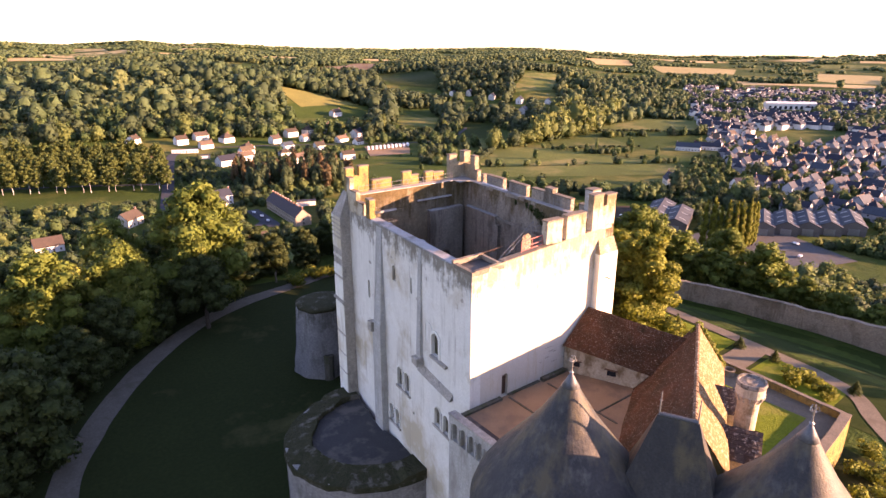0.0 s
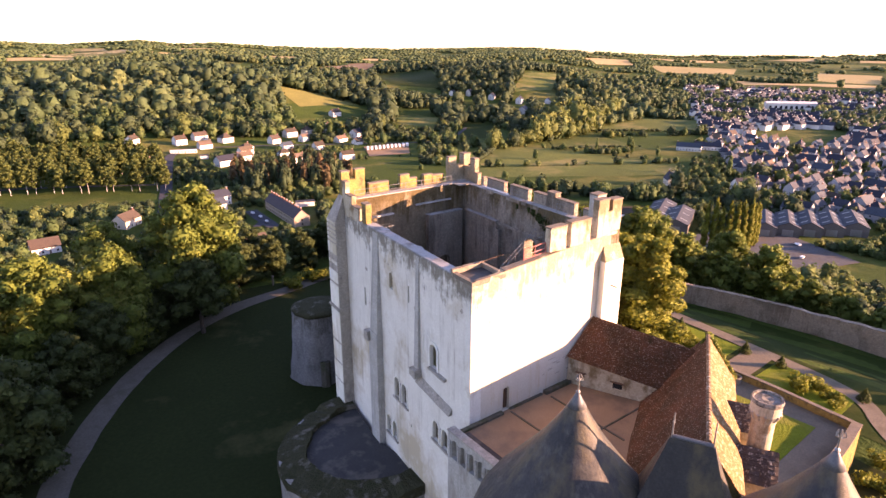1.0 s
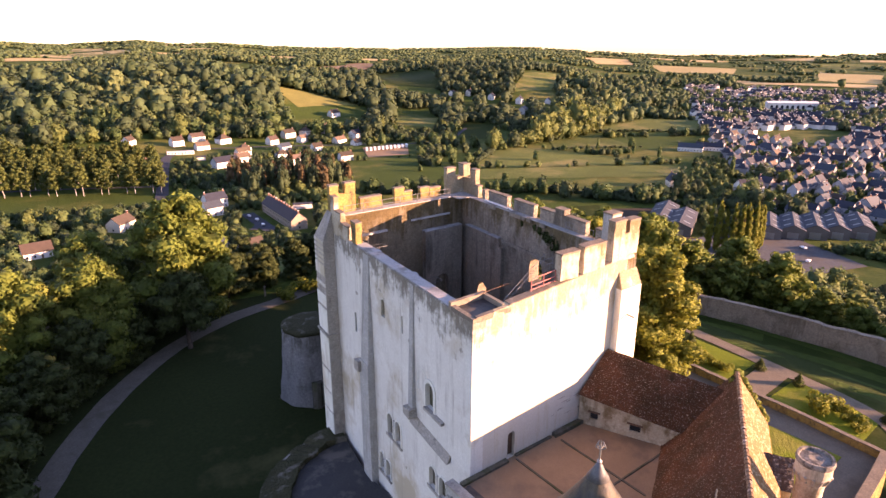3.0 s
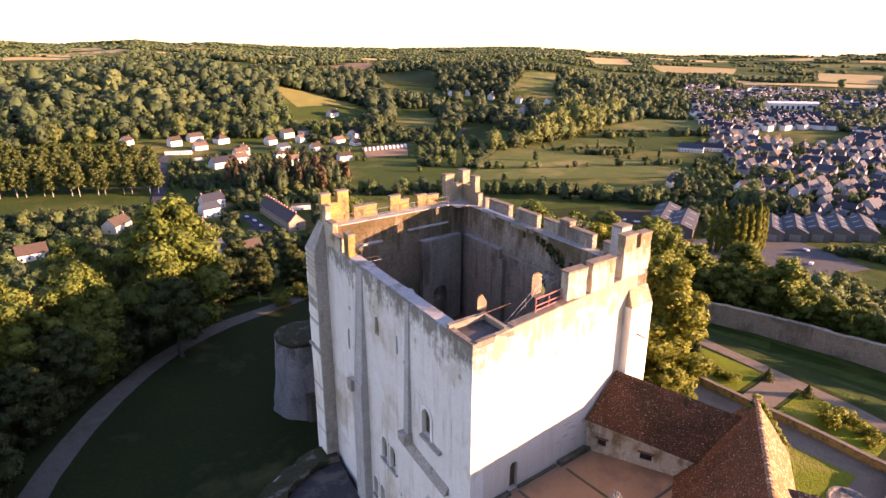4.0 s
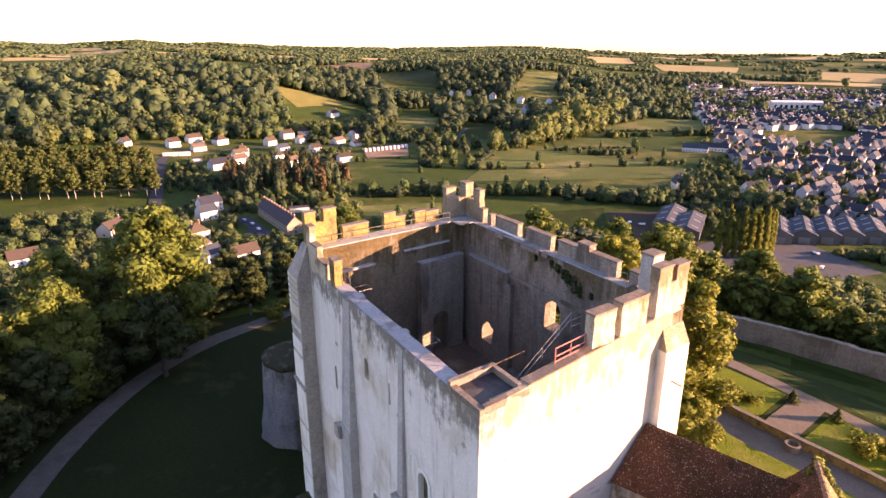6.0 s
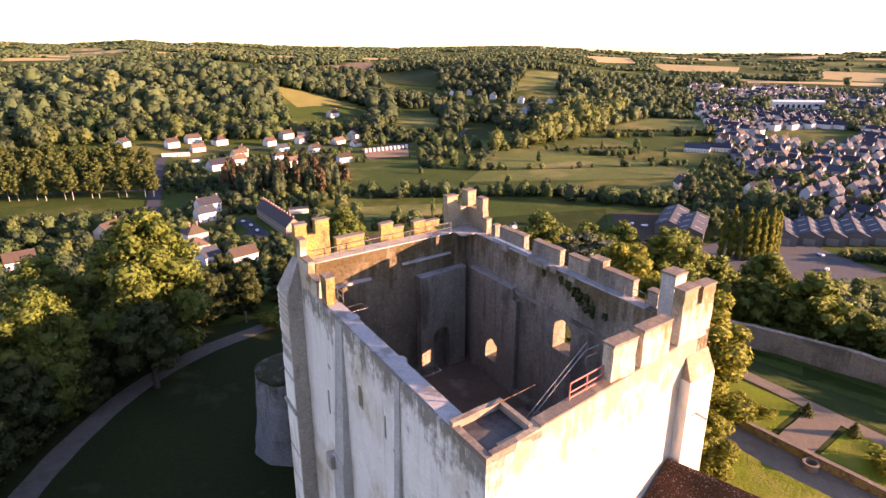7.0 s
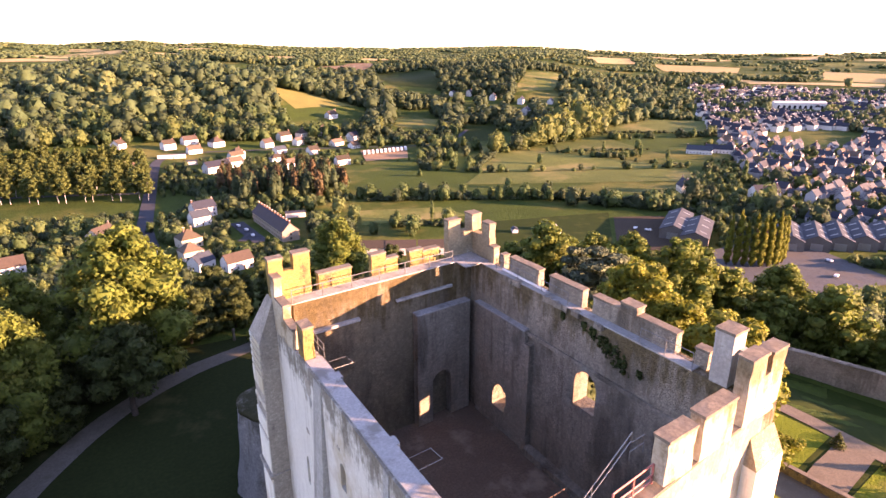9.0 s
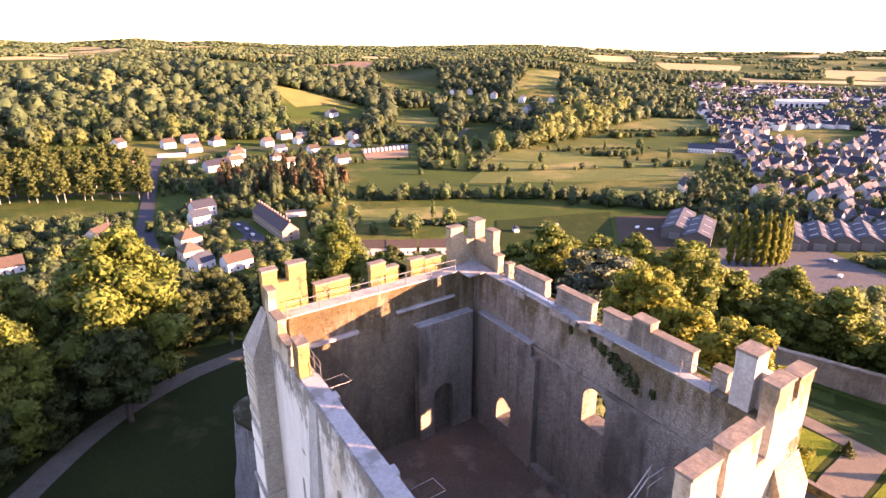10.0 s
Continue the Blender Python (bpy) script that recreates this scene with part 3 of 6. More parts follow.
def rough_block(dims, seed, amount=0.05, cuts_n=3):
    """A stone block with worn, slightly uneven faces."""
    bm = kboxed(*dims)
    bmesh.ops.subdivide_edges(bm, edges=bm.edges[:], cuts=cuts_n, use_grid_fill=True)
    for v in bm.verts:
        n = noise.noise_vector((v.co.x * 1.3 + seed, v.co.y * 1.3, v.co.z * 1.3))
        v.co += n * amount
    return bm


def crest(u0, u1, v0, v1, z0, z1, mat=None, cap=True):
    m = part("merlon", rough_block((u0, u1, v0, v1, z0, z1 - (0.14 if cap else 0)), u0 + v0), mat or OCHRE_STONE, keep)
    if cap:
        part("coping", rough_block((u0 - 0.05, u1 + 0.05, v0 - 0.05, v1 + 0.05, z1 - 0.15, z1), u0 * 3 + v1, 0.035), CAP_STONE, m)
    return m


# front: two merlons, then the corner turret
for u0, u1, z in ((9.05, 11.1, 32.8), (11.75, 14.45, 32.9)):
    crest(u0, u1, 0.0, 0.75, 30.5, z, MERLON_WASH)
crest(15.45, WIDE, 0.0, 0.75, 30.6, 33.1, MERLON_WASH, cap=False)
crest(15.45, 16.95, 0.0, 0.75, 33.1, 34.4, MERLON_WASH)
crest(17.5, WIDE, 0.0, 0.75, 33.1, 34.2, MERLON_WASH)
crest(WIDE - 0.6, WIDE, 0.75, 2.1, TOP_R, 33.1, PILASTER_STONE, cap=False)
crest(WIDE - 1.3, WIDE, 2.1, 3.2, TOP_R, 34.2, PILASTER_STONE)
crest(WIDE - 0.6, WIDE, 3.75, 4.6, TOP_R, 32.2, INNER_STONE)
# right wall
for v0, v1, z in ((5.9, 12.6, 32.4), (13.6, 17.0, 32.4), (18.25, 21.8, 32.4), (22.6, 23.1, 32.3)):
    crest(WIDE - 0.6, WIDE, v0, v1, TOP_R, z, INNER_STONE)
crest(WIDE - 0.75, WIDE + 0.1, 8.8, 10.1, 32.35, 32.95, INNER_STONE)
# far turret
part("wall_walk", kboxed(15.9, WIDE - 0.5, 24.8, DEEP - 0.5, TOP_B, TOP_B + 0.12), COPING, keep)
crest(15.9, WIDE + 0.3, DEEP - 0.65, DEEP + 0.1, TOP_B, 33.2, TURRET_STONE, False)
crest(WIDE - 0.35, WIDE + 0.3, 24.9, DEEP - 0.65, TOP_B, 33.0, TURRET_STONE, False)
crest(15.9, 17.2, DEEP - 0.65, DEEP + 0.1, 33.2, 34.4, TURRET_STONE)
crest(WIDE - 0.7, WIDE + 0.3, DEEP - 1.1, DEEP + 0.1, 33.2, 34.7, TURRET_STONE)
crest(WIDE - 0.35, WIDE + 0.3, 25.0, 26.1, 33.0, 34.3, TURRET_STONE)
crest(WIDE - 0.5, WIDE + 0.1, 24.1, 24.9, TOP_R, 32.5, TURRET_STONE)
# back wall
for u0, u1, z in ((3.75, 6.5, 32.4), (8.3, 9.6, 32.9), (9.6, 10.75, 32.35), (11.9, 13.2, 32.5), (13.25, 14.9, 32.3)):
    crest(u0, u1, DEEP - 0.6, DEEP, TOP_B, z)
# left back turret
crest(0.0, 3.1, DEEP - 0.75, DEEP, 29.2, 33.2, cap=False)
crest(0.0, 1.05, DEEP - 0.75, DEEP, 33.2, 34.3)
crest(1.85, 3.1, DEEP - 0.75, DEEP, 33.2, 34.4)
crest(0.0, 0.55, 26.4, DEEP - 0.75, 29.2, 33.3, MERLON_WASH)
crest(0.0, 0.55, 24.6, 26.4, 29.2, 31.9, MERLON_WASH)
crest(0.0, 0.5, 22.9, 24.6, 29.2, 30.9, MERLON_WASH)
crest(0.15, 0.85, 21.1, 22.3, 29.2, 31.7)
# flat corner roof with a stone kerb
part("corner_roof", kboxed(0.35, 3.2, 0.35, 3.0, 28.6, 29.5), TAR, keep, "dark wet flat roof of the corner turret")
part("kerb", rough_block((0.0, 3.5, 2.95, 3.3, 29.2, 29.95), 4.0, 0.03), KERB_STONE, keep)
part("kerb", rough_block((3.2, 3.5, 0.5, 2.95, 29.2, 29.92), 5.0, 0.03), KERB_STONE, keep)
part("kerb", rough_block((0.0, 0.4, 0.0, 2.95, 29.35, 29.7), 6.0, 0.05), CAP_STONE, keep)
part("kerb", rough_block((0.4, 3.7, 0.0, 0.4, 29.35, 29.8), 7.0, 0.05), CAP_STONE, keep)

# pilasters with their corbels, weathered ledge and window surrounds on the wall in shade
part("pilaster", kboxed(-0.4, 0.0, 8.8, 9.6, 17.4, 29.3, taper=(0.36, 0, 0.1, 0.1)), PILASTER_STONE, keep)
part("corbel", rough_block((-0.9, 0.0, 8.6, 9.8, 16.7, 17.5), 3.0, 0.08), STONE, keep)
part("pilaster", kboxed(-0.9, 0.0, 17.6, 19.7, FOOT, 17.6, taper=(0.1, 0, 0, 0)), PILASTER_STONE, keep)
part("pilaster", kboxed(-0.7, 0.0, 17.6, 19.4, 17.6, 29.2, taper=(0.66, 0, 0.3, 0.2)), PILASTER_STONE, keep)
part("corbel", rough_block((-1.2, -0.5, 19.2, 20.2, 16.3, 17.4), 8.0, 0.08), STONE, keep)
bm = bmesh.new()
prism(bm, [K(-0.45, 2.9, 15.5), K(0, 2.9, 15.5), K(0, 2.9, 16.2)], [K(-0.45, 9.3, 15.9), K(0, 9.3, 15.9), K(0, 9.3, 16.7)])
part("weathering", bm, STONE, keep, "sloping stone ledge left by a lost roof")
part("sill", rough_block((-0.35, 0.05, 3.9, 6.9, 18.55, 18.8), 2.0, 0.04), STONE, keep)


def arch_ring(mid, wide, z0, z1, thick, out):
    """A raised stone ring round an arched window."""
    inner, outer = arch_outline(wide, z0, z1), arch_outline(wide + 2 * thick, z0, z1 + thick)
    bm = bmesh.new()
    rings = [[bm.verts.new(K(u, mid + a, z)) for a, z in line] for u in (0.02, -out) for line in (inner, outer)]
    n = len(inner)
    for i in range(1, n):
        j = (i + 1) % n
        for a, b in ((0, 1), (3, 2), (1, 3), (2, 0)):
            bm.faces.new((rings[a][i], rings[a][j], rings[b][j], rings[b][i]))
    return bm


part("window_surround", arch_ring(6.2, 1.3, 18.8, 21.35, 0.3, 0.12), LIMEWASH, keep)
part("blind_arch", arch_ring(7.6, 1.1, 19.5, 21.9, 0.16, 0.05), LIMEWASH, keep)
for m, a, b, gap in LEFT_TWINS:
    for side in (-gap / 2, gap / 2):
        part("window_surround", arch_ring(m + side, gap * 0.66, a, b, 0.16, 0.1), LIMEWASH, keep)
    part("colonnette", kboxed(-0.1, 0.12, m - 0.1, m + 0.1, a, b - 0.3), COPING, keep)
    part("sill", rough_block((-0.2, 0.05, m - gap, m + gap, a - 0.22, a), m, 0.03), STONE, keep)

# dark panels behind the window arches, standing in for the shade inside
for m, w, a, b in LEFT_HOLES:
    part("window_opening", kboxed(0.34, 0.52, m - w / 2 - 0.02, m + w / 2 + 0.02, a - 0.02, b), DARK_STONE, keep, "dark panel painting the shade in a window")
for m, a, b, gap in LEFT_TWINS:
    for side in (-gap / 2, gap / 2):
        part("window_opening", kboxed(0.3, 0.47, m + side - gap * 0.32, m + side + gap * 0.32, a - 0.02, b), DARK_STONE, keep, "dark panel painting the shade in a window")
# great corner buttress: bare stone core, white panels between drip courses on its outer side
part("buttress", kboxed(-1.5, 0.0, 26.9, 30.0, FOOT, 28.4, taper=(0.2, 0, 0.1, 0.2)), STONE, keep, "bare stone corner buttress")
part("buttress", kboxed(0.0, 1.6, 28.2, 30.0, FOOT, 28.4, taper=(0.0, 0.2, 0.0, 0.2)), STONE, keep)
part("buttress_shoulder", kboxed(-1.32, 0.0, 27.0, 29.8, 28.4, 31.4, taper=(1.3, 0, 0.2, 1.2)), STONE, keep)
part("buttress_shoulder", kboxed(0.0, 1.4, 28.2, 29.8, 28.4, 31.4, taper=(0.0, 0.4, 0.0, 1.4)), STONE, keep)
part("drip_course", kboxed(-1.6, 0.0, 26.8, 30.05, 17.0, 17.25), STONE, keep)
for z0, z1 in ((28.05, 28.35), (27.5, 27.8), (26.95, 27.25), (26.4, 26.7), (25.85, 26.15), (24.3, 25.6), (23.0, 23.35), (20.6, 22.0), (17.4, 20.2), (12.6, 16.7), (9.6, 12.2), (6.9, 9.3), (3.4, 6.6)):
    lean = 1.5 - 0.2 * (z0 - FOOT) / 40.4
    part("white_panel", kboxed(-lean - 0.07, -lean + 0.3, 27.05, 29.75, z0, z1), LIMEWASH, keep)
part("buttress", kboxed(16.3, WIDE + 0.15, -0.95, 0.0, FOOT, 28.2, taper=(0.0, 0, 0.2, 0)), LIMEWASH, keep)
part("weathering", kboxed(16.3, WIDE + 0.15, -0.75, 0.0, 28.2, 29.6, taper=(0.3, 0, 0.72, 0)), TURRET_STONE, keep)
part("spout", kboxed(17.3, 17.45, -1.6, -0.8, 25.6, 25.72), GREY_STEEL, keep)


bm = bmesh.new()
prism(bm, [K(3.7, 0.03, 29.9), K(WIDE - 1.3, 0.03, 30.79), K(WIDE - 1.3, 0.83, 30.79), K(3.7, 0.83, 29.9)], [K(3.7, 0.05, 29.98), K(WIDE - 1.3, 0.05, 30.87), K(WIDE - 1.3, 0.83, 30.87), K(3.7, 0.83, 29.98)])
bmesh.ops.subdivide_edges(bm, edges=bm.edges[:], cuts=5, use_grid_fill=True)
for v in bm.verts:
    v.co += noise.noise_vector(v.co * 0.9) * 0.03
part("wall_walk", bm, CAP_STONE, keep, "brown worn slabs on the front wall top")
for i in range(3):
    v0 = 3.6 + 17 * random.random()
    if i % 2:
        continue
    part("edge_stone", rough_block((THICK - 0.25, THICK + 0.08 + 0.22 * random.random(), v0, v0 + 0.6 + 0.35 * random.random(), TOP_L - 0.35, TOP_L + 0.02 + 0.1 * random.random()), i * 1.7, 0.07), COPING, keep)
for i in range(16):
    v0 = 6.0 + 15 * random.random()
    if i % 2:
        continue
    part("edge_stone", rough_block((WIDE - 1.5 - 0.1 * random.random(), WIDE - 1.1, v0, v0 + 0.6 + 0.3 * random.random(), TOP_R - 0.3, TOP_R + 0.04 + 0.08 * random.random()), i * 2.3, 0.07), INNER_STONE, keep)
# bare patches where the limewash has come away
rnd = random.Random(12)


def bare_patch(face, a, z, wide, tall, mat):
    """A thin irregular flake of bare stone on a wall face."""
    bm = bmesh.new()
    ring = []
    for i in range(14):
        t = math.tau * i / 14
        k = 0.62 + 0.55 * rnd.random()
        ring.append((a + wide * k * math.cos(t), z + tall * k * math.sin(t)))
    if face == "left":
        prism(bm, [K(0.01, s, h) for s, h in ring], [K(-0.012, s, h) for s, h in ring])
    else:
        prism(bm, [K(s, 0.01, h) for s, h in ring], [K(s, -0.012, h) for s, h in ring])
    return part("bare_patch", bm, mat, keep)


bare_patch("left", 20.5, 28.0, 0.55, 0.8, STONE)
bare_patch("left", 20.2, 27.0, 0.3, 0.5, PILASTER_STONE)
for i in range(7):
    h = 28.9 - 9 * rnd.random() ** 2
    bare_patch("left", 1 + 21 * rnd.random(), h, 0.1 + 0.3 * rnd.random(), 0.08 + 0.22 * rnd.random(), STONE)
for i in range(14):
    bare_patch("front", 9.0 + 5.5 * rnd.random(), 17.4 + 2.2 * rnd.random(), 0.25 + 0.5 * rnd.random(), 0.03 + 0.06 * rnd.random(), STONE)

# round bastion against the wall in shade
bastion = thing("bastion", (1.0, 18.5, 0), "round mossy stone bastion with a dark flat top", "bastion")


def half_ring(r0, r1, z0, z1, steps=24, reach=98):
    bm = bmesh.new()
    A, B = [], []
    for i in range(steps + 1):
        t = radians(180 - reach + 2 * reach * i / steps)
        for r, line in ((r0, A), (r1, B)):
            line.append((r * math.cos(t), 0.88 * r * math.sin(t)))
    for i in range(steps):
        q = (A[i], A[i + 1], B[i + 1], B[i]) if r0 > 0.01 else ((0, 0), B[i + 1], B[i])
        prism(bm, [(x, y, z0) for x, y in q], [(x, y, z1) for x, y in q])
    bmesh.ops.remove_doubles(bm, verts=bm.verts[:], dist=0.001)
    return bm


part("wall", half_ring(10.9, 11.6, FOOT, 3.4), RUIN_STONE, bastion, "pale rendered outer wall")
bm = half_ring(8.4, 11.8, 2.7, 3.95, 48)
for v in bm.verts:
    w = noise.noise((v.co.x * 0.5, v.co.y * 0.5, 2.0)) + 0.5 * noise.noise((v.co.x * 1.6, v.co.y * 1.6, 5.0))
    r = math.hypot(v.co.x, v.co.y)
    if v.co.z > 3.6:
        v.co.z += 0.3 * w - (0.55 if r > 10.5 else 0)
    elif r > 10.5:
        v.co.z += 0.5 * w
    if r < 9:
        v.co.x *= 1 + 0.07 * w
        v.co.y *= 1 + 0.07 * w
part("rim", bm, MOSS, bastion, "broad mossy rim")
part("platform", half_ring(0, 8.4, 1.5, 3.4), TAR, bastion, "dark bituminous flat roof")

# ruined round tower out on the lawn
ruin = thing("round_tower", (12.6, 59.0, -10), "ruined round tower with a grassy top on the lawn", "tower")
bm = lathe([(5.9, -1), (5.6, 0.5), (5.3, 2.5), (5.0, 5), (4.9, 7.5), (4.8, 10), (4.7, 12.0), (4.5, 12.9)], 48, 0.14)
for v in bm.verts:
    if v.co.z > 11.5:
        v.co.z += 0.7 * noise.noise((v.co.x * 0.45, v.co.y * 0.45, 3.0)) + 0.35 * noise.noise((v.co.x * 1.7, v.co.y * 1.7, 8.0))
part("wall", bm, RUIN_STONE, ruin, smooth=True)
part("grass_top", lathe([(4.66, 12.9), (4.62, 13.45), (3.9, 13.75), (2.4, 13.95), (1.2, 13.9), (0, 13.95)], 40, 0.14), MOSS, ruin, "grass growing on the broken top", smooth=True)
bm = bmesh.new()
rod(bm, (-1.8, -5.6, 0), (-1.5, -5.0, 4.6), 0.9, 9)
part("breach", bm, DARK_STONE, ruin, "dark ivy-filled breach")


def railing(points, heights, every, mat, label, radius=0.022, group="wall railings"):
    """A handrail: posts along a line of places and rails at the given heights."""
    a = Vector(points[0])
    ob = thing("railing", a, label, "railing", group)
    for p, q in zip(points, points[1:]):
        p, q = Vector(p) - a, Vector(q) - a
        n = max(1, round((q - p).length / every))
        for i in range(n + 1):
            bm = bmesh.new()
            c = p.lerp(q, i / n)
            rod(bm, c, c + Vector((0, 0, heights[-1])), radius * 1.2, 6)
            part("post", bm, mat, ob)
        for h in heights:
            bm = bmesh.new()
            up = Vector((0, 0, h))
            rod(bm, p + up, q + up, radius, 6)
            part("rail", bm, mat, ob)
    return ob


railing([K(6.3, 0.6, 30.12), K(9.0, 0.6, 30.28)], (0.15, 0.5, 1.05), 1.45, RED_STEEL, "red painted steel railing on the front wall top", 0.045)
railing([K(1.2, DEEP - 1.75, 31.08), K(15.6, DEEP - 1.75, 31.08)], (0.5, 1.0), 2.3, GREY_STEEL, "slim steel railing along the back wall walk", 0.036)
railing([K(WIDE - 1.25, 22.8, 31.08), K(WIDE - 1.25, 14.4, 31.08)], (0.5, 1.0), 2.8, GREY_STEEL, "slim steel railing along the side wall walk")
railing([K(WIDE - 1.25, 8.0, 31.08), K(WIDE - 1.25, 4.3, 31.08)], (0.5, 1.0), 1.9, GREY_STEEL, "short steel railing beside the corner turret")
railing([K(1.3, 22.8, 29.5), K(1.3, 20.6, 29.5)], (0.5, 1.0), 1.1, GREY_STEEL, "short steel railing at the wall's end")
railing([K(3.7, 1.6, 28.3), K(8.6, 1.6, 31.6)], (0.45, 0.9), 2.4, GREY_STEEL, "grey steel handrail of a steep stair")
railing([K(8.6, 1.6, 31.0), K(9.6, 1.6, 31.0)], (0.5, 0.95), 1.0, GREY_STEEL, "grey steel handrail at the stair head")
for v in (19.3, 8.4):
    cage = thing("safety_frame", K(1.3, v, 29.3), "thin wire frame fixed to the inner wall edge", "frame", "wire frames")
    for a, b in (((0, 0, 0), (1.5, 0, 0)), ((1.5, 0, 0), (1.5, 1.0, 0)), ((1.5, 1.0, 0), (0, 1.0, 0))):
        bm = bmesh.new()
        rod(bm, a, b, 0.014, 5)
        part("bar", bm, GREY_STEEL, cage)
pipe = thing("drain_pipe", K(WIDE - 0.9, 17.0, 31.2), "pale pipe lying along the wall walk", "pipe")
bm = bmesh.new()
rod(bm, (0, 0, 0), (0.6, 5.4, 0), 0.1, 10)
part("tube", bm, WHITE_PAINT, pipe)
pole = thing("pole", (3.2, 2.85, 29.99), "thin wooden pole leaning over the corner kerb", "pole")
bm = bmesh.new()
rod(bm, (-0.5, 0.05, -0.03), (2.65, -0.2, 0.3), 0.03, 6)
part("shaft", bm, WOOD, pole)

# dark wall plants rooted in the inner face
for v, z, s in ((9.6, 29.3, 1.25), (10.6, 29.7, 0.9), (8.9, 28.9, 0.8), (11.6, 30.1, 0.6), (12.5, 30.3, 0.45), (7.6, 29.0, 0.4), (14.6, 30.2, 0.4)):
    WALL_PLANTS.append((K(WIDE - 1.36, v, z), s * 0.7))

# ---- the castle's other roofs ----


def finial(x, y, z, parent_label):
    f = thing("roof_finial", (x, y, z), parent_label, "finial", "roof finials")
    part("rod", lathe([(0.06, -0.4), (0.05, 0.9), (0.035, 1.5), (0, 1.55)], 8), GREY_STEEL, f)
    part("knob", lathe([(0, 0.1), (0.16, 0.25), (0, 0.42)], 10), GREY_STEEL, f)
    for k in range(5):
        a = math.tau * k / 5
        bm = bmesh.new()
        rod(bm, (0, 0, 0.95), (0.27 * math.cos(a), 0.27 * math.sin(a), 1.15), 0.035, 5)
        rod(bm, (0.27 * math.cos(a), 0.27 * math.sin(a), 1.15), (0.17 * math.cos(a), 0.17 * math.sin(a), 1.4), 0.035, 5)
        part("petal", bm, GREY_STEEL, f)
    return f


def slate_profile(points, courses):
    """The profile of a cone clad in overlapping courses, each lip a little proud of the next."""
    z0, z1 = points[1][1], points[-1][1]
    hs, rs = [p[1] for p in points[1:]], [p[0] for p in points[1:]]
    out = [points[0]]
    for i in range(courses):
        a, b = z0 + (z1 - z0) * i / courses, z0 + (z1 - z0) * (i + 1) / courses
        out += [(float(np.interp(a, hs, rs)) + 0.03, a), (float(np.interp(b, hs, rs)), b)]
    return out


for x, y in ((-2.3, -13.4), (4.5, -25.7)):
    tower = thing("gate_tower", (x, y, 0), "round gate tower with a conical slate roof", "tower", "gate towers")
    part("wall", lathe([(5.4, FOOT), (5.4, 16.4)]), LIMEWASH, tower)
    roof = part("roof", lathe(slate_profile([(6.5, 15.5), (6.7, 16.2), (6.62, 17.2), (6.2, 18.3), (5.45, 19.4), (4.4, 20.7), (3.2, 22.2), (2.05, 23.7), (0.98, 25.4), (0.42, 26.4), (0.2, 26.8)], 62) + [(0, 26.9)], 72, 0.012), SLATE, tower, "weathered slate in fine courses")
    part("lead_cap", lathe([(0.62, 26.15), (0.36, 26.6), (0.22, 26.9), (0.1, 27.1), (0, 27.12)], 20), LEAD, roof, "grey lead cap", smooth=True)
    finial(x, y, 26.95, "wrought finial on a conical slate roof")

wing = thing("castle_wing", (0, 0, 0), "low castle wing with a mossy clay-tile roof", "castle wing")


def tiled_slope(parent, a, b, c, d, rows, mat, label="", thick=0.06, name="roof_slope"):
    """A roof slope from its ridge (a, b) to its eave (d, c) in overlapping courses."""
    a, b, c, d = [Vector(p) for p in (a, b, c, d)]
    n = (b - a).cross(d - a).normalized()
    if n.z < 0:
        n = -n
    bm = bmesh.new()
    steps, last = 16, None
    for i in range(rows):
        lines = []
        for s, up in ((i / rows, 0.0), (min((i + 1) / rows, 1.0), thick)):
            line = []
            for k in range(steps + 1):
                p = k / steps
                w = 0.05 * noise.noise((i * 0.7, k * 1.9, 2.0 + rows)) + 0.12 * noise.noise((i * 0.12, k * 0.3, 7.0))
                line.append(bm.verts.new(a.lerp(b, p).lerp(d.lerp(c, p), s) + n * (up + 0.03 + w)))
            lines.append(line)
        for lo, hi in ((last, lines[0]), (lines[0], lines[1])):
            if lo:
                for k in range(steps):
                    bm.faces.new((lo[k], lo[k + 1], hi[k + 1], hi[k]))
        last = lines[1]
    me = bpy.data.meshes.new(name)
    bm.to_mesh(me)
    bm.free()
    return link_mesh(name, me, mat, parent, label)


RA, RB = Vector((15.8, -0.15, 22.45)), Vector((20.0, -11.2, 21.2))
EA, EB = Vector((12.2, -0.15, 19.05)), Vector((16.1, -8.7, 17.9))
tiled_slope(wing, RA, RB, EB, EA, 22, TILE_ROOF, "mossy brown clay tiles in courses")
tiled_slope(wing, RB, RA, Vector((20.0, -0.15, 18.2)), Vector((24.2, -11.2, 17.2)), 22, TILE_ROOF)
bm = bmesh.new()
prism(bm, [RA + Vector((0, 0, -0.16)), EA + Vector((0.2, 0, -0.1)), Vector((19.9, -0.15, 18.1))], [RB + Vector((0, 0, -0.16)), EB + Vector((0.2, 0, -0.1)), Vector((24.0, -11.2, 17.1))])
part("gable_wall", bm, OCHRE_STONE, wing)
bm = bmesh.new()
prism(bm, [(12.55, -0.1, FOOT), (19.8, -0.1, FOOT), (23.8, -11.1, FOOT), (16.45, -8.7, FOOT)], [(12.55, -0.1, 19.0), (19.8, -0.1, 18.0), (23.8, -11.1, 17.0), (16.45, -8.7, 17.85)])
wall = part("wall", bm, MERLON_WASH, wing, "patchy plastered wall over rubble stone")
small_windows = []
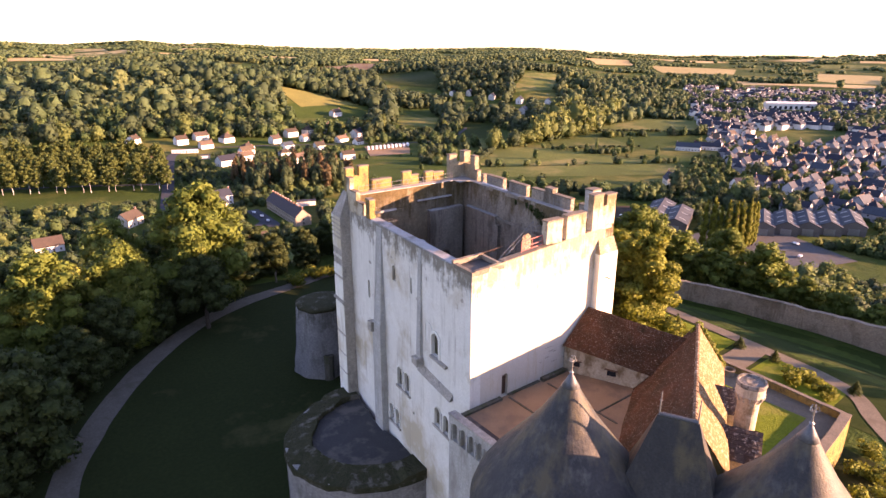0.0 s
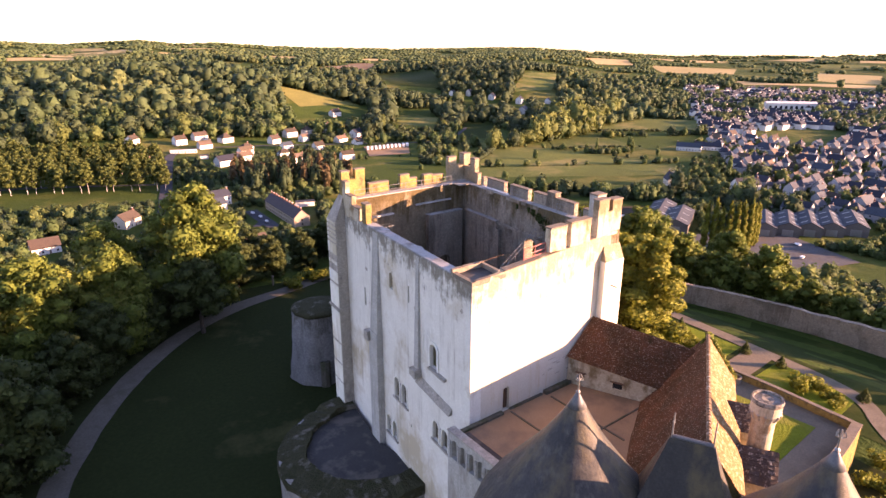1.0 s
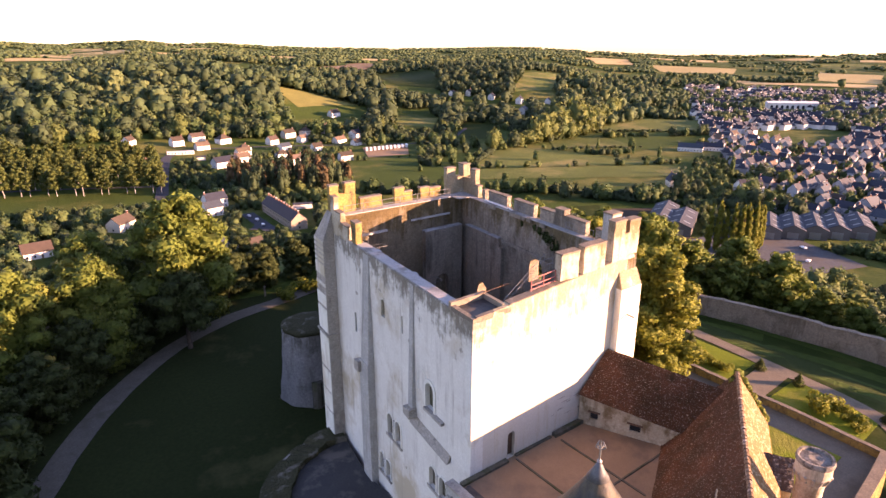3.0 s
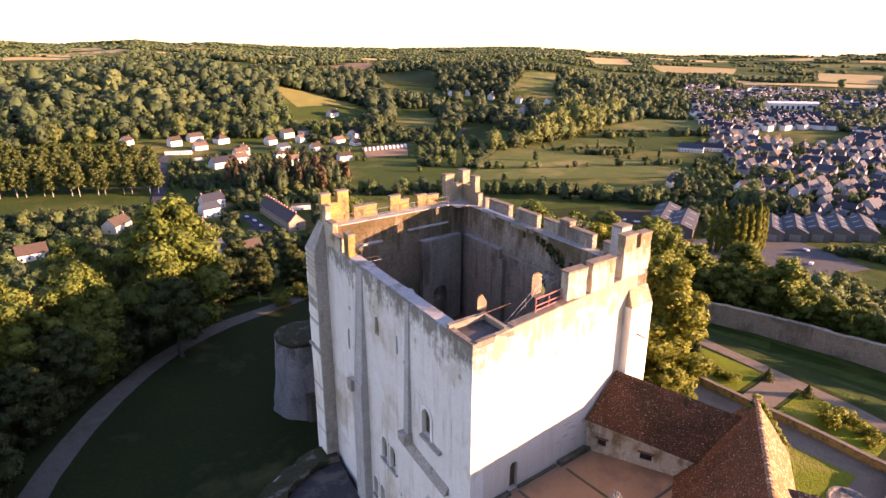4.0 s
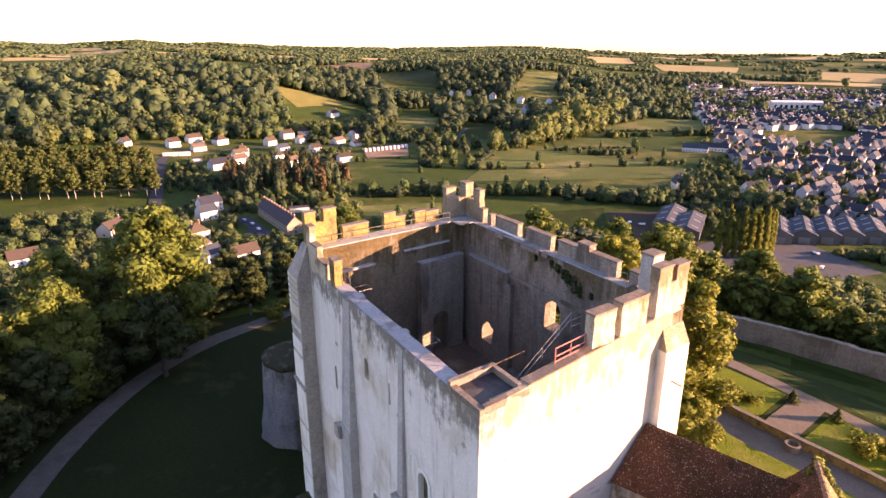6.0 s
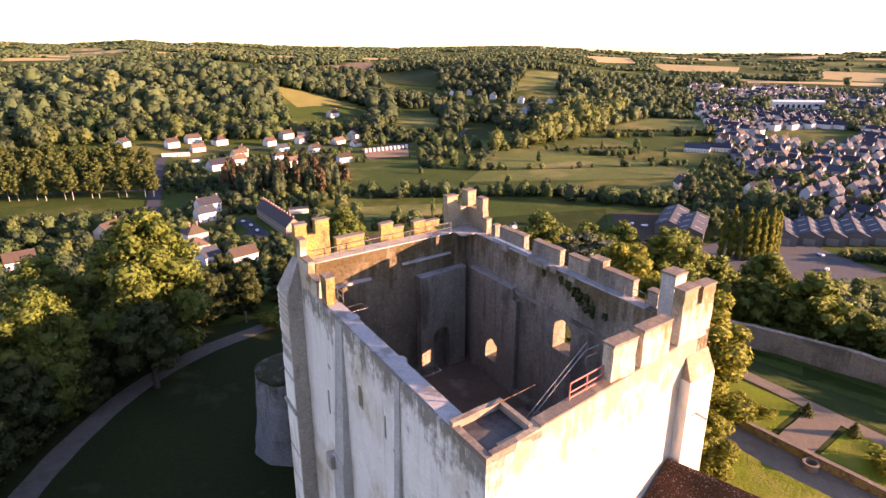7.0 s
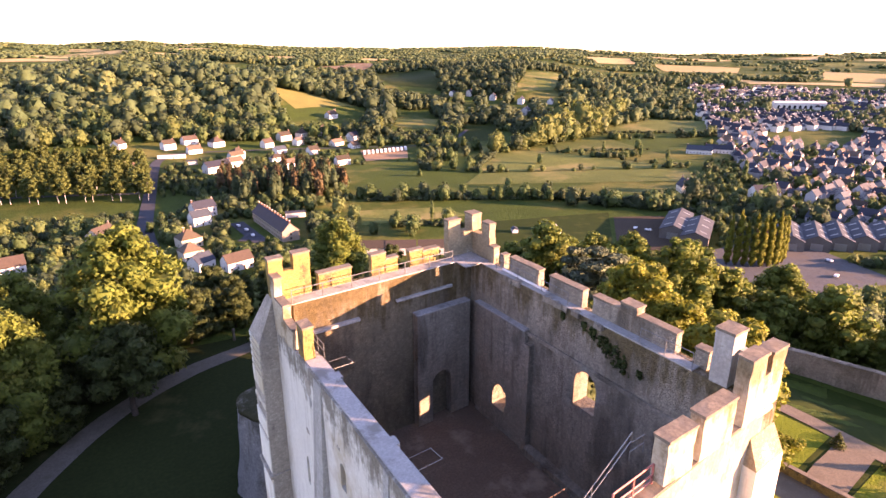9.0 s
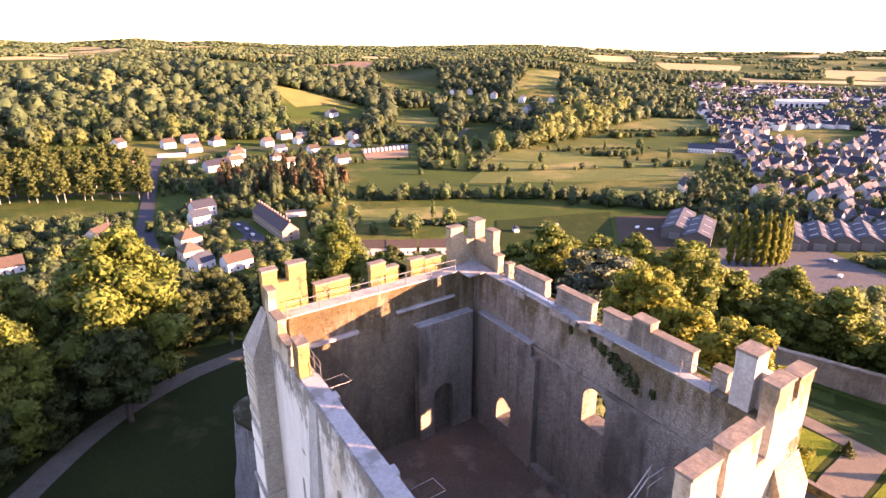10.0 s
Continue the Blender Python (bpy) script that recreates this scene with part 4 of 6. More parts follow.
for y, w, z0 in ((-1.35, 0.7, 16.75), (-4.6, 0.95, 16.65)):
    x = 12.55 - 0.4535 * (y + 0.1)
    tool = bmesh.new()
    r = [(x + a * 0.91 + b * 0.413, y - b * 0.91 + a * 0.413) for a, b in ((-0.6, -w / 2), (0.35, -w / 2), (0.35, w / 2), (-0.6, w / 2))]
    prism(tool, [(p, q, z0) for p, q in r], [(p, q, z0 + 0.7) for p, q in r])
    bmesh.ops.recalc_face_normals(tool, faces=tool.faces)
    small_windows.append((tool, x, y, w, z0))
carve(wall, [t[0] for t in small_windows])
for tool, x, y, w, z0 in small_windows:
    for name_, d0, d1, grow, low, high, m_ in (("window", 0.15, 0.3, -0.02, 0.02, 0.68, DARK_GLASS), ("lintel", -0.12, 0.1, 0.2, 0.7, 0.83, WOOD)):
        r = [(x + a * 0.91 + b * 0.413, y - b * 0.91 + a * 0.413) for a, b in ((d0, -w / 2 - grow), (d1, -w / 2 - grow), (d1, w / 2 + grow), (d0, w / 2 + grow))]
        bm = bmesh.new()
        prism(bm, [(p, q, z0 + low) for p, q in r], [(p, q, z0 + high) for p, q in r])
        part(name_, bm, m_, wing)
terrace = thing("terrace", (0, 0, 0), "brown gravelled terrace at the foot of the keep", "terrace")
bm = bmesh.new()
deck = [(-1.75, -0.06), (-1.75, -13.5), (15.0, -13.5), (16.4, -8.6), (12.6, -0.06)]
prism(bm, [(x, y, FOOT) for x, y in deck], [(x, y, 16.05) for x, y in deck])
part("deck", bm, TERRACE, terrace)
part("gutter", boxed(-1.74, -0.55, -9.0, -0.6, 15.9, 16.07), TAR, terrace, "dark strip beside the gallery")
for x0, x1, y0, y1, h in ((4.42, 4.6, -9.5, -0.5, 0.08), (9.26, 9.42, -9.5, -1.0, 0.08), (-1.1, 3.7, -0.5, -0.06, 0.22), (4.7, 8.9, -0.3, -0.06, 0.16), (9.2, 12.9, -0.55, -0.06, 0.35),
                          (4.65, 15.0, -7.35, -7.2, 0.07)):
    part("kerb", boxed(x0, x1, y0, y1, 16.0, 16.05 + h), DARK_STONE, terrace)
door = thing("wooden_door", (4.73, 0.36, 16.05), "plain weathered door in the foot of the front wall", "door")
part("leaf", boxed(-0.4, 0.4, 0, 0.06, 0, 2.0), WOOD, door)
part("handle", boxed(0.25, 0.3, -0.05, 0.0, 0.95, 1.1), GREY_STEEL, door)

gallery = thing("arcaded_gallery", (0, 0, 0), "white stone gallery wall with an arcade of small arches", "gallery")
gwall = part("wall", boxed(-2.4, -1.75, -9.0, 0.0, FOOT, 16.7), PILASTER_STONE, gallery)
tools = []
for k in range(5):
    y = -0.9 - 1.15 * k
    bm = bmesh.new()
    outline = arch_outline(0.75, 14.2, 16.1)
    prism(bm, [(-2.9, y + a, z) for a, z in outline], [(-1.95, y + a, z) for a, z in outline])
    bmesh.ops.recalc_face_normals(bm, faces=bm.faces)
    tools.append(bm)
carve(gwall, tools)
part("coping", boxed(-2.47, -1.7, -9.05, 0.05, 16.7, 16.85), STONE, gallery)
for k in range(6):
    y = -0.33 - 1.15 * k
    part("colonnette", boxed(-2.5, -2.34, y - 0.1, y + 0.1, 14.2, 15.9), COPING, gallery)

# the long hall: ridge from its far gable to the slate pavilion
hall = thing("castle_hall", (0, 0, 0), "long castle hall with a steep clay-tile roof", "castle hall")
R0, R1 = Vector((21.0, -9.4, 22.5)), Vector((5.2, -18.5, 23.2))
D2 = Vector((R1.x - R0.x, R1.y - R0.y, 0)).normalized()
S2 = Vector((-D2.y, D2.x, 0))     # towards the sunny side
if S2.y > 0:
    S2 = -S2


def hall_at(t, o, z):
    p = R0 + D2 * t + S2 * o
    return Vector((p.x, p.y, z))


LONG = 18.6
RIDGE_0, RIDGE_1 = 22.5, 23.25
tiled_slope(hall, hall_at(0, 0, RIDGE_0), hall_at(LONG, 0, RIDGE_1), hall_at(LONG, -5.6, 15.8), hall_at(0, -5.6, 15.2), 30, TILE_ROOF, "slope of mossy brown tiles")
tiled_slope(hall, hall_at(LONG, 0, RIDGE_1), hall_at(0, 0, RIDGE_0), hall_at(0, 2.7, 18.5), hall_at(LONG, 2.7, 19.25), 16, SUN_SLOPE_TILE, "slope of lichened tiles, lightened for the sun")
bm = bmesh.new()
prism(bm, [hall_at(0.1, 0, RIDGE_0 - 0.15), hall_at(0.1, 2.5, 18.7), hall_at(0.1, 2.5, FOOT), hall_at(0.1, -5.2, FOOT), hall_at(0.1, -5.2, 15.4)],
      [hall_at(LONG, 0, RIDGE_1 - 0.15), hall_at(LONG, 2.5, 19.45), hall_at(LONG, 2.5, FOOT), hall_at(LONG, -5.2, FOOT), hall_at(LONG, -5.2, 15.9)])
part("wall", bm, OCHRE_STONE, hall, "ochre stone walls")
for k in range(44):
    t0 = LONG * k / 44
    bm = bmesh.new()
    h = RIDGE_0 + 0.02 + (RIDGE_1 - RIDGE_0) * k / 44
    rod(bm, hall_at(t0 + 0.02, 0, h), hall_at(t0 + 0.39, 0, h + 0.05), 0.17 + 0.02 * (k % 2), 8)
    part("ridge_tile", bm, RIDGE_TILE, hall)


def dormer(t, o0, o1, ridge, half, drop):
    """A small roofed annex that juts out of the sunny slope."""
    ob = thing("roof_annex", (0, 0, 0), "small ochre annex with a dark mossy shingle roof", "annex", "roof annexes")
    tiled_slope(ob, hall_at(t, o0, ridge), hall_at(t, o1, ridge), hall_at(t + half, o1, ridge - drop), hall_at(t + half, o0, ridge - drop), 8, MOSS_SHINGLE, name="roof_slope")
    tiled_slope(ob, hall_at(t, o1, ridge), hall_at(t, o0, ridge), hall_at(t - half, o0, ridge - drop), hall_at(t - half, o1, ridge - drop), 8, MOSS_SHINGLE, name="roof_slope")
    bm = bmesh.new()
    prof = [(t, ridge - 0.08), (t + half - 0.15, ridge - drop), (t + half - 0.15, ridge - 9), (t - half + 0.15, ridge - 9), (t - half + 0.15, ridge - drop)]
    prism(bm, [hall_at(a, o0, z) for a, z in prof], [hall_at(a, o1 - 0.1, z) for a, z in prof])
    part("wall", bm, MERLON_WASH, ob)
    return ob


MOSS_SHINGLE = surface("mossy_shingle", (0.115, 0.09, 0.075), (0.065, 0.052, 0.045), 0.8, 0.95, 0.8, 7.0, (0.34, 0.30, 0.25), 4.5, 0.28)
dormer(7.7, 1.2, 3.7, 20.5, 1.6, 1.7)
dormer(12.6, 1.4, 5.2, 19.8, 1.8, 1.9)
tur = thing("stair_turret", (12.9, -18.6, 0), "round pale stair turret with a lichened stone cap", "turret")
part("body", lathe([(0.8, FOOT), (0.8, 21.7), (0.86, 21.8), (0.86, 22.0), (1.06, 22.5), (1.06, 23.3)], 28, 0.03), MERLON_WASH, tur, smooth=False)
for k in range(14):
    a = math.tau * k / 14
    part("corbel", (lambda b: (rod(b, (0.84 * math.cos(a), 0.84 * math.sin(a), 22.0), (1.08 * math.cos(a), 1.08 * math.sin(a), 22.55), 0.09, 6), b)[1])(bmesh.new()), STONE, tur)
part("cap", lathe([(1.1, 23.25), (1.14, 23.45), (1.08, 23.62), (0.95, 23.6), (0.9, 23.45), (0.4, 23.5), (0, 23.42)], 28, 0.05), TURRET_CAP, tur, "pale lichened stone cap")

pav = thing("slate_pavilion", (0, 0, 0), "slate hipped roof over the gatehouse", "gatehouse")
ha, hb = Vector((1.2, -18.1, 25.1)), Vector((2.3, -20.2, 25.1))
ax = (hb - ha).normalized()
side = Vector((-ax.y, ax.x, 0))
if side.x > 0:
    side = -side


def pav_ring(grow, z):
    a, b = ha - ax * grow, hb + ax * grow
    return [Vector((p.x, p.y, z)) for p in (a + side * grow, b + side * grow, b - side * grow * 1.0, a - side * grow * 1.0)]


bm = bmesh.new()
prism(bm, pav_ring(4.6, 13.5), pav_ring(0.12, 25.0))
bmesh.ops.subdivide_edges(bm, edges=bm.edges[:], cuts=6, use_grid_fill=True)
for v in bm.verts:
    k = (v.co.z - 13.5) / 11.5
    v.co.z -= 1.1 * math.sin(math.pi * k) * 0.6
part("roof", bm, SLATE, pav)
part("wall", (lambda b: (prism(b, pav_ring(4.2, FOOT), pav_ring(4.2, 13.6)), b)[1])(bmesh.new()), LIMEWASH, pav)
bm = bmesh.new()
rod(bm, ha, hb, 0.14, 8)
part("ridge_cap", bm, LEAD, pav)
for p in (ha, hb):
    sp = thing("ridge_spike", p, "thin spike on the slate ridge", "finial", "ridge spikes")
    part("rod", lathe([(0.06, -0.2), (0.04, 1.6), (0, 1.7)], 8), GREY_STEEL, sp)
    part("knob", lathe([(0, 0.9), (0.1, 1.0), (0, 1.1)], 8), GREY_STEEL, sp)

# ---- garden walls ----


def stone_wall(points, top, thick, mat, label, foot_drop=2.0, cap=COPING, name="garden_wall", crumble=0.12, step=1.6):
    ob = thing(name, (0, 0, 0), label, "wall")
    bm, cp = bmesh.new(), bmesh.new()
    line = []
    for (x0, y0), (x1, y1) in zip(points, points[1:]):
        n = max(2, int(math.hypot(x1 - x0, y1 - y0) / step))
        line += [(x0 + (x1 - x0) * i / n, y0 + (y1 - y0) * i / n) for i in range(n)]
    line.append(points[-1])
    rows = []
    for i, (x, y) in enumerate(line):
        a, b = line[max(0, i - 1)], line[min(len(line) - 1, i + 1)]
        d = Vector((b[0] - a[0], b[1] - a[1], 0)).normalized()
        s = Vector((-d.y, d.x, 0)) * thick / 2
        g = ground_z(x, y)
        h = top + crumble * noise.noise((x * 0.35, y * 0.35, 1.0))
        rows.append((x, y, s, g, h))
    for (x, y, s, g, h), (x1, y1, s1, g1, h1) in zip(rows, rows[1:]):
        for target, lo, hi, lo1, hi1, k in ((bm, g - foot_drop, h, g1 - foot_drop, h1, 1.0), (cp, h, h + 0.16, h1, h1 + 0.16, 1.2)):
            prism(target, [(x - s.x * k, y - s.y * k, lo), (x1 - s1.x * k, y1 - s1.y * k, lo1), (x1 + s1.x * k, y1 + s1.y * k, lo1), (x + s.x * k, y + s.y * k, lo)],
                  [(x - s.x * k, y - s.y * k, hi), (x1 - s1.x * k, y1 - s1.y * k, hi1), (x1 + s1.x * k, y1 + s1.y * k, hi1), (x + s.x * k, y + s.y * k, hi)])
    part("masonry", bm, mat, ob)
    part("coping", cp, cap, ob)
    return ob


stone_wall([(62.6, 24.5), (63.4, 20.5), (63.2, 7), (63.1, -1), (62.4, -12.1)], -3.1, 0.6, OCHRE_STONE, "low ochre stone garden wall with pale coping", cap=CAP_STONE)
stone_wall([(62.4, -12.1), (56, -12.9), (46, -13.9)], -2.9, 1.1, OCHRE_STONE, "thick ochre garden wall at the terrace end", 4.0, CAP_STONE)
stone_wall([(100, 52), (106, 42), (110.5, 29), (112.8, 16), (116, -1), (118, -20), (112, -48)], -9.1, 1.2, CURTAIN_STONE, "long weathered curtain wall round the garden", 4.0, CURTAIN_STONE, "curtain_wall", 0.35)

# small round well beside the garden wall
well = thing("stone_well", (61.6, 5.4, UPPER), "small round stone well beside the garden wall", "well")
part("ring", lathe([(0.95, -0.3), (0.95, 0.85), (1.02, 0.9), (1.02, 1.0), (0.7, 1.0), (0.68, 0.3), (0, 0.3)], 24), CAP_STONE, well)
part("water", lathe([(0.67, 0.32), (0, 0.33)], 20), TAR, well, "dark water in the well")

# ---- trees ----


def leaf_arrays(blobs, count, size, seed, flat=0.0, inner=0.46, ruffle=0.55, rag=0.5):
    """Many small leaf sprays over the outside of a few rounded masses."""
    rng = np.random.default_rng(seed)
    b = np.array(blobs, float)
    w = b[:, 3] * b[:, 4]
    pick = rng.choice(len(b), count, p=w / w.sum())
    d = rng.normal(size=(count, 3))
    d /= np.linalg.norm(d, axis=1)[:, None]
    rad = np.stack([b[pick, 3], b[pick, 3], b[pick, 4]], 1)
    depth = 1.14 - inner * rng.random(count) ** 1.6
    P = b[pick, :3] + d * rad * depth[:, None]
    nrm = d + ruffle * rng.normal(size=(count, 3))
    nrm[:, 2] += 0.3 + flat
    nrm /= np.linalg.norm(nrm, axis=1)[:, None]
    t = np.cross(nrm, rng.normal(size=(count, 3)))
    t /= np.linalg.norm(t, axis=1)[:, None]
    q = np.cross(nrm, t)
    s = size * (0.6 + 0.8 * rng.random(count))[:, None]
    V = np.stack([P - t * s - q * s * 0.6, P + t * s - q * s * 0.6, P + q * s], 1)
    V += rng.normal(size=V.shape) * size * 0.2
    soft = d / rad
    soft = soft / np.linalg.norm(soft, axis=1)[:, None] + rag * rng.normal(size=(count, 3))
    soft /= np.linalg.norm(soft, axis=1)[:, None]
    return V.reshape(-1, 3), np.arange(count * 3).reshape(-1, 3), np.repeat(soft, 3, axis=0)


def unit_ball(level):
    bm = bmesh.new()
    bmesh.ops.create_icosphere(bm, subdivisions=level, radius=1.0)
    V = np.array([v.co[:] for v in bm.verts])
    F = np.array([[v.index for v in f.verts] for f in bm.faces])
    bm.free()
    return V / np.linalg.norm(V, axis=1)[:, None], F


BALLS = {k: unit_ball(k) for k in (1, 2, 3)}


def clump_hearts(blobs, seed, fill=0.74, level=2, rough=0.3):
    """The solid heart of each leafy mass: a lumpy little body under its leaves."""
    rng = np.random.default_rng(seed + 500)
    D, T = BALLS[level]
    V, F, N = [], [], []
    for i, (x, y, z, r, h) in enumerate(blobs):
        k = fill * (1 + rough * (rng.random(len(D)) - 0.5))[:, None]
        V.append(np.array((x, y, z)) + D * np.array((r, r, h)) * k)
        n = D / np.array((r, r, h))
        n = n / np.linalg.norm(n, axis=1)[:, None] + 0.22 * rng.normal(size=D.shape)
        N.append(n / np.linalg.norm(n, axis=1)[:, None])
        F.append(T + i * len(D))
    return np.concatenate(V), np.concatenate(F), np.concatenate(N)


def lobed_crown(blobs, seed, level=2, fill=0.84, rough=0.3):
    """One closed crown whose outline follows its leafy masses, for trees far off."""
    rng = np.random.default_rng(seed + 900)
    D, T = BALLS[level]
    c = np.array((0, 0, 0.46))
    far_r = np.full(len(D), 0.12)
    for x, y, z, r, h in blobs:
        k = np.array((r, r, h))
        o, d = (c - np.array((x, y, z))) / k, D / k
        a, b, q = (d * d).sum(1), (d * o).sum(1), float((o * o).sum()) - 1
        disc = b * b - a * q
        hit = np.where(disc > 0, (-b + np.sqrt(np.maximum(disc, 0))) / a, 0)
        far_r = np.maximum(far_r, hit)
    V = c + D * (far_r * fill * (1 + rough * (rng.random(len(D)) - 0.5)))[:, None]
    fn = np.cross(V[T[:, 1]] - V[T[:, 0]], V[T[:, 2]] - V[T[:, 0]])
    N = np.zeros_like(V)
    for j in range(3):
        np.add.at(N, T[:, j], fn)
    N = N / np.linalg.norm(N, axis=1)[:, None] + 0.5 * D
    return V, T, N / np.linalg.norm(N, axis=1)[:, None]


def joined(*bodies):
    """Several (places, faces, normals) bodies as one."""
    V, F, N, base = [], [], [], 0
    for v, f, n in bodies:
        V.append(v)
        N.append(n)
        F.append(f + base)
        base += len(v)
    return np.concatenate(V), np.concatenate(F), np.concatenate(N)


def quick_mesh(name, V, F, N, mat):
    me = bpy.data.meshes.new(name)
    me.vertices.add(len(V))
    me.vertices.foreach_set("co", np.asarray(V, np.float32).ravel())
    me.loops.add(F.size)
    me.loops.foreach_set("vertex_index", np.asarray(F, np.int32).ravel())
    me.polygons.add(len(F))
    me.polygons.foreach_set("loop_start", np.arange(0, F.size, F.shape[1], dtype=np.int32))
    me.update(calc_edges=True)
    me.shade_smooth()
    me.normals_split_custom_set_from_vertices(np.asarray(N, np.float32))
    me.materials.append(mat)
    return me


def crown_blobs(rng, height, spread, low=0.3, n=16):
    """Leafy masses out along the limbs, in loose tiers, round a leaner heart."""
    out = []
    n = int(n * 1.9)
    for i in range(n):
        k = (i + rng.random()) / n
        z = height * (low + (0.95 - low) * k)
        reach = spread * (math.sin(math.pi * min(1, 0.18 + 0.78 * k)) ** 0.7) * 0.82
        a = i * 2.4 + rng.random() * 0.9
        rr = reach * (0.5 + 0.5 * rng.random() ** 0.6)
        size = spread * (0.17 + 0.17 * rng.random()) * (1.1 - 0.3 * k)
        out.append((rr * math.cos(a), rr * math.sin(a), z, size, size * (0.62 + 0.2 * rng.random())))
    out.append((0, 0, height * (low + 0.92) / 2, spread * 0.5, height * (1 - low) * 0.40))
    return out


def tree_kind(seed, height, spread, mat, leaves, size, low=0.3, n=16, label="", category="tree", blobs=None, name="tree", trunk=None, girth=1.0):
    rng = np.random.default_rng(seed)
    ob = thing(name, (0, 0, 0), label, category)
    bm = bmesh.new()
    r = height * 0.02 * girth
    bend = [Vector((0.02 * height * (rng.random() - .5) * k, 0.02 * height * (rng.random() - .5) * k, height * 0.16 * k - 1.2)) for k in range(5)]
    for k in range(4):
        rod(bm, bend[k], bend[k + 1] + Vector((0, 0, 0.1)), r * (1.15 - 0.2 * k), 8)
    for i in range(7):
        a = i * 2.4 + rng.random()
        z = height * (low * 0.8 + 0.35 * rng.random())
        base = Vector((0, 0, min(z, height * 0.6)))
        rod(bm, base, (spread * 0.6 * math.cos(a), spread * 0.6 * math.sin(a), base.z + height * 0.18), r * 0.35, 5)
    part("trunk", bm, trunk or BARK, ob)
    masses = blobs or crown_blobs(rng, height, spread, low, n)
    V, F, N = joined(leaf_arrays(masses, leaves, size, seed), clump_hearts(masses, seed))
    crown = new("crown", quick_mesh("crown", V, F, N, mat))
    crown.parent = ob
    return ob


used_kinds = []


def plant(kind_ob, x, y, scale=1.0, turn=0.0, z=None, tall=1.0, label="", group=""):
    """The first planting of a kind moves the kind itself, later ones copy it."""
    m = pose(x, y, ground_z(x, y) if z is None else z, 0, 0, turn)
    if kind_ob in used_kinds:
        ob = copy_thing(kind_ob, m)
    else:
        used_kinds.append(kind_ob)
        ob = kind_ob
        ob.matrix_basis = m
    ob.scale = (scale, scale, scale * tall)
    return tagged(ob, label, "", group)


OAK = [tree_kind(11 + i, 24, 9.0, LEAF, 17000, 0.30, 0.12, 24, "tall leafy broadleaf tree on the castle slope") for i in range(3)]
OAK_DARK = [tree_kind(31 + i, 22, 8.5, LEAF_DARK, 12000, 0.32, 0.10, 22, "dense broadleaf tree, leaves darkened for shade") for i in range(2)]
LIME = [tree_kind(41 + i, 28, 7.5, LEAF_YELLOW, 24000, 0.24, 0.10, 20, "tall yellow-green lime tree beside the keep") for i in range(2)]
OAK_LIGHT = [tree_kind(81 + i, 24, 9.0, LEAF, 6000, 0.44, 0.12, 20, "leafy broadleaf tree on the castle slope") for i in range(3)]
OAK_SHADE = [tree_kind(91 + i, 22, 8.5, LEAF_DARK, 5500, 0.44, 0.10, 18, "dense green broadleaf tree on the slope") for i in range(2)]
rng = np.random.default_rng(77)
cedar_blobs = [(5.5 * math.cos(i * 2.4) * (1.15 - z / 26), 5.5 * math.sin(i * 2.4) * (1.15 - z / 26), z, 4.2 * (1.25 - z / 26), 0.7) for i, z in enumerate(np.linspace(5, 23, 20))]
CEDAR = tree_kind(51, 24, 9, surface("cedar_needles", (0.105, 0.135, 0.070), (0.072, 0.096, 0.05), 0.35, 0.8, 0, 2.0, per_island=0.2, through_light=0.15), 18000, 0.28, label="dark flat-layered cedar behind the keep", blobs=cedar_blobs)
poplar_blobs = [(0.5 * math.cos(i * 2.1), 0.5 * math.sin(i * 2.1), z, 1.35 * math.sin(math.pi * min(0.97, 0.2 + z / 34)) + 0.25, 1.8) for i, z in enumerate(np.linspace(3, 26, 16))]
POPLAR = tree_kind(61, 27, 2.4, LEAF_YELLOW, 6000, 0.28, label="slim upright poplar in a row", blobs=poplar_blobs)
LEAF_PLANE = surface("plantation_leaves", (0.125, 0.162, 0.038), (0.088, 0.118, 0.028), 0.35, 0.8, 0, 2.0, per_island=0.16, through_light=0.4)
PLANE = tree_kind(71, 24, 6.6, LEAF_PLANE, 2400, 0.52, 0.28, 14, "tall plantation tree with a bare pale trunk", trunk=COPING, girth=0.5)

# named trees round the castle
plant(LIME[0], 53.5, 18.5, 1.04, 20, z=UPPER - 0.3, tall=0.84)
plant(LIME[1], 58.0, 34.0, 1.12, 80)
plant(LIME[0], 57.0, 27.5, 1.0, 200)
plant(LIME[1], 63.0, 41.0, 0.95, 10)
# the next three limes are added to keep sun off the lawn
plant(LIME[0], 46.0, 25.0, 0.92, 130)
plant(LIME[1], 52.0, 38.0, 0.92, 250)
plant(LIME[1], 46.5, 12.5, 0.62, 15)
plant(CEDAR, 74, 53, 1.22, 0, tall=0.82)
plant(CEDAR, 80, 64, 0.85, 70)
plant(OAK[0], 2.2, 98.5, 1.28, 40, label="large fresh-green broadleaf tree beyond the path")
plant(OAK[1], 50, 113, 0.86, 0)
plant(tree_kind(37, 17, 6.6, LEAF_DARK, 7000, 0.3, 0.36, 16, "bare-trunked tree at the lawn edge, leaves darkened for shade", girth=1.3), -0.7, 88.7, 1.0, 0)
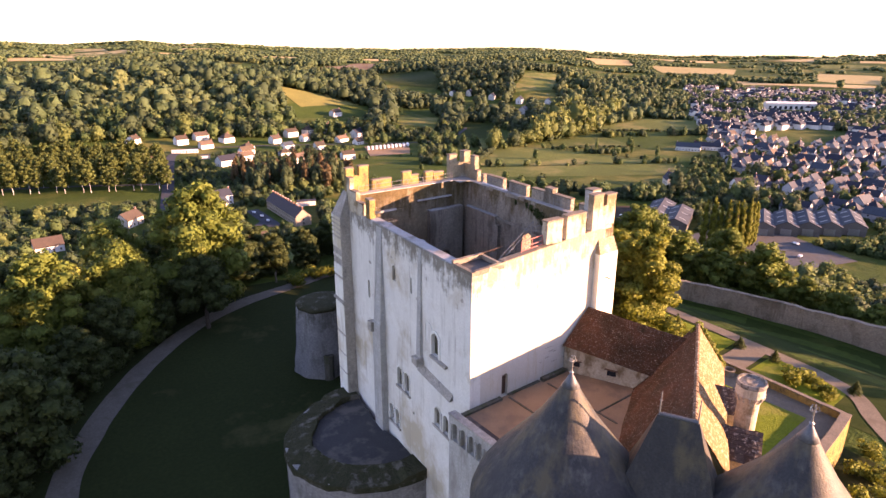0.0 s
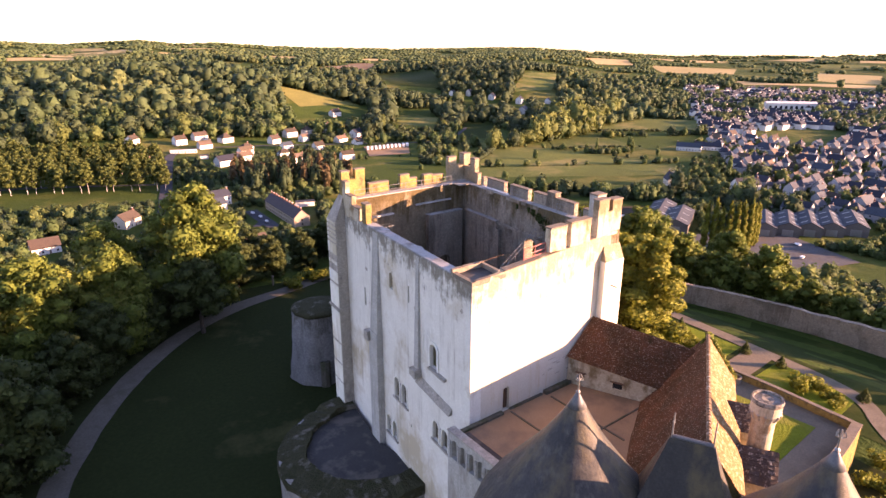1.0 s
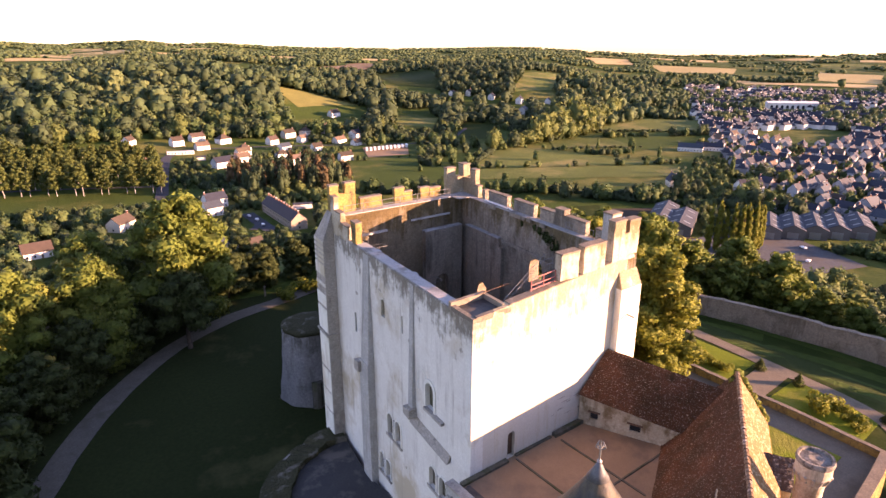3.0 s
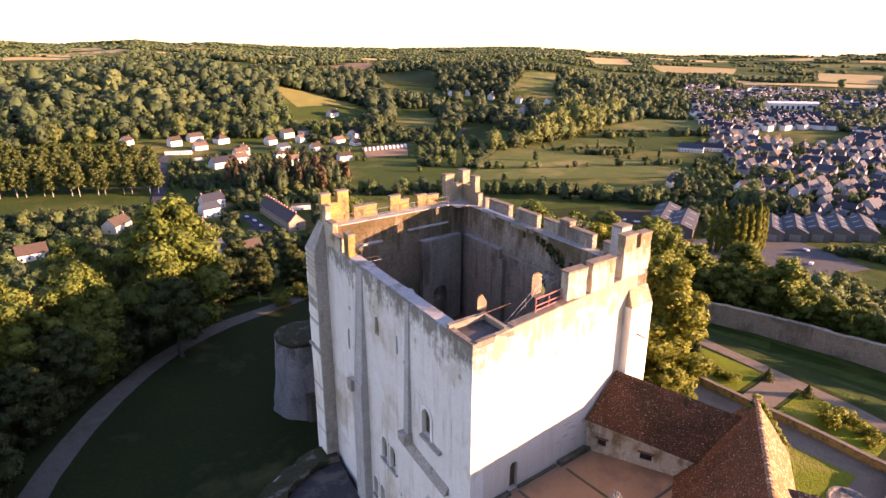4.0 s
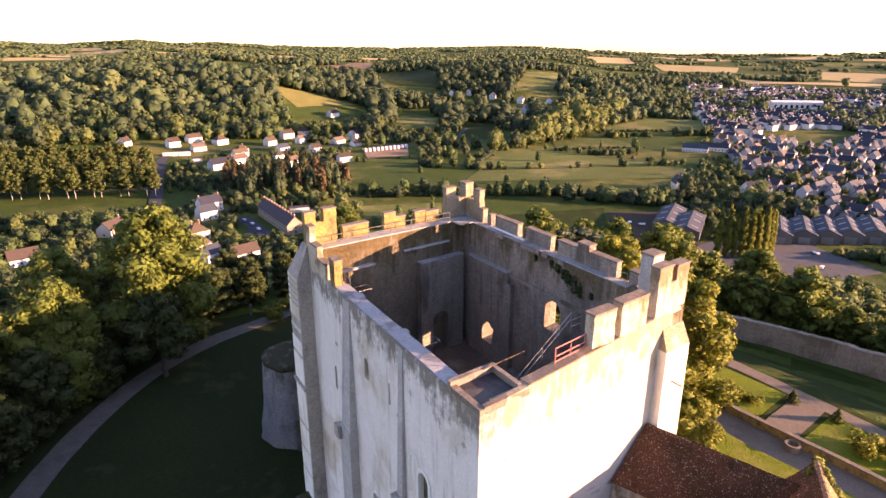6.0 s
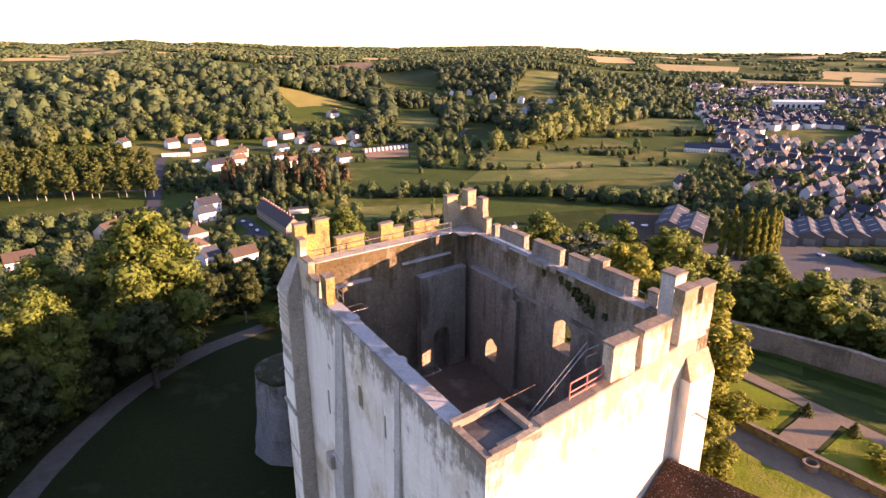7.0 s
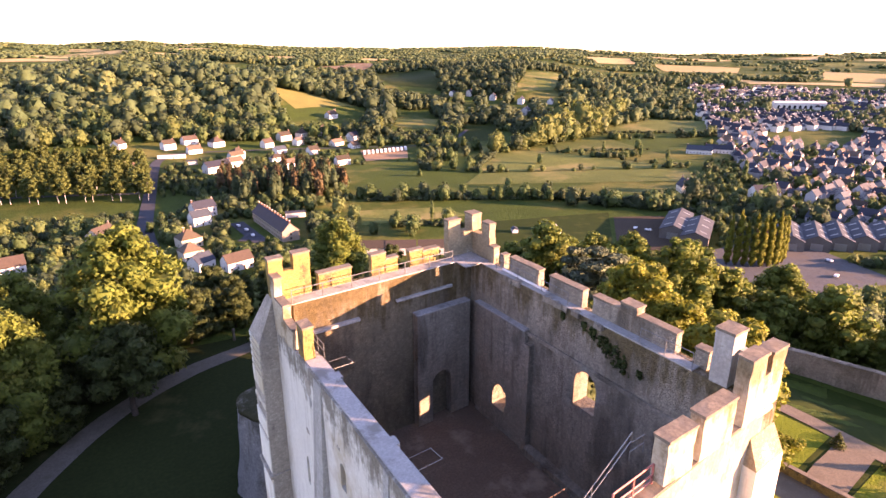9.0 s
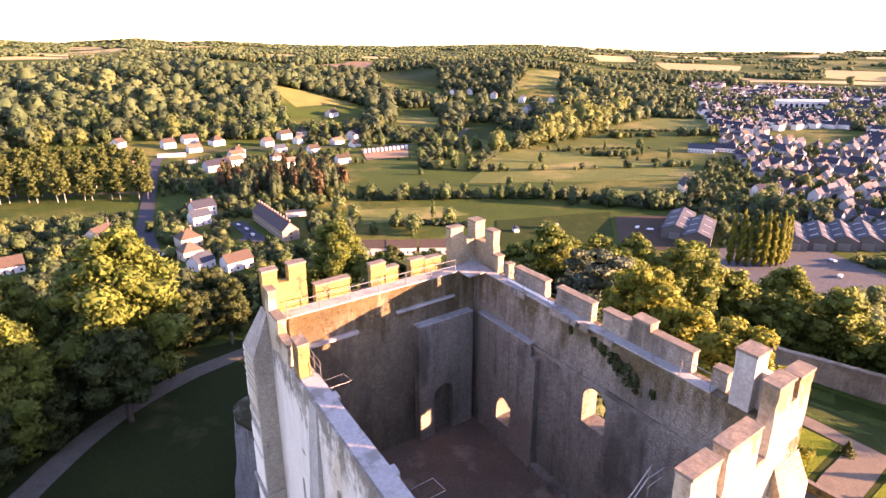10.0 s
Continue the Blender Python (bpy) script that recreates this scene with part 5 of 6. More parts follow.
for x, y, s in ((-29, 85, 1.02), (-43, 54, 1.15), (-20, 92, 0.72), (-43, 66, 1.05), (-46, 77, 1.05), (-50, 46, 1.05), (-35, 94, 0.95), (6, 107, 0.55), (14, 110, 0.6), (-14, 109, 0.95), (-47, 30, 0.95), (-50, 14, 0.9), (-7, 96, 0.55), (-39, 50, 0.62), (-35.5, 56, 1.14), (-32.5, 65.5, 0.62), (-26.5, 74, 0.62), (-16.5, 90, 0.93), (-20.5, 82, 0.66), (-11, 89, 0.5), (-41.5, 40, 0.65), (-42.5, 29, 0.65), (-43, 18, 0.6), (1, 103, 0.5)):
    plant(OAK[int(x + y) % 3] if s > 0.9 and x > -34 else OAK_DARK[int(x * 3 + y) % 2], x, y, s * (0.8 if x < -34 and y < 78 else 1.0), (x * 37) % 360)
for x, y, s in ((10, 115, 0.85), (18, 114, 0.72), (26, 119, 0.75), (34, 113, 0.6), (24, 128, 0.85), (12, 126, 0.9), (38, 122, 0.7), (2, 118, 0.9)):
    plant(OAK_DARK[int(x) % 2], x, y, s * 0.72, (x * 61) % 360, z=ground_z(x, y) - 1.2)
# trees added behind the keep, mostly unseen, to throw shade over the path
plant(OAK_DARK[0], 30.0, 27.5, 0.9, 10, tall=1.75)
for x, y, s in ((31, 21, 0.5), (29, 35, 0.95), (33, 37, 1.0), (38, 31, 1.0), (29, 43, 0.95), (36, 46, 0.92), (31, 54, 0.88), (38, 59, 0.88), (34, 67, 0.84), (44, 51, 0.92), (43, 64, 0.86), (50, 56, 0.9)):
    plant(OAK_DARK[int(x + y) % 2], x, y, s * (1.45 if y < 50 else 1.32), (x * 41) % 360)
for x, y, s in ((127, 55, 0.9), (142, 49, 1.0), (137, 35, 1.0), (130, 45, 0.85), (140, 24, 0.68), (135, 14, 0.68), (128, 4, 0.68), (150, 36, 0.68), (121, 62, 0.95), (112, 60, 0.9), (104, 68, 0.9), (98, 74, 0.8), (133, -10, 0.66), (146, 8, 0.6), (90, 62, 0.8), (86, 78, 0.9)):
    plant((OAK + OAK_LIGHT)[int(x + 2 * y) % 6], x, y, s, (x * 53) % 360)

rng = np.random.default_rng(5)
spots = [(o.matrix_basis.translation.x, o.matrix_basis.translation.y) for o in scene.objects if o.name.startswith("tree")]
for k in range(3000):
    az, r = rng.uniform(-16, 84), rng.uniform(70, 270)
    x, y = polar(az, r)
    fm = math.hypot(x - 35, y - 30)
    if fm < 92 or fm > (124 if x < 70 else 138) or (x > 60 and fm < 112):
        continue
    if x > 14:
        continue
    if any((x - a) ** 2 + (y - b) ** 2 < 8.0 ** 2 for a, b in spots):
        continue
    spots.append((x, y))
    kind_ob = (OAK_SHADE + OAK_SHADE + OAK_LIGHT)[int(rng.integers(7))]
    plant(kind_ob, x, y, (0.50 + 0.32 * rng.random()) * (1.0 if fm < 106 else 0.72), rng.random() * 360)

for x, y, s in ((24, 112, 0.45), (34, 116, 0.5), (60, 108, 0.5), (68, 100, 0.55), (76, 92, 0.6), (84, 88, 0.6), (92, 84, 0.62), (44, 122, 0.5), (30, 126, 0.45), (66, 114, 0.5), (80, 104, 0.5), (100, 84, 0.6), (110, 76, 0.62), (120, 70, 0.6), (56, 120, 0.45),
                (155, 22, 0.6), (158, 46, 0.6), (150, 60, 0.6), (140, 66, 0.6), (130, 74, 0.55), (152, -4, 0.6), (164, 34, 0.5), (142, -16, 0.7), (130, -24, 0.75)):
    plant((OAK_SHADE + OAK_LIGHT)[int(x + y) % 5], x, y, s, (x * 31) % 360)

# clipped cones and shrubs of the garden
V, F, N = leaf_arrays([(0, 0, 0.25 + 0.2 * i, 0.95 * (1 - i / 9.5), 0.28) for i in range(9)], 900, 0.1, 3)
for i, (x, y) in enumerate(((83.7, 28.4), (83.9, 14.2), (83.8, 7.2), (83.3, -7.0))):
    if i == 0:
        topiary = thing("topiary_cone", (x, y, ground_z(x, y)), "dark clipped yew cone on the garden lawn", "topiary", "clipped cones")
        c = new("foliage", quick_mesh("foliage", V, F, N, LEAF_DARK))
        c.parent = topiary
        c.scale = (1.15, 1.15, 1.25)
        part("stem", lathe([(0.1, -0.2), (0.09, 0.5)], 8), BARK, topiary)
    else:
        copy_thing(topiary, pose(x, y, ground_z(x, y), 0, 0, 90 * i))
rng = np.random.default_rng(15)
V, F, N = leaf_arrays([(*(rng.normal(size=2) * 0.7), 0.5 + 0.5 * rng.random(), 0.65, 0.55) for i in range(7)], 900, 0.13, 9)
shrub = None
for i, (x, y, s) in enumerate(((78, 22.7, 1.2), (78.6, 20.6, 1.0), (78.4, 18.6, 1.1), (79.5, 24, 0.8), (78.7, 1.8, 1.7), (80.6, -0.5, 1.3), (79.3, -3.2, 1.0), (77.5, -5.2, 0.9), (52, -19, 1.5), (56, -21, 1.3), (60, -17, 1.6), (64, -20, 1.4), (66, -15, 1.2), (25, 101, 1.8), (31, 103, 2.0), (37, 102, 1.7), (43, 101, 2.2))):
    if shrub is None:
        shrub = thing("shrub", (x, y, ground_z(x, y)), "loose yellow-green garden shrub", "shrub", "garden shrubs")
        c = new("foliage", quick_mesh("foliage", V, F, N, LEAF_YELLOW))
        c.parent = shrub
        part("stem", lathe([(0.08, -0.2), (0.05, 0.6)], 6), BARK, shrub)
        ob = shrub
    else:
        ob = copy_thing(shrub, pose(x, y, ground_z(x, y), 0, 0, 47 * i))
    ob.scale = (s, s, s)
post = thing("path_post", (21.5, 105.7, ground_z(21.5, 105.7)), "dark narrow post beside the gravel path", "post")
part("shaft", lathe([(0.28, -0.2), (0.26, 2.2), (0.34, 2.3), (0.3, 2.7), (0, 2.9)], 10), DARK_STONE, post)
# ivy along the far verge of the hall roof
V, F, N = leaf_arrays([(*hall_at(-0.1, 0.1 + 0.42 * i, RIDGE_0 - 0.1 - 0.62 * i), 0.34, 0.34) for i in range(7)] + [(20.3, -9.6, 22.0, 0.4, 0.4)], 1300, 0.12, 21)
tagged(new("ivy", quick_mesh("ivy", V, F, N, LEAF)), "ivy climbing along the roof verge", "ivy")

for i, (place, s) in enumerate(WALL_PLANTS):
    V, F, N = leaf_arrays([(place[0] + 0.1 * k % 0.3, place[1] + 0.85 * s * math.sin(k * 2.1), place[2] + 0.7 * s * math.cos(k * 1.7), 0.3 * s, 0.32 * s) for k in range(9)], 420, 0.1, 300 + i)
    tagged(new("wall_plant", quick_mesh("wall_plant", V, F, N, LEAF_DARK)), "dark plant growing out of the rubble wall", "plant", "wall plants")
# tall trees added out of view to keep sun off the curtain-wall lawn
for x, y, s in ((148, -12, 1.85), (152, -27, 1.85), (149, -42, 1.85), (164, -18, 1.85), (142, -57, 1.85), (158, -52, 1.85), (150, -72, 1.7)):
    plant(OAK_SHADE[int(x) % 2], x, y, s, (x * 29) % 360)

# ---- houses of the valley ----
KEEP_OFF = []      # (x, y, radius) kept free of wild trees, partly to open the camera's view


def house_parts(ob, L, W, H, rise, wall_mat, roof_mat, hip=False, chimneys=1, storeys=1, windows=True, sparse=False):
    bm = bmesh.new()
    if hip:
        box(bm, -L / 2, L / 2, -W / 2, W / 2, -1.5, H)
    else:
        prof = [(-W / 2, -1.5), (W / 2, -1.5), (W / 2, H), (0, H + rise * 0.98), (-W / 2, H)]
        prism(bm, [(-L / 2, y, z) for y, z in prof], [(L / 2, y, z) for y, z in prof])
    part("wall", bm, wall_mat, ob)
    o, t = 0.35, 0.22
    bm = bmesh.new()
    if hip:
        q = max(0.2, L / 2 - W / 2)
        prism(bm, [(-L / 2 - o, -W / 2 - o, H - 0.1), (L / 2 + o, -W / 2 - o, H - 0.1), (L / 2 + o, W / 2 + o, H - 0.1), (-L / 2 - o, W / 2 + o, H - 0.1)],
              [(-q, -0.05, H + rise), (q, -0.05, H + rise), (q, 0.05, H + rise), (-q, 0.05, H + rise)])
    else:
        k = rise / (W / 2)
        for s in (-1, 1):
            prof = [(0, H + rise), (s * (W / 2 + o), H - o * k), (s * (W / 2 + o), H - o * k + t), (0, H + rise + t)]
            prism(bm, [(-L / 2 - o, y, z) for y, z in prof], [(L / 2 + o, y, z) for y, z in prof])
    roof = part("roof", bm, roof_mat, ob)
    for i in range(chimneys):
        x = L / 2 - 0.6 - i * (L - 1.2) / max(1, chimneys - 1)
        if hip:
            x *= 0.4
        c = part("chimney", boxed(x - 0.35, x + 0.35, -0.4, 0.4, H + rise * 0.5, H + rise + 1.3), BRICK, roof)
        part("chimney_cap", boxed(x - 0.42, x + 0.42, -0.47, 0.47, H + rise + 1.3, H + rise + 1.42), RENDER_WHITE, c)
    if windows:
        n = 2 if sparse else max(2, int(L / 3.2))
        for s in range(storeys):
            z = 0.9 + s * 2.8
            for i in range(n):
                x = -L / 2 + L * (i + 0.5) / n
                for y in (-W / 2, W / 2):
                    tall = 2.1 if (s == 0 and i == n // 2) else 1.3
                    part("door" if tall > 2 else "window", boxed(x - 0.5, x + 0.5, y - 0.05, y + 0.05, 0.05 if tall > 2 else z, (0.05 if tall > 2 else z) + tall), WOOD if tall > 2 else DARK_GLASS, ob)
            for x in () if sparse else (-L / 2, L / 2):
                part("window", boxed(x - 0.05, x + 0.05, -0.55, 0.55, z, z + 1.3), DARK_GLASS, ob)
    return ob


BRICK = surface("brick", (0.30, 0.16, 0.11), (0.22, 0.12, 0.09), 1.0, 0.9, 0.2, 8.0)
# town render greyed and cooled in its colour for distance haze
TOWN_WALL = surface("haze_greyed_town_render", (0.34, 0.345, 0.355), (0.27, 0.275, 0.285), 0.3, 0.9, 0.1, 6.0, per_object=0.35)
TAN_TILE = surface("tan_tile_roof", (0.120, 0.088, 0.060), (0.088, 0.066, 0.047), 0.5, 0.9, 0.3, 3.0, per_object=0.25)
CREAM = surface("cream_render", (0.60, 0.53, 0.42), (0.52, 0.46, 0.36), 0.3, 0.9, 0.1, 6.0, per_object=0.12)


def house(x, y, L, W, H, turn, wall_mat=None, roof_mat=None, hip=False, chimneys=1, rise=None, label="white rendered house with a pitched roof", storeys=None, group="valley houses", category="house", name="house", windows=True):
    turn = abs(turn) * 0.8 if name == "house" and y > 250 else turn
    ob = thing(name, (x, y, ground_z(x, y)), label, category, group, turn)
    house_parts(ob, L * 1.1, W * 1.1, H * 1.12, (rise or W * 0.42) * 1.1, wall_mat or RENDER_WHITE, roof_mat or ROOF_SLATE, hip, chimneys, storeys or max(1, int(H / 2.8)), windows)
    away = math.hypot(x, y)
    KEEP_OFF.append((x, y, 0.5 * math.hypot(L, W) + 4))
    KEEP_OFF.append((x - 14 * x / away, y - 14 * y / away, 0.4 * math.hypot(L, W) + 3))
    return ob


for x, y, L, W, H, turn, hip, lab in (
        (139, 690, 12, 9, 5.4, -18, False, "pale house with a brown tiled roof"), (166, 708, 15, 9, 4.5, -18, False, "long white house with a brown roof"), (189, 684, 13, 11, 5, -20, True, "white house with a hipped brown roof"),
        (185, 606, 14, 8, 4, -15, False, "low house with a tan tiled roof"), (237, 655, 11, 9, 5, -22, False, "white house below the wooded hill"), (272, 690, 15, 9, 5.5, -22, False, "white house with a brown roof on the slope"),
        (297, 694, 10, 10, 6, -22, True, "white house with a red hipped roof"), (327, 708, 18, 9, 6, -25, False, "larger white house with a tiled roof"), (312, 630, 16, 8, 3.5, -30, False, "low white house with a tan roof"),
        (392, 800, 16, 9, 5, -25, False, "white farmhouse on the hillside"), (94, 712, 12, 9, 5, 60, False, "white gabled house beside the wood"), (87, 594, 12, 9, 4.5, 50, False, "house with a tan tiled roof by the road"),
        (220, 1255, 18, 10, 5, -10, False, "red-roofed farm in the wood"), (324, 702, 12, 8, 5, -20, False, "white house among gardens")):
    house(x, y, L, W, H, turn, None, TAN_TILE if "tan" in lab else ROOF_TILE, hip, 1, label=lab)
NEAR_SLATE = ((150, 556, 22, 10, 5, 20, 1, "large white house with a blue slate roof"), (94, 404, 14, 9, 6, -12, 2, "two-storey white house with a slate roof"), (86, 383, 11, 8, 5.5, -12, 0, "slate-roofed annex of a white house"),
        (236, 616, 12, 8, 3.5, -20, 0, "low house with a pale blue roof"), (344, 648, 14, 10, 6, -30, 1, "white house with a dark slate roof"), (386, 675, 16, 10, 7, 60, 1, "white gabled house with a slate roof"),
        (396, 806, 12, 8, 5, -20, 1, "white cottage with a slate roof"), (764, 932, 16, 10, 6, -40, 1, "white house in the far hamlet"), (778, 878, 18, 10, 6, -45, 1, "white house in the far hamlet"), (798, 820, 22, 10, 7, -45, 1, "white house in the far hamlet"))
FAR_SLATE = (
        (697, 705, 20, 11, 8, 40, 1, "tall white gabled house at the river wood"), (736, 952, 14, 9, 5, -40, 1, "white house in the far hamlet"), (845, 790, 16, 9, 5, -45, 1, "white house in the far hamlet"),
        (606, 341, 24, 9, 4.2, 145, 1, "white house with a slate roof by the meadows"), (630, 332, 26, 9, 4, 145, 1, "long white house with a slate roof"), (985, 565, 26, 10, 5, -50, 1, "white farmhouse at the meadow's end"), (454, 197, 18, 10, 5, -30, 1, "house with a dark roof behind poplars"))
for x, y, L, W, H, turn, ch, lab in NEAR_SLATE + FAR_SLATE:
    house(x, y, L, W, H, turn, None, ROOF_SLATE, False, ch, label=lab)
house(68, 341, 11, 10, 5, -10, CREAM, TAN_TILE, True, 2, label="cream house with a tan hipped roof and tall chimneys")
house(63, 318, 10, 9, 4.5, -10, CREAM, TAN_TILE, True, 0, label="cream house with a tan hipped roof")
house(63, 298, 10, 8, 4, 35, RENDER_WHITE, ROOF_SLATE, False, 0, label="white gabled house with a small slate roof")
house(78, 287, 13, 8, 4.5, -12, RENDER_WHITE, ROOF_TILE, False, 0, label="white house with a plain brown roof")
house(29, 382, 14, 9, 4.5, 55, CREAM, ROOF_TILE, False, 1, label="cream house with a brown roof behind the trees")
house(-18, 352, 13, 9, 3.5, -5, RENDER_WHITE, ROOF_TILE, False, 0, label="low white house at the foot of the slope")
house(131, 643, 24, 5, 2.6, -18, RENDER_WHITE, RENDER_WHITE, False, 0, 0.5, label="low white garage range", category="garage", name="garage")
house(140, 603, 9, 8, 3, -15, RENDER_WHITE, SHEET, False, 0, 0.8, label="small white shed with a flat roof", category="shed", name="shed", windows=False)
house(144, 364, 12, 5, 3, -20, RENDER_WHITE, SHEET, False, 0, 0.6, label="small white shed behind the terrace", category="shed", name="shed", windows=False)
house(39, 168, 6, 5, 3, -20, CREAM, TAN_TILE, False, 0, 1.2, label="small cream hut among the trees", category="hut", name="hut", windows=False)
for x, y, a in ((257, 240, 20), (255, 227, -15), (238, 246, 60)):
    house(x, y, 4.5, 3, 2.2, a, RENDER_WHITE, SHEET, False, 0, 0.8, label="small pale garden shed on the allotments", category="shed", name="garden_shed", group="garden sheds", windows=False)
for i, (x, y) in enumerate(((146, 266), (160, 256), (175, 246))):
    house(x, y, 15, 9, 4, -34, RENDER_WHITE, ROOF_TILE, False, 0, 2.6, label="long low building with a plain dark-brown roof", category="building", name="low_building")

KEEP_OFF += [(318, 545, 34), (345, 548, 30), (300, 505, 16)]
rng = np.random.default_rng(41)
for k in range(34):
    x, y = polar(rng.uniform(11, 32), rng.uniform(585, 745))
    if any((x - a) ** 2 + (y - b) ** 2 < (c + 9) ** 2 for a, b, c in KEEP_OFF):
        continue
    house(x, y, rng.uniform(9, 13), rng.uniform(7, 9), rng.uniform(3.2, 5.2), -20 + rng.uniform(-25, 25), None, (ROOF_SLATE, ROOF_TILE, TAN_TILE)[k % 3], k % 4 == 0, 1, label=("small white house with a slate roof", "small white house with a brown roof", "small white house with a tan roof")[k % 3])

ROW_WALL = surface("dull_cream_brick", (0.34, 0.28, 0.21), (0.26, 0.21, 0.155), 0.4, 0.9, 0.2, 5.0)
ROW_ROOF = surface("purple_brown_slate", (0.062, 0.050, 0.054), (0.044, 0.037, 0.041), 0.5, 0.85, 0.3, 3.0)
# shed walls darkened in colour for their shaded gables
SHED_WALL = surface("shade_darkened_sheet_wall", (0.14, 0.125, 0.11), (0.105, 0.095, 0.085), 0.3, 0.85, 0.1, 3.0, per_object=0.15)
STUBBLE = surface("brown_stubble", (0.22, 0.15, 0.085), (0.17, 0.12, 0.07), 0.01, 0.97, 0.3, 0.2, bump_far=0.3)
# the terrace of row houses
row = thing("row_of_houses", (121, 343, ground_z(121, 343)), "long terrace of brick houses with slate roof and many chimneys", "terrace houses", "", 87)
house_parts(row, 58, 10.5, 6.2, 5.0, ROW_WALL, ROW_ROOF, False, 12, 2)
KEEP_OFF += [(121, 343 + k, 14) for k in (-24, -10, 5, 20)]
KEEP_OFF.append((104, 340, 14))

# sheds and yard
for x, y, L, W in ((323, 188, 46, 15), (318, 171, 42, 15), (353, 133, 36, 13), (364, 124, 36, 13), (375, 116, 36, 13), (386, 108, 36, 13), (398, 99, 36, 13)):
    ob = thing("industrial_shed", (x, y, ground_z(x, y)), "grey industrial shed with a ribbed sheet roof", "shed", "industrial sheds", 26)
    house_parts(ob, L, W, 6, 3.0, SHED_WALL, SHEET, False, 0, 1, False)
    part("sliding_door", boxed(-L / 2 - 0.06, -L / 2 + 0.06, -3, 3, 0, 4.4), GREY_STEEL, ob)
    for s in (-1, 1):
        for k in range(3):
            xx = -L / 3 + k * L / 3
            bm = bmesh.new()
            a, b = W * 0.12, W * 0.4
            kk = 3.0 / (W / 2)
            prism(bm, [(xx - 0.8, s * a, 9.25 - a * kk), (xx + 0.8, s * a, 9.25 - a * kk), (xx + 0.8, s * b, 9.25 - b * kk), (xx - 0.8, s * b, 9.25 - b * kk)],
                  [(xx - 0.8, s * a, 9.32 - a * kk), (xx + 0.8, s * a, 9.32 - a * kk), (xx + 0.8, s * b, 9.32 - b * kk), (xx - 0.8, s * b, 9.32 - b * kk)])
            part("skylight", bm, GREY_STEEL, ob)
    KEEP_OFF += [(x + dx * 0.9, y + dx * 0.44, 13) for dx in (-14, 0, 14)]
QUADS = []


def patch(name, corners, mat, label, lift=0.3, category="field"):
    QUADS.append([tuple(c) for c in corners])
    return draped(name, corners, mat, label, lift, category=category)


patch("yard", ((262, 186), (300, 150), (345, 212), (316, 231)), EARTH, "bare brown yard beside the sheds", 0.3, "yard")
patch("yard", ((270, 150), (262, 92), (330, 70), (352, 118)), YARD, "worn grey yard in front of the sheds", 0.4, "yard")
patch("yard", ((300, 152), (270, 149), (352, 118), (330, 150)), YARD, "worn grey drive between the sheds", 0.38, "yard")
patch("pasture", ((435, 509), (482, 453), (518, 303), (341, 406)), PASTURE, "green pasture edged by trees")
patch("pasture", ((341, 402), (515, 300), (470, 262), (300, 372)), PASTURE, "fresh green pasture in the valley")
patch("pasture", ((528, 484), (636, 517), (581, 391), (489, 438)), PASTURE, "yellow-green pasture beside the river trees")
patch("pasture", ((658, 525), (836, 557), (898, 471), (758, 422)), PASTURE, "far green pasture with grazing ground")
patch("pasture", ((548, 681), (582, 643), (497, 548), (450, 565)), DEEP_SHADE_GRASS, "meadow beyond the river trees, darkened for shade")
patch("pasture", ((468, 791), (547, 744), (485, 674), (450, 717)), PASTURE, "bright meadow behind the hamlet")
patch("meadow", ((169, 317), (240, 293), (238, 324), (186, 350)), PASTURE, "bright green garden meadow")
patch("meadow", ((203, 224), (261, 188), (323, 241), (245, 272)), DEEP_SHADE_GRASS, "green allotment meadow")
patch("meadow", ((-2, 771), (0, 784), (115, 751), (116, 739)), PASTURE, "bright grass strip under the wooded hill")
patch("wheat_field", ((363, 990), (440, 960), (481, 885), (358, 850)), DRY_GRASS, "dry yellow-green grass field on the hillside")
patch("wheat_field", ((505, 1677), (542, 1610), (467, 1293), (463, 1382)), STRAW, "narrow yellow field above the wood")
patch("ploughed_field", ((710, 1570), (1021, 1899), (1332, 2136), (822, 1469)), STUBBLE, "brown stubble field on the far slope")
patch("pasture", ((822, 1440), (955, 1334), (751, 1003), (691, 1114)), DEEP_SHADE_GRASS, "deep green field on the far slope")
patch("pasture", ((1015, 1028), (1136, 1041), (946, 863), (846, 895)), PASTURE, "sloping green field below the dark wooded hill")
for q in (((37, 2256), (41, 2339), (255, 2502), (224, 2230)), ((113, 2602), (138, 2730), (379, 2874), (327, 2512)), ((314, 3193), (376, 3645), (513, 3539), (432, 3011)), ((537, 2686), (564, 2811), (688, 2787), (665, 2700)),
          ((2216, 1868), (2550, 1883), (2033, 1458), (1890, 1534)), ((2092, 1435), (2271, 1175), (2039, 1061), (1923, 1257)), ((2396, 939), (2309, 708), (2031, 616), (2027, 787)), ((1863, 965), (1828, 559), (1738, 522), (1666, 828))):
    patch("wheat_field", q, STRAW, "pale ripe wheat field between distant woods", 0.8)
rng = np.random.default_rng(23)
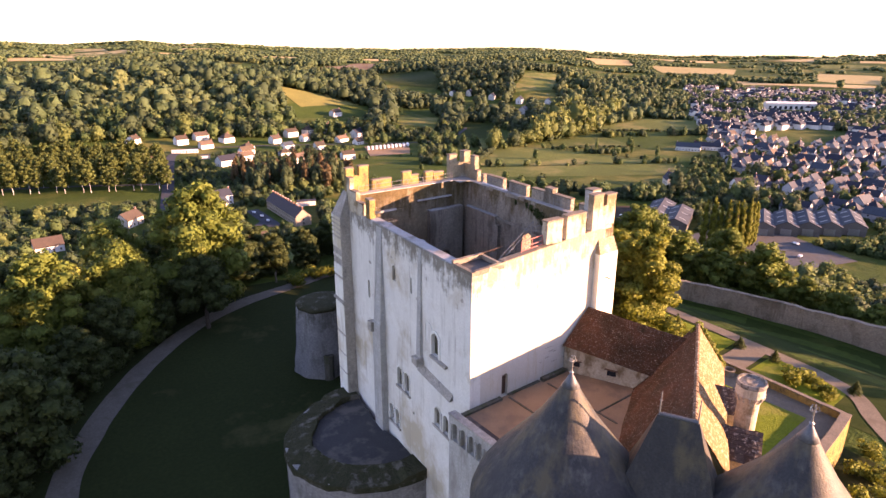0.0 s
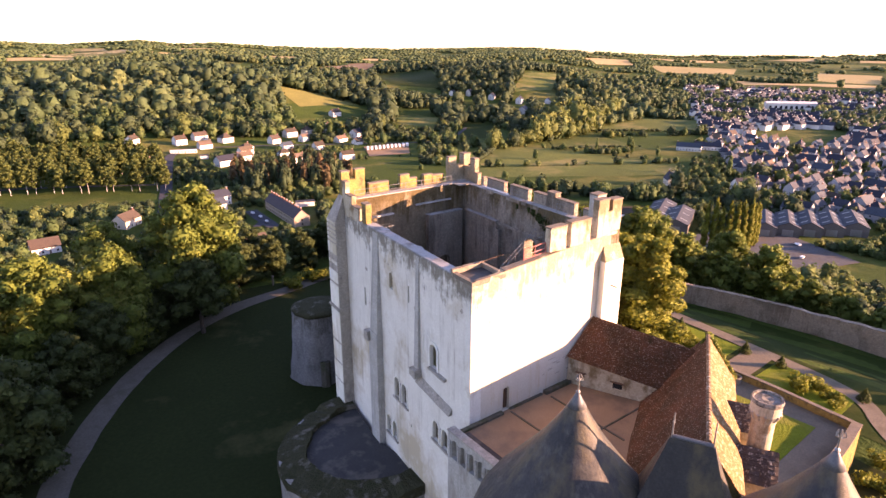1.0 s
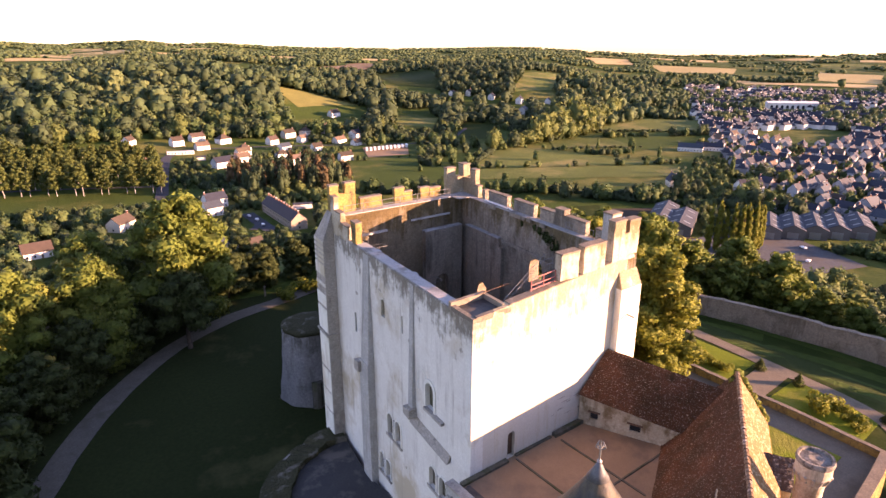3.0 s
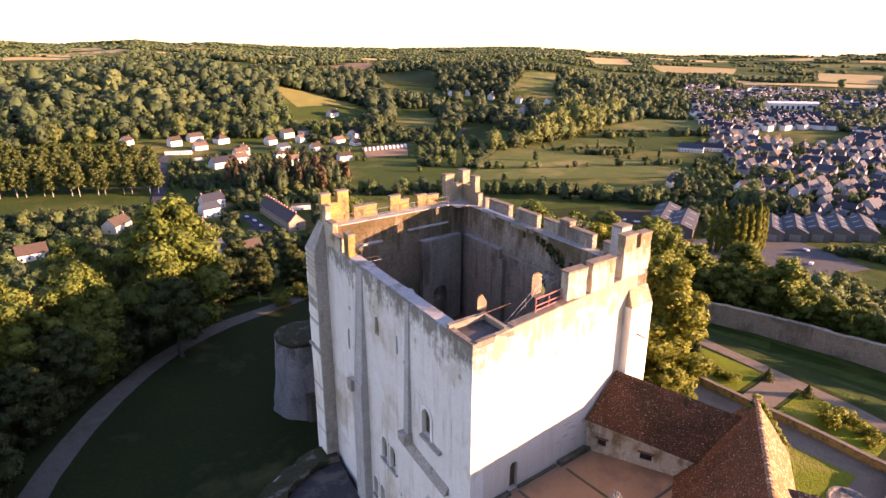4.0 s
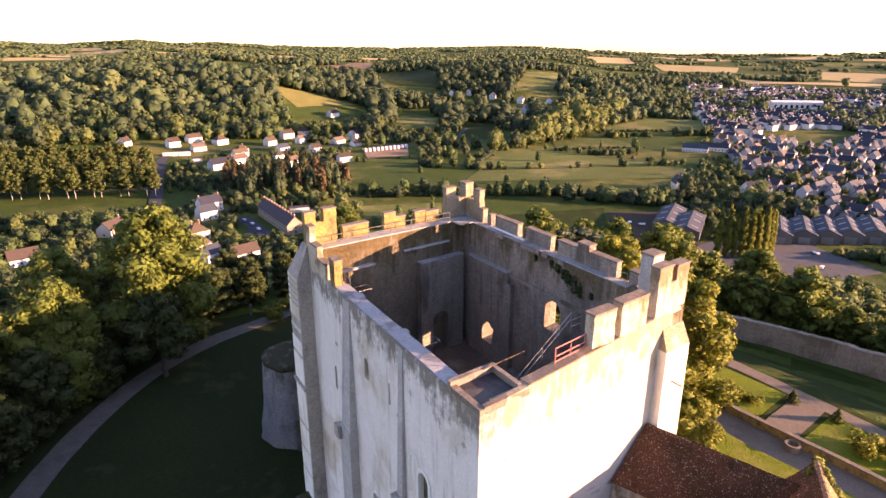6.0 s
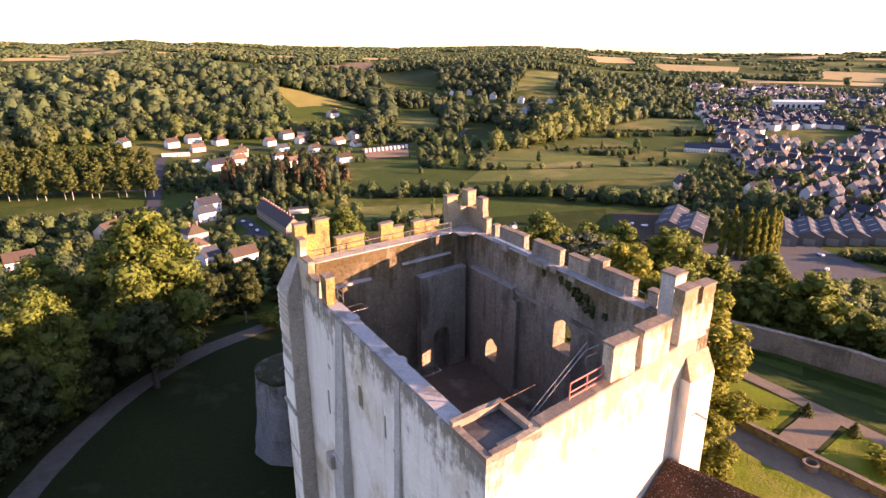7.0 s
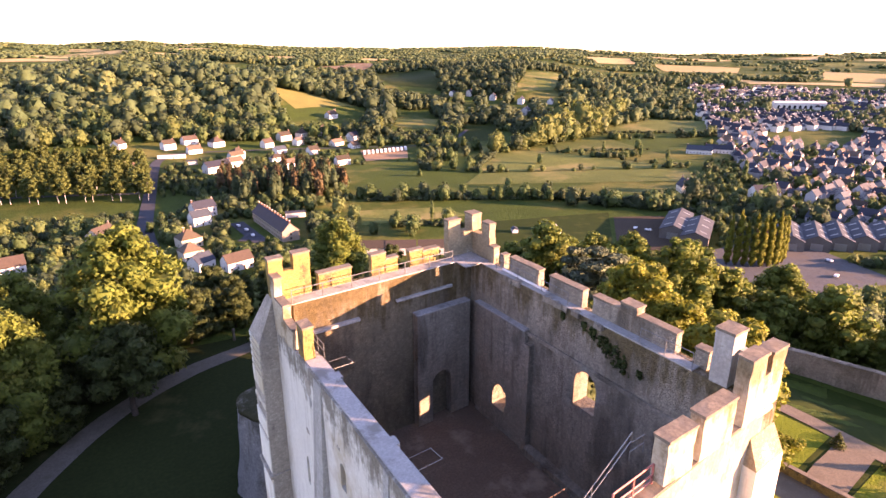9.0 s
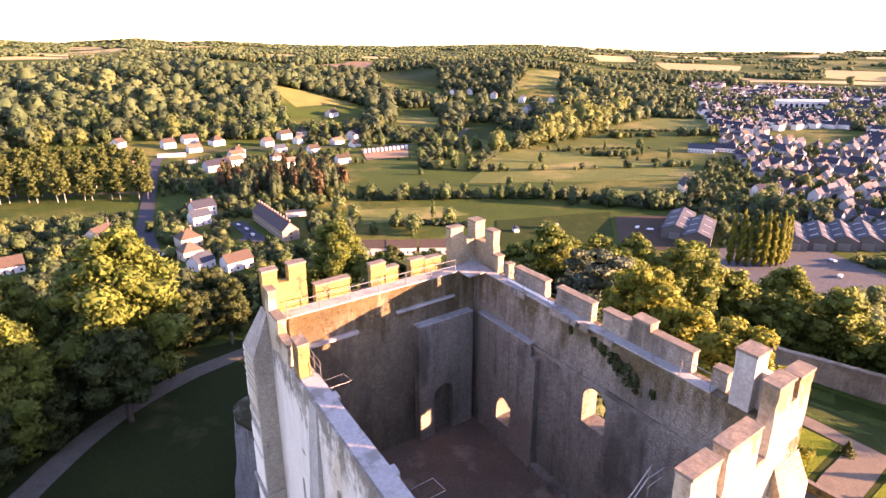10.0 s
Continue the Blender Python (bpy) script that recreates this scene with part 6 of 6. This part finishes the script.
for k in range(22):
    az = (3, 9, 16, 22, 31, 50, 53, 56, 59, 62, 65, 68, 71, 74)[k % 14] + rng.uniform(-1, 1)
    r = rng.uniform(2500, 4300) if az < 45 else rng.uniform(2300, 4500)
    w, dr, lean = rng.uniform(1.0, 3.4), rng.uniform(70, 260), rng.uniform(-2.5, 2.5)
    patch("wheat_field" if k % 3 else "pasture", (polar(az - w, r), polar(az + w, r + rng.uniform(-150, 150)), polar(az + w * 0.6 + lean, r + dr), polar(az - w * 0.9 + lean, r + dr * 1.2)), STRAW if k % 3 else PASTURE, "distant ripe field between woods" if k % 3 else "distant green field between woods", 0.8)
ROADS = ([(40, 300), (48, 345), (55, 395), (73, 471), (93, 554), (112, 625), (128, 650)], [(-60, 560), (-16, 546), (27, 526), (75, 500)], [(128, 660), (180, 655), (260, 630), (330, 600), (420, 570), (520, 640)],
         [(95, 330), (105, 345), (108, 372)])
for i, pts in enumerate(ROADS):
    strip("road", pts, 9.5 if i == 0 else 5.0, ASPHALT, "grey asphalt road through the valley", 0.35, "road")
strip("parking", [(104, 322), (106, 372)], 9, ASPHALT, "asphalt parking strip beside the row of houses", 0.38, "parking")
# lorry park
patch("lorry_park", ((288, 518), (334, 510), (375, 574), (316, 580)), TERRACE, "pale gravel lorry park", 0.4, "yard")


def vehicle(name, label, category, L, W, H, cab, mat, group):
    ob = thing(name, (0, 0, 0), label, category, group)
    bm = boxed(-L / 2, L / 2 - cab, -W / 2, W / 2, 0.55, H)
    bmesh.ops.bevel(bm, geom=bm.edges[:], offset=0.08, segments=1, affect="EDGES")
    part("body", bm, mat, ob)
    bm = bmesh.new()
    prism(bm, [(L / 2 - cab, -W / 2, 0.5), (L / 2, -W / 2, 0.5), (L / 2, W / 2, 0.5), (L / 2 - cab, W / 2, 0.5)],
          [(L / 2 - cab, -W / 2 + 0.1, H * 0.8), (L / 2 - 0.4, -W / 2 + 0.1, H * 0.8), (L / 2 - 0.4, W / 2 - 0.1, H * 0.8), (L / 2 - cab, W / 2 - 0.1, H * 0.8)])
    part("cab", bm, mat, ob)
    part("windscreen", boxed(L / 2 - 0.3, L / 2 - 0.12, -W / 2 + 0.2, W / 2 - 0.2, H * 0.48, H * 0.72), DARK_GLASS, ob)
    for x in (-L / 2 + 0.8, L / 2 - 0.8):
        for y in (-W / 2, W / 2):
            bm = bmesh.new()
            rod(bm, (x, y - 0.12, 0.42), (x, y + 0.12, 0.42), 0.42, 12)
            part("wheel", bm, ASPHALT, ob)
    return ob


LORRY = vehicle("lorry", "white box lorry parked in a row", "lorry", 11, 2.5, 3.8, 2.2, WHITE_PAINT, "parked lorries")
for i in range(11):
    x, y = 308 + 5.2 * i, 556 - 0.2 * i
    m = pose(x, y, ground_z(x, y) + 0.4, 0, 0, 62)
    if i:
        copy_thing(LORRY, m)
    else:
        LORRY.matrix_basis = m
CAR = vehicle("car", "light-coloured car parked beside the road", "car", 4.3, 1.8, 1.5, 2.6, WHITE_PAINT, "parked cars")
for i, (x, y, a) in enumerate(((303.7, 204.5, 20), (306, 197, 110), (267, 239, 50), (334, 104, 60), (312, 92, 10), (104, 336, 80), (105, 350, 85), (104, 362, 88), (66, 378, 20), (49, 336, 80), (52, 330, 70))):
    m = pose(x, y, ground_z(x, y) + 0.42, 0, 0, a)
    if i:
        copy_thing(CAR, m)
    else:
        CAR.matrix_basis = m

# ---- the town ----
TOWN = []
for i, (L, W, H, hip, roof, lab) in enumerate(((11, 8, 5.2, False, ROOF_SLATE, "white town house with a blue slate roof"), (9, 8, 6, False, ROOF_SLATE, "narrow town house with a slate roof"), (14, 8, 4, False, ROOF_TILE, "long low town house with a brown tiled roof"),
                                               (10, 9, 5.5, True, ROOF_SLATE, "town house with a hipped slate roof"), (12, 7.5, 4.2, False, TAN_TILE, "cream bungalow with a tan tiled roof"), (16, 9, 5.8, False, ROOF_SLATE, "larger town house with a slate roof"))):
    ob = thing("town_house", (0, 0, 0), lab, "house", "town houses")
    house_parts(ob, L, W, H, W * 0.52, TOWN_WALL, roof, hip, 1, max(1, int(H / 2.8)), True, True)
    TOWN.append(ob)
rng = np.random.default_rng(99)
placed, first, FAR_TOWN = [], set(), []
for k in range(6000):
    az, r = rng.uniform(54.5, 76), 330 * (1750 / 330) ** rng.random()
    x, y = polar(az, r)
    edge = float(np.interp(r, (330, 440, 560, 735, 1100, 1750), (70, 67, 65, 61.5, 60, 58.5)))
    if az < edge or r < 455:
        continue
    gap = 12.5 if r < 700 else 14
    if noise.noise((x * 0.008, y * 0.008, 5.0)) < -0.2 and r > 480:
        continue
    if any((x - a) ** 2 + (y - b) ** 2 < gap * gap for a, b in placed) or any((x - a) ** 2 + (y - b) ** 2 < (c + 4) ** 2 for a, b, c in KEEP_OFF):
        continue
    placed.append((x, y))
    if len(placed) > 1100:
        break
    if r > 900:
        FAR_TOWN.append((x, y, rng.uniform(11, 20), rng.uniform(8, 11), rng.uniform(4.5, 7.5), 40 * noise.noise((x * 0.003, y * 0.003, 1.0)) + 6 + (90 if rng.random() < 0.4 else 0)))
        continue
    street = 40 * noise.noise((x * 0.003, y * 0.003, 1.0)) + 6 + (90 if rng.random() < 0.4 else 0)
    kind_i = (0, 1, 3, 5, 0, 1, 3, 5, 2, 4)[int(rng.integers(10))]
    m = pose(x, y, ground_z(x, y), 0, 0, street)
    if kind_i in first:
        ob = copy_thing(TOWN[kind_i], m)
    else:
        first.add(kind_i)
        ob = TOWN[kind_i]
        ob.matrix_basis = m
    s = 0.68 + 0.36 * rng.random()
    ob.scale = (s, s, s)
KEEP_OFF += [(x, y, 4.6) for x, y in placed]
walls, roofs = bmesh.new(), bmesh.new()
for x, y, L, W, H, turn in FAR_TOWN:
    m = pose(x, y, ground_z(x, y), 0, 0, turn)
    g = [(-L / 2, -W / 2), (L / 2, -W / 2), (L / 2, W / 2), (-L / 2, W / 2)]
    prism(walls, [m @ Vector((a, b, -1)) for a, b in g], [m @ Vector((a, b, H)) for a, b in g])
    o, k = 0.3, W * 0.46
    prism(roofs, [m @ Vector((-L / 2 - o, -W / 2 - o, H)), m @ Vector((-L / 2 - o, W / 2 + o, H)), m @ Vector((-L / 2 - o, 0, H + k))],
          [m @ Vector((L / 2 + o, -W / 2 - o, H)), m @ Vector((L / 2 + o, W / 2 + o, H)), m @ Vector((L / 2 + o, 0, H + k))])
    c = m @ Vector((L / 2 - 0.7, 0, H + k + 0.4))
    box(walls, c.x - 0.4, c.x + 0.4, c.y - 0.4, c.y + 0.4, c.z - 1.5, c.z + 0.7)
far_town = thing("far_town", (0, 0, 0), "far crowded town of white houses with slate roofs", "town", kind="stuff")
part("walls", walls, RENDER_WHITE, far_town)
part("roofs", roofs, ROOF_SLATE, far_town)
arcade = thing("long_white_hall", (1228, 508, ground_z(1228, 508)), "long white hall with a row of dark arches", "hall", "", -46)
house_parts(arcade, 92, 16, 11, 3, RENDER_WHITE, RENDER_WHITE, False, 0, 1, False)
for k in range(9):
    bm = bmesh.new()
    o = arch_outline(5, 0.2, 6.5)
    prism(bm, [(-38 + 9.5 * k + a, -8.15, z) for a, z in o], [(-38 + 9.5 * k + a, -7.9, z) for a, z in o])
    part("arch", bm, DARK_GLASS, arcade)
KEEP_OFF.append((1228, 508, 50))
house(424, 246, 12, 7.5, 4.6, 50, CREAM, ROOF_SLATE, False, 2, 5.0, label="old cream manor with a steep roof in the meadows")

# rows of planted trees
for i, (x, y) in enumerate(((286, 135), (288.5, 131.5), (291, 128.5), (293.5, 125.5), (296.5, 122.8), (300, 120.4), (304, 119), (308, 118.5), (312, 118.6), (292, 133), (298, 127), (304, 124))):
    plant(POPLAR, x, y, 1.0 + 0.08 * math.sin(i * 2.3), 60 * i, group="row of poplars")
    KEEP_OFF.append((x, y, 8))
for i in range(17):
    for j in range(6):
        t = i / 16
        x = -60 + 135 * t + 3.0 * j + 2 * math.sin(i * 3 + j)
        y = 545 - 70 * t + 24 * j + 2 * math.cos(i + j * 2)
        plant(PLANE, x, y, 0.98 + 0.16 * math.sin(i * 5.1 + j * 2.2), 75 * i + 40 * j, group="plantation trees")
        KEEP_OFF.append((x, y, 10))
for k in range(6):
    KEEP_OFF += [(-50 + 26 * k, 500 - 10 * k, 18), (-40 + 26 * k, 520 - 12 * k, 16)]

KEEP_OFF += [(345, 822, 26), (385, 828, 30), (430, 842, 34), (468, 858, 26), (400, 800, 22), (440, 808, 24)]

KEEP_OFF += [(x * k, y * k, 24) for x, y in ((764, 932), (778, 878), (798, 820), (736, 952), (845, 790)) for k in (0.975, 0.945)]

# ---- woods ----


def woods(name, places, protos, mat, label):
    """Far trees as one mesh: each a cloud of leaf sprays."""
    V, F, N, base = [], [], [], 0
    for x, y, z, s, h, k, turn in places:
        pv, pf, pn = protos[k]
        c, sn = math.cos(turn), math.sin(turn)
        V.append(np.stack([(pv[:, 0] * c - pv[:, 1] * sn) * s + x, (pv[:, 0] * sn + pv[:, 1] * c) * s + y, pv[:, 2] * h + z], 1))
        N.append(np.stack([pn[:, 0] * c - pn[:, 1] * sn, pn[:, 0] * sn + pn[:, 1] * c, pn[:, 2]], 1))
        F.append(pf + base)
        base += len(pv)
    return tagged(new(name, quick_mesh(name, np.concatenate(V), np.concatenate(F), np.concatenate(N), mat)), label, "woodland", kind="stuff")


def tree_proto(seed, leaves, size, n=8, slim=1.0, level=2):
    """A far tree: a lobed crown with loose sprays of leaves over it."""
    rng = np.random.default_rng(seed)
    blobs = []
    for i in range(n):
        a, k = i * 2.4 + rng.random(), (i + 0.5) / n
        out = (0.30 * math.sin(math.pi * (0.15 + 0.75 * k)) ** 0.8) * (0.6 + 0.4 * rng.random()) * slim
        blobs.append((out * math.cos(a), out * math.sin(a), 0.16 + 0.66 * k, (0.17 + 0.09 * rng.random()) * slim ** 0.5, 0.14 + 0.06 * rng.random()))
    blobs.append((0, 0, 0.46, 0.30 * slim, 0.42))
    core = lobed_crown(blobs, seed, level)
    if not leaves:
        return core
    return joined(core, leaf_arrays(blobs, leaves, size, seed, 0.2, 0.42, 0.45, 0.42))


MID = [tree_proto(100 + i, 190, 0.072, 9) for i in range(5)] + [tree_proto(110, 240, 0.058, 9, 0.5), tree_proto(111, 240, 0.055, 10, 0.38)]
FAR = [tree_proto(120 + i, 50, 0.105, 6) for i in range(5)]
VFAR = [tree_proto(130 + i, 6, 0.2, 4) for i in range(5)]
EDGES = [[((b[0] - a[0]), (b[1] - a[1]), a[0], a[1]) for a, b in zip(q, q[1:] + q[:1])] for q in QUADS]
BOXES = [(min(c[0] for c in q), max(c[0] for c in q), min(c[1] for c in q), max(c[1] for c in q)) for q in QUADS]


def in_field(x, y):
    for e, (x0, x1, y0, y1) in zip(EDGES, BOXES):
        if x0 <= x <= x1 and y0 <= y <= y1:
            s = [dx * (y - py) - dy * (x - px) > 0 for dx, dy, px, py in e]
            if all(s) or not any(s):
                return True
    return False


ROAD_PTS = [(a[0] + (b[0] - a[0]) * k / 6, a[1] + (b[1] - a[1]) * k / 6) for pts in ROADS for a, b in zip(pts, pts[1:]) for k in range(7)]
GRID = {}
for x, y, c in KEEP_OFF + [(x, y, 9) for x, y in ROAD_PTS]:
    for gx in range(int((x - c) // 40), int((x + c) // 40) + 1):
        for gy in range(int((y - c) // 40), int((y + c) // 40) + 1):
            GRID.setdefault((gx, gy), []).append((x, y, c))


def free(x, y, extra=0.0):
    return not any((x - a) ** 2 + (y - b) ** 2 < (c + extra) ** 2 for a, b, c in GRID.get((int(x // 40), int(y // 40)), ())) and not in_field(x, y)


def sight_line_clear(x, y, r, tall):
    """Whether a tree here leaves fields, roads or houses beyond it open to the camera."""
    ux, uy = (x - VIEW_X) / r, (y - VIEW_Y) / r
    reach = tall * r / 125
    return all(free(x + ux * k * reach, y + uy * k * reach, -2) for k in ((0.35, 0.7) if r < 1900 else (0.4,)))


CROWDED = {}


def room_for(x, y, s):
    """Crowns stand side by side, not inside one another."""
    cell = 24.0
    gx, gy = int(x // cell), int(y // cell)
    for i in range(gx - 1, gx + 2):
        for j in range(gy - 1, gy + 2):
            for a, b, q in CROWDED.get((i, j), ()):
                if (x - a) ** 2 + (y - b) ** 2 < (0.225 * (s + q)) ** 2:
                    return False
    CROWDED.setdefault((gx, gy), []).append((x, y, s))
    return True


rng = np.random.default_rng(8)
mid, dark, far, vfar, rust, far_dark, lime = [], [], [], [], [], [], []
for k in range(70000):
    az, r = rng.uniform(-14, 88), 190 * (4750 / 190) ** (rng.random() ** 0.72)
    x, y = polar(az, r)
    fm = math.hypot(x - 35, y - 30)
    if fm < 172 or not free(x, y):
        continue
    cover = noise.noise((x * 0.0045, y * 0.0045, 3.0)) + 0.5 * noise.noise((x * 0.014, y * 0.014, 9.0))
    town = float(smooth_step(52, 60, az) * smooth_step(300, 420, r) * (1 - smooth_step(1500, 1800, r)))
    meadow = 36 < az < 60 and 300 < r < 820
    hill = az < 32 and 765 < r < 1500
    need = -0.22 + (0.06 if r < 800 else 0.2) * town + (0.6 if meadow else 0) - (0.6 if hill else 0) + (0.36 if 555 < r < 765 and az < 32 else 0.12 if r < 690 and az < 36 else 0)
    if r > 1900:
        need += 0.06 + (0.28 if az > 56 else 0)
    if cover < need:
        continue
    turn = rng.random() * 6.28
    if r < 860:
        s = (6 + 9 * rng.random() ** 1.7) * (0.62 if town > 0.5 else 1.9 if hill else 0.62 if 500 < r < 720 and az < 34 else 0.8 if r < 700 and az < 34 else 0.95)
    elif r < 2100:
        s = (12 + 15 * rng.random() ** 1.6) * (1.35 if hill else 1.1 if r < 1400 else 1.0) * (0.7 if town > 0.5 else 1.0)
    else:
        s = (19 + 11 * rng.random()) * (1 + 0.9 * float(smooth_step(2300, 4500, r)))
    tall = s * (0.8 + 0.42 * rng.random()) if r < 2100 else 11 + 6 * rng.random()
    if not sight_line_clear(x, y, r, tall) or not room_for(x, y, s if r < 2100 else s * 0.8):
        continue
    z = ground_z(x, y) - 0.6 - 0.04 * tall
    # some bearings take darker foliage, which puts hillside shade into the colour
    tone = rng.random()
    if r < 860:
        kind_i = int(rng.integers(5)) if rng.random() < 0.88 else 5 + int(rng.integers(2))
        (dark if tone < (0.7 if 29 < az < 48 and r > 740 else 0.38) else lime if tone > 0.86 else mid).append((x, y, z, s, tall, kind_i, turn))
    elif r < 2100:
        (far_dark if 27 < az < 48 and r < 1750 or tone < 0.3 else far).append((x, y, z, s, tall, int(rng.integers(5)), turn))
    else:
        vfar.append((x, y, z, s, tall, int(rng.integers(5)), turn))
# hedges along the pastures and a belt along the river
for q in QUADS[3:4]:
    for a, b in zip(q, q[1:] + q[:1]):
        n = int(math.hypot(b[0] - a[0], b[1] - a[1]) / 7)
        for i in range(n):
            if rng.random() < 0.62:
                x, y = a[0] + (b[0] - a[0]) * i / n + rng.normal() * 2, a[1] + (b[1] - a[1]) * i / n + rng.normal() * 2
                s = 5 + 6 * rng.random() ** 2
                (dark if rng.random() < 0.5 else mid).append((x, y, ground_z(x, y) - 0.4, s, s * 0.9, int(rng.integers(5)), rng.random() * 6))
BELTS = [
    ([(424, 476), (514, 494)], 3.5, 16, 3, 1.1),
    ([(510, 494), (567, 498), (640, 522)], 2.8, 28, 4, 1.15),
    ([(640, 522), (715, 560), (799, 597)], 3.2, 24, 4, 1.2),
    ([(334, 268), (352, 232), (385, 192), (402, 140)], 4, 14, 4, 1.0),
    ([(340, 412), (420, 470)], 8, 7, 2, 0.9),
    ([(205, 373), (259, 338), (329, 288)], 6, 10, 2.5, 1.1),
    ([(326, 285), (367, 255), (399, 247)], 6, 9, 2, 1.1),
    ([(378, 247), (408, 197), (414, 139)], 5, 13, 5, 1.2),
    ([(692, 422), (768, 395)], 8, 13, 4, 1.0),
]
BELTS += [
    ([(184, 301), (205, 293), (222, 273)], 6, 9, 2, 1.1),
    ([(312, 442), (362, 509), (456, 596)], 6, 12, 3, 1.1),
    ([(500, 190), (486, 208)], 4, 20, 4, 1.1),
    ([(501, 315), (522, 316)], 8, 15, 3, 1.2),
    ([(490, 440), (585, 392)], 14, 5, 1, 0.8),
    ([(640, 515), (760, 420)], 10, 5, 1.5, 0.8),
]
EDGE_TREES = ((508, 240, 9, 21), (535, 334, 9, 15), (535, 366, 9, 16), (708, 410, 12, 15), (521, 404, 7, 17), (573, 397, 11, 14), (421, 403, 8, 12), (338, 415, 9, 12), (440, 561, 7, 30), (84, 636, 7, 16), (170, 329, 12, 13), (183, 278, 16, 16), (188, 286, 13, 13), (212, 298, 6, 17), (166, 296, 9, 9), (186, 305, 9, 8), (172, 355, 13, 13), (205, 382, 11, 11))
GARDEN_TREES = ((280, 350, 9, 9), (292, 330, 8, 8), (322, 342, 9, 10),
           (108, 310, 6, 6), (137, 292, 8, 7), (44, 390, 9, 9), (31, 408, 10, 10), (18, 420, 11, 10), (-5, 442, 9, 9), (-17, 436, 10, 10), (56, 384, 7, 8))
for x, y, s, h in EDGE_TREES + GARDEN_TREES:
    mid.append((x, y, ground_z(x, y) - 0.4, s, h, 5 if h > 14 else 1, 1.0))
for k in range(46):
    x, y = 290 + 150 * rng.random(), 425 + 190 * rng.random()
    if free(x, y, 2) and sight_line_clear(x, y, math.hypot(x - VIEW_X, y - VIEW_Y), 11):
        s = 6 + 8 * rng.random()
        (dark if k % 3 == 0 else mid).append((x, y, ground_z(x, y) - 0.4, s, s * (0.9 + 0.4 * rng.random()), int(rng.integers(5)), rng.random() * 6))
for line, every, size, wide, tall in BELTS:
    for a, b in zip(line, line[1:]):
        n = int(math.hypot(b[0] - a[0], b[1] - a[1]) / every * 2.0)
        for i in range(n):
            t = (i + rng.random()) / n
            x, y = a[0] + (b[0] - a[0]) * t, a[1] + (b[1] - a[1]) * t
            w = rng.normal() * 0.5
            low = 2.2 + 2.6 * rng.random()
            dark.append((x + w, y + w, ground_z(x, y) - 0.4, low * 2.1, low, int(rng.integers(5)), rng.random() * 6))
            if rng.random() < 0.6:
                x, y = x + rng.normal() * wide * 1.3, y + rng.normal() * wide * 1.3
                s = size * (0.42 + 0.95 * rng.random() ** 1.6)
                (lime if size >= 16 and rng.random() < 0.8 else dark if rng.random() < 0.5 else mid).append((x, y, ground_z(x, y) - 0.4, s, s * tall * (0.8 + 0.4 * rng.random()), int(rng.integers(6)), rng.random() * 6))
for i in range(70):
    x, y = 125 + 85 * rng.random(), 392 + 85 * rng.random()
    (rust if rng.random() < 0.34 else dark).append((x, y, ground_z(x, y) - 0.5, 15, 22 + 6 * rng.random(), 5 + int(rng.integers(2)), rng.random() * 6))
woods("valley_trees", mid, MID, WOOD_GREEN, "green broadleaf trees and hedges in the valley")
woods("valley_light_trees", lime, MID, WOOD_LIGHT, "light yellow-green trees among the valley woods")
woods("valley_dark_trees", dark, MID, WOOD_DARK, "dark broadleaf trees and conifers in the valley")
woods("valley_conifers", rust, MID, WOOD_RUST, "rusty brown conifers behind the row houses")
woods("hill_dark_woods", far_dark, FAR, WOOD_DARK, "dense hillside woodland, partly darkened for shade")
woods("hill_woods", far, FAR, WOOD_FAR, "dense woodland on the hillsides")
woods("distant_woods", vfar, VFAR, WOOD_FAR, "distant woods up to the skyline")
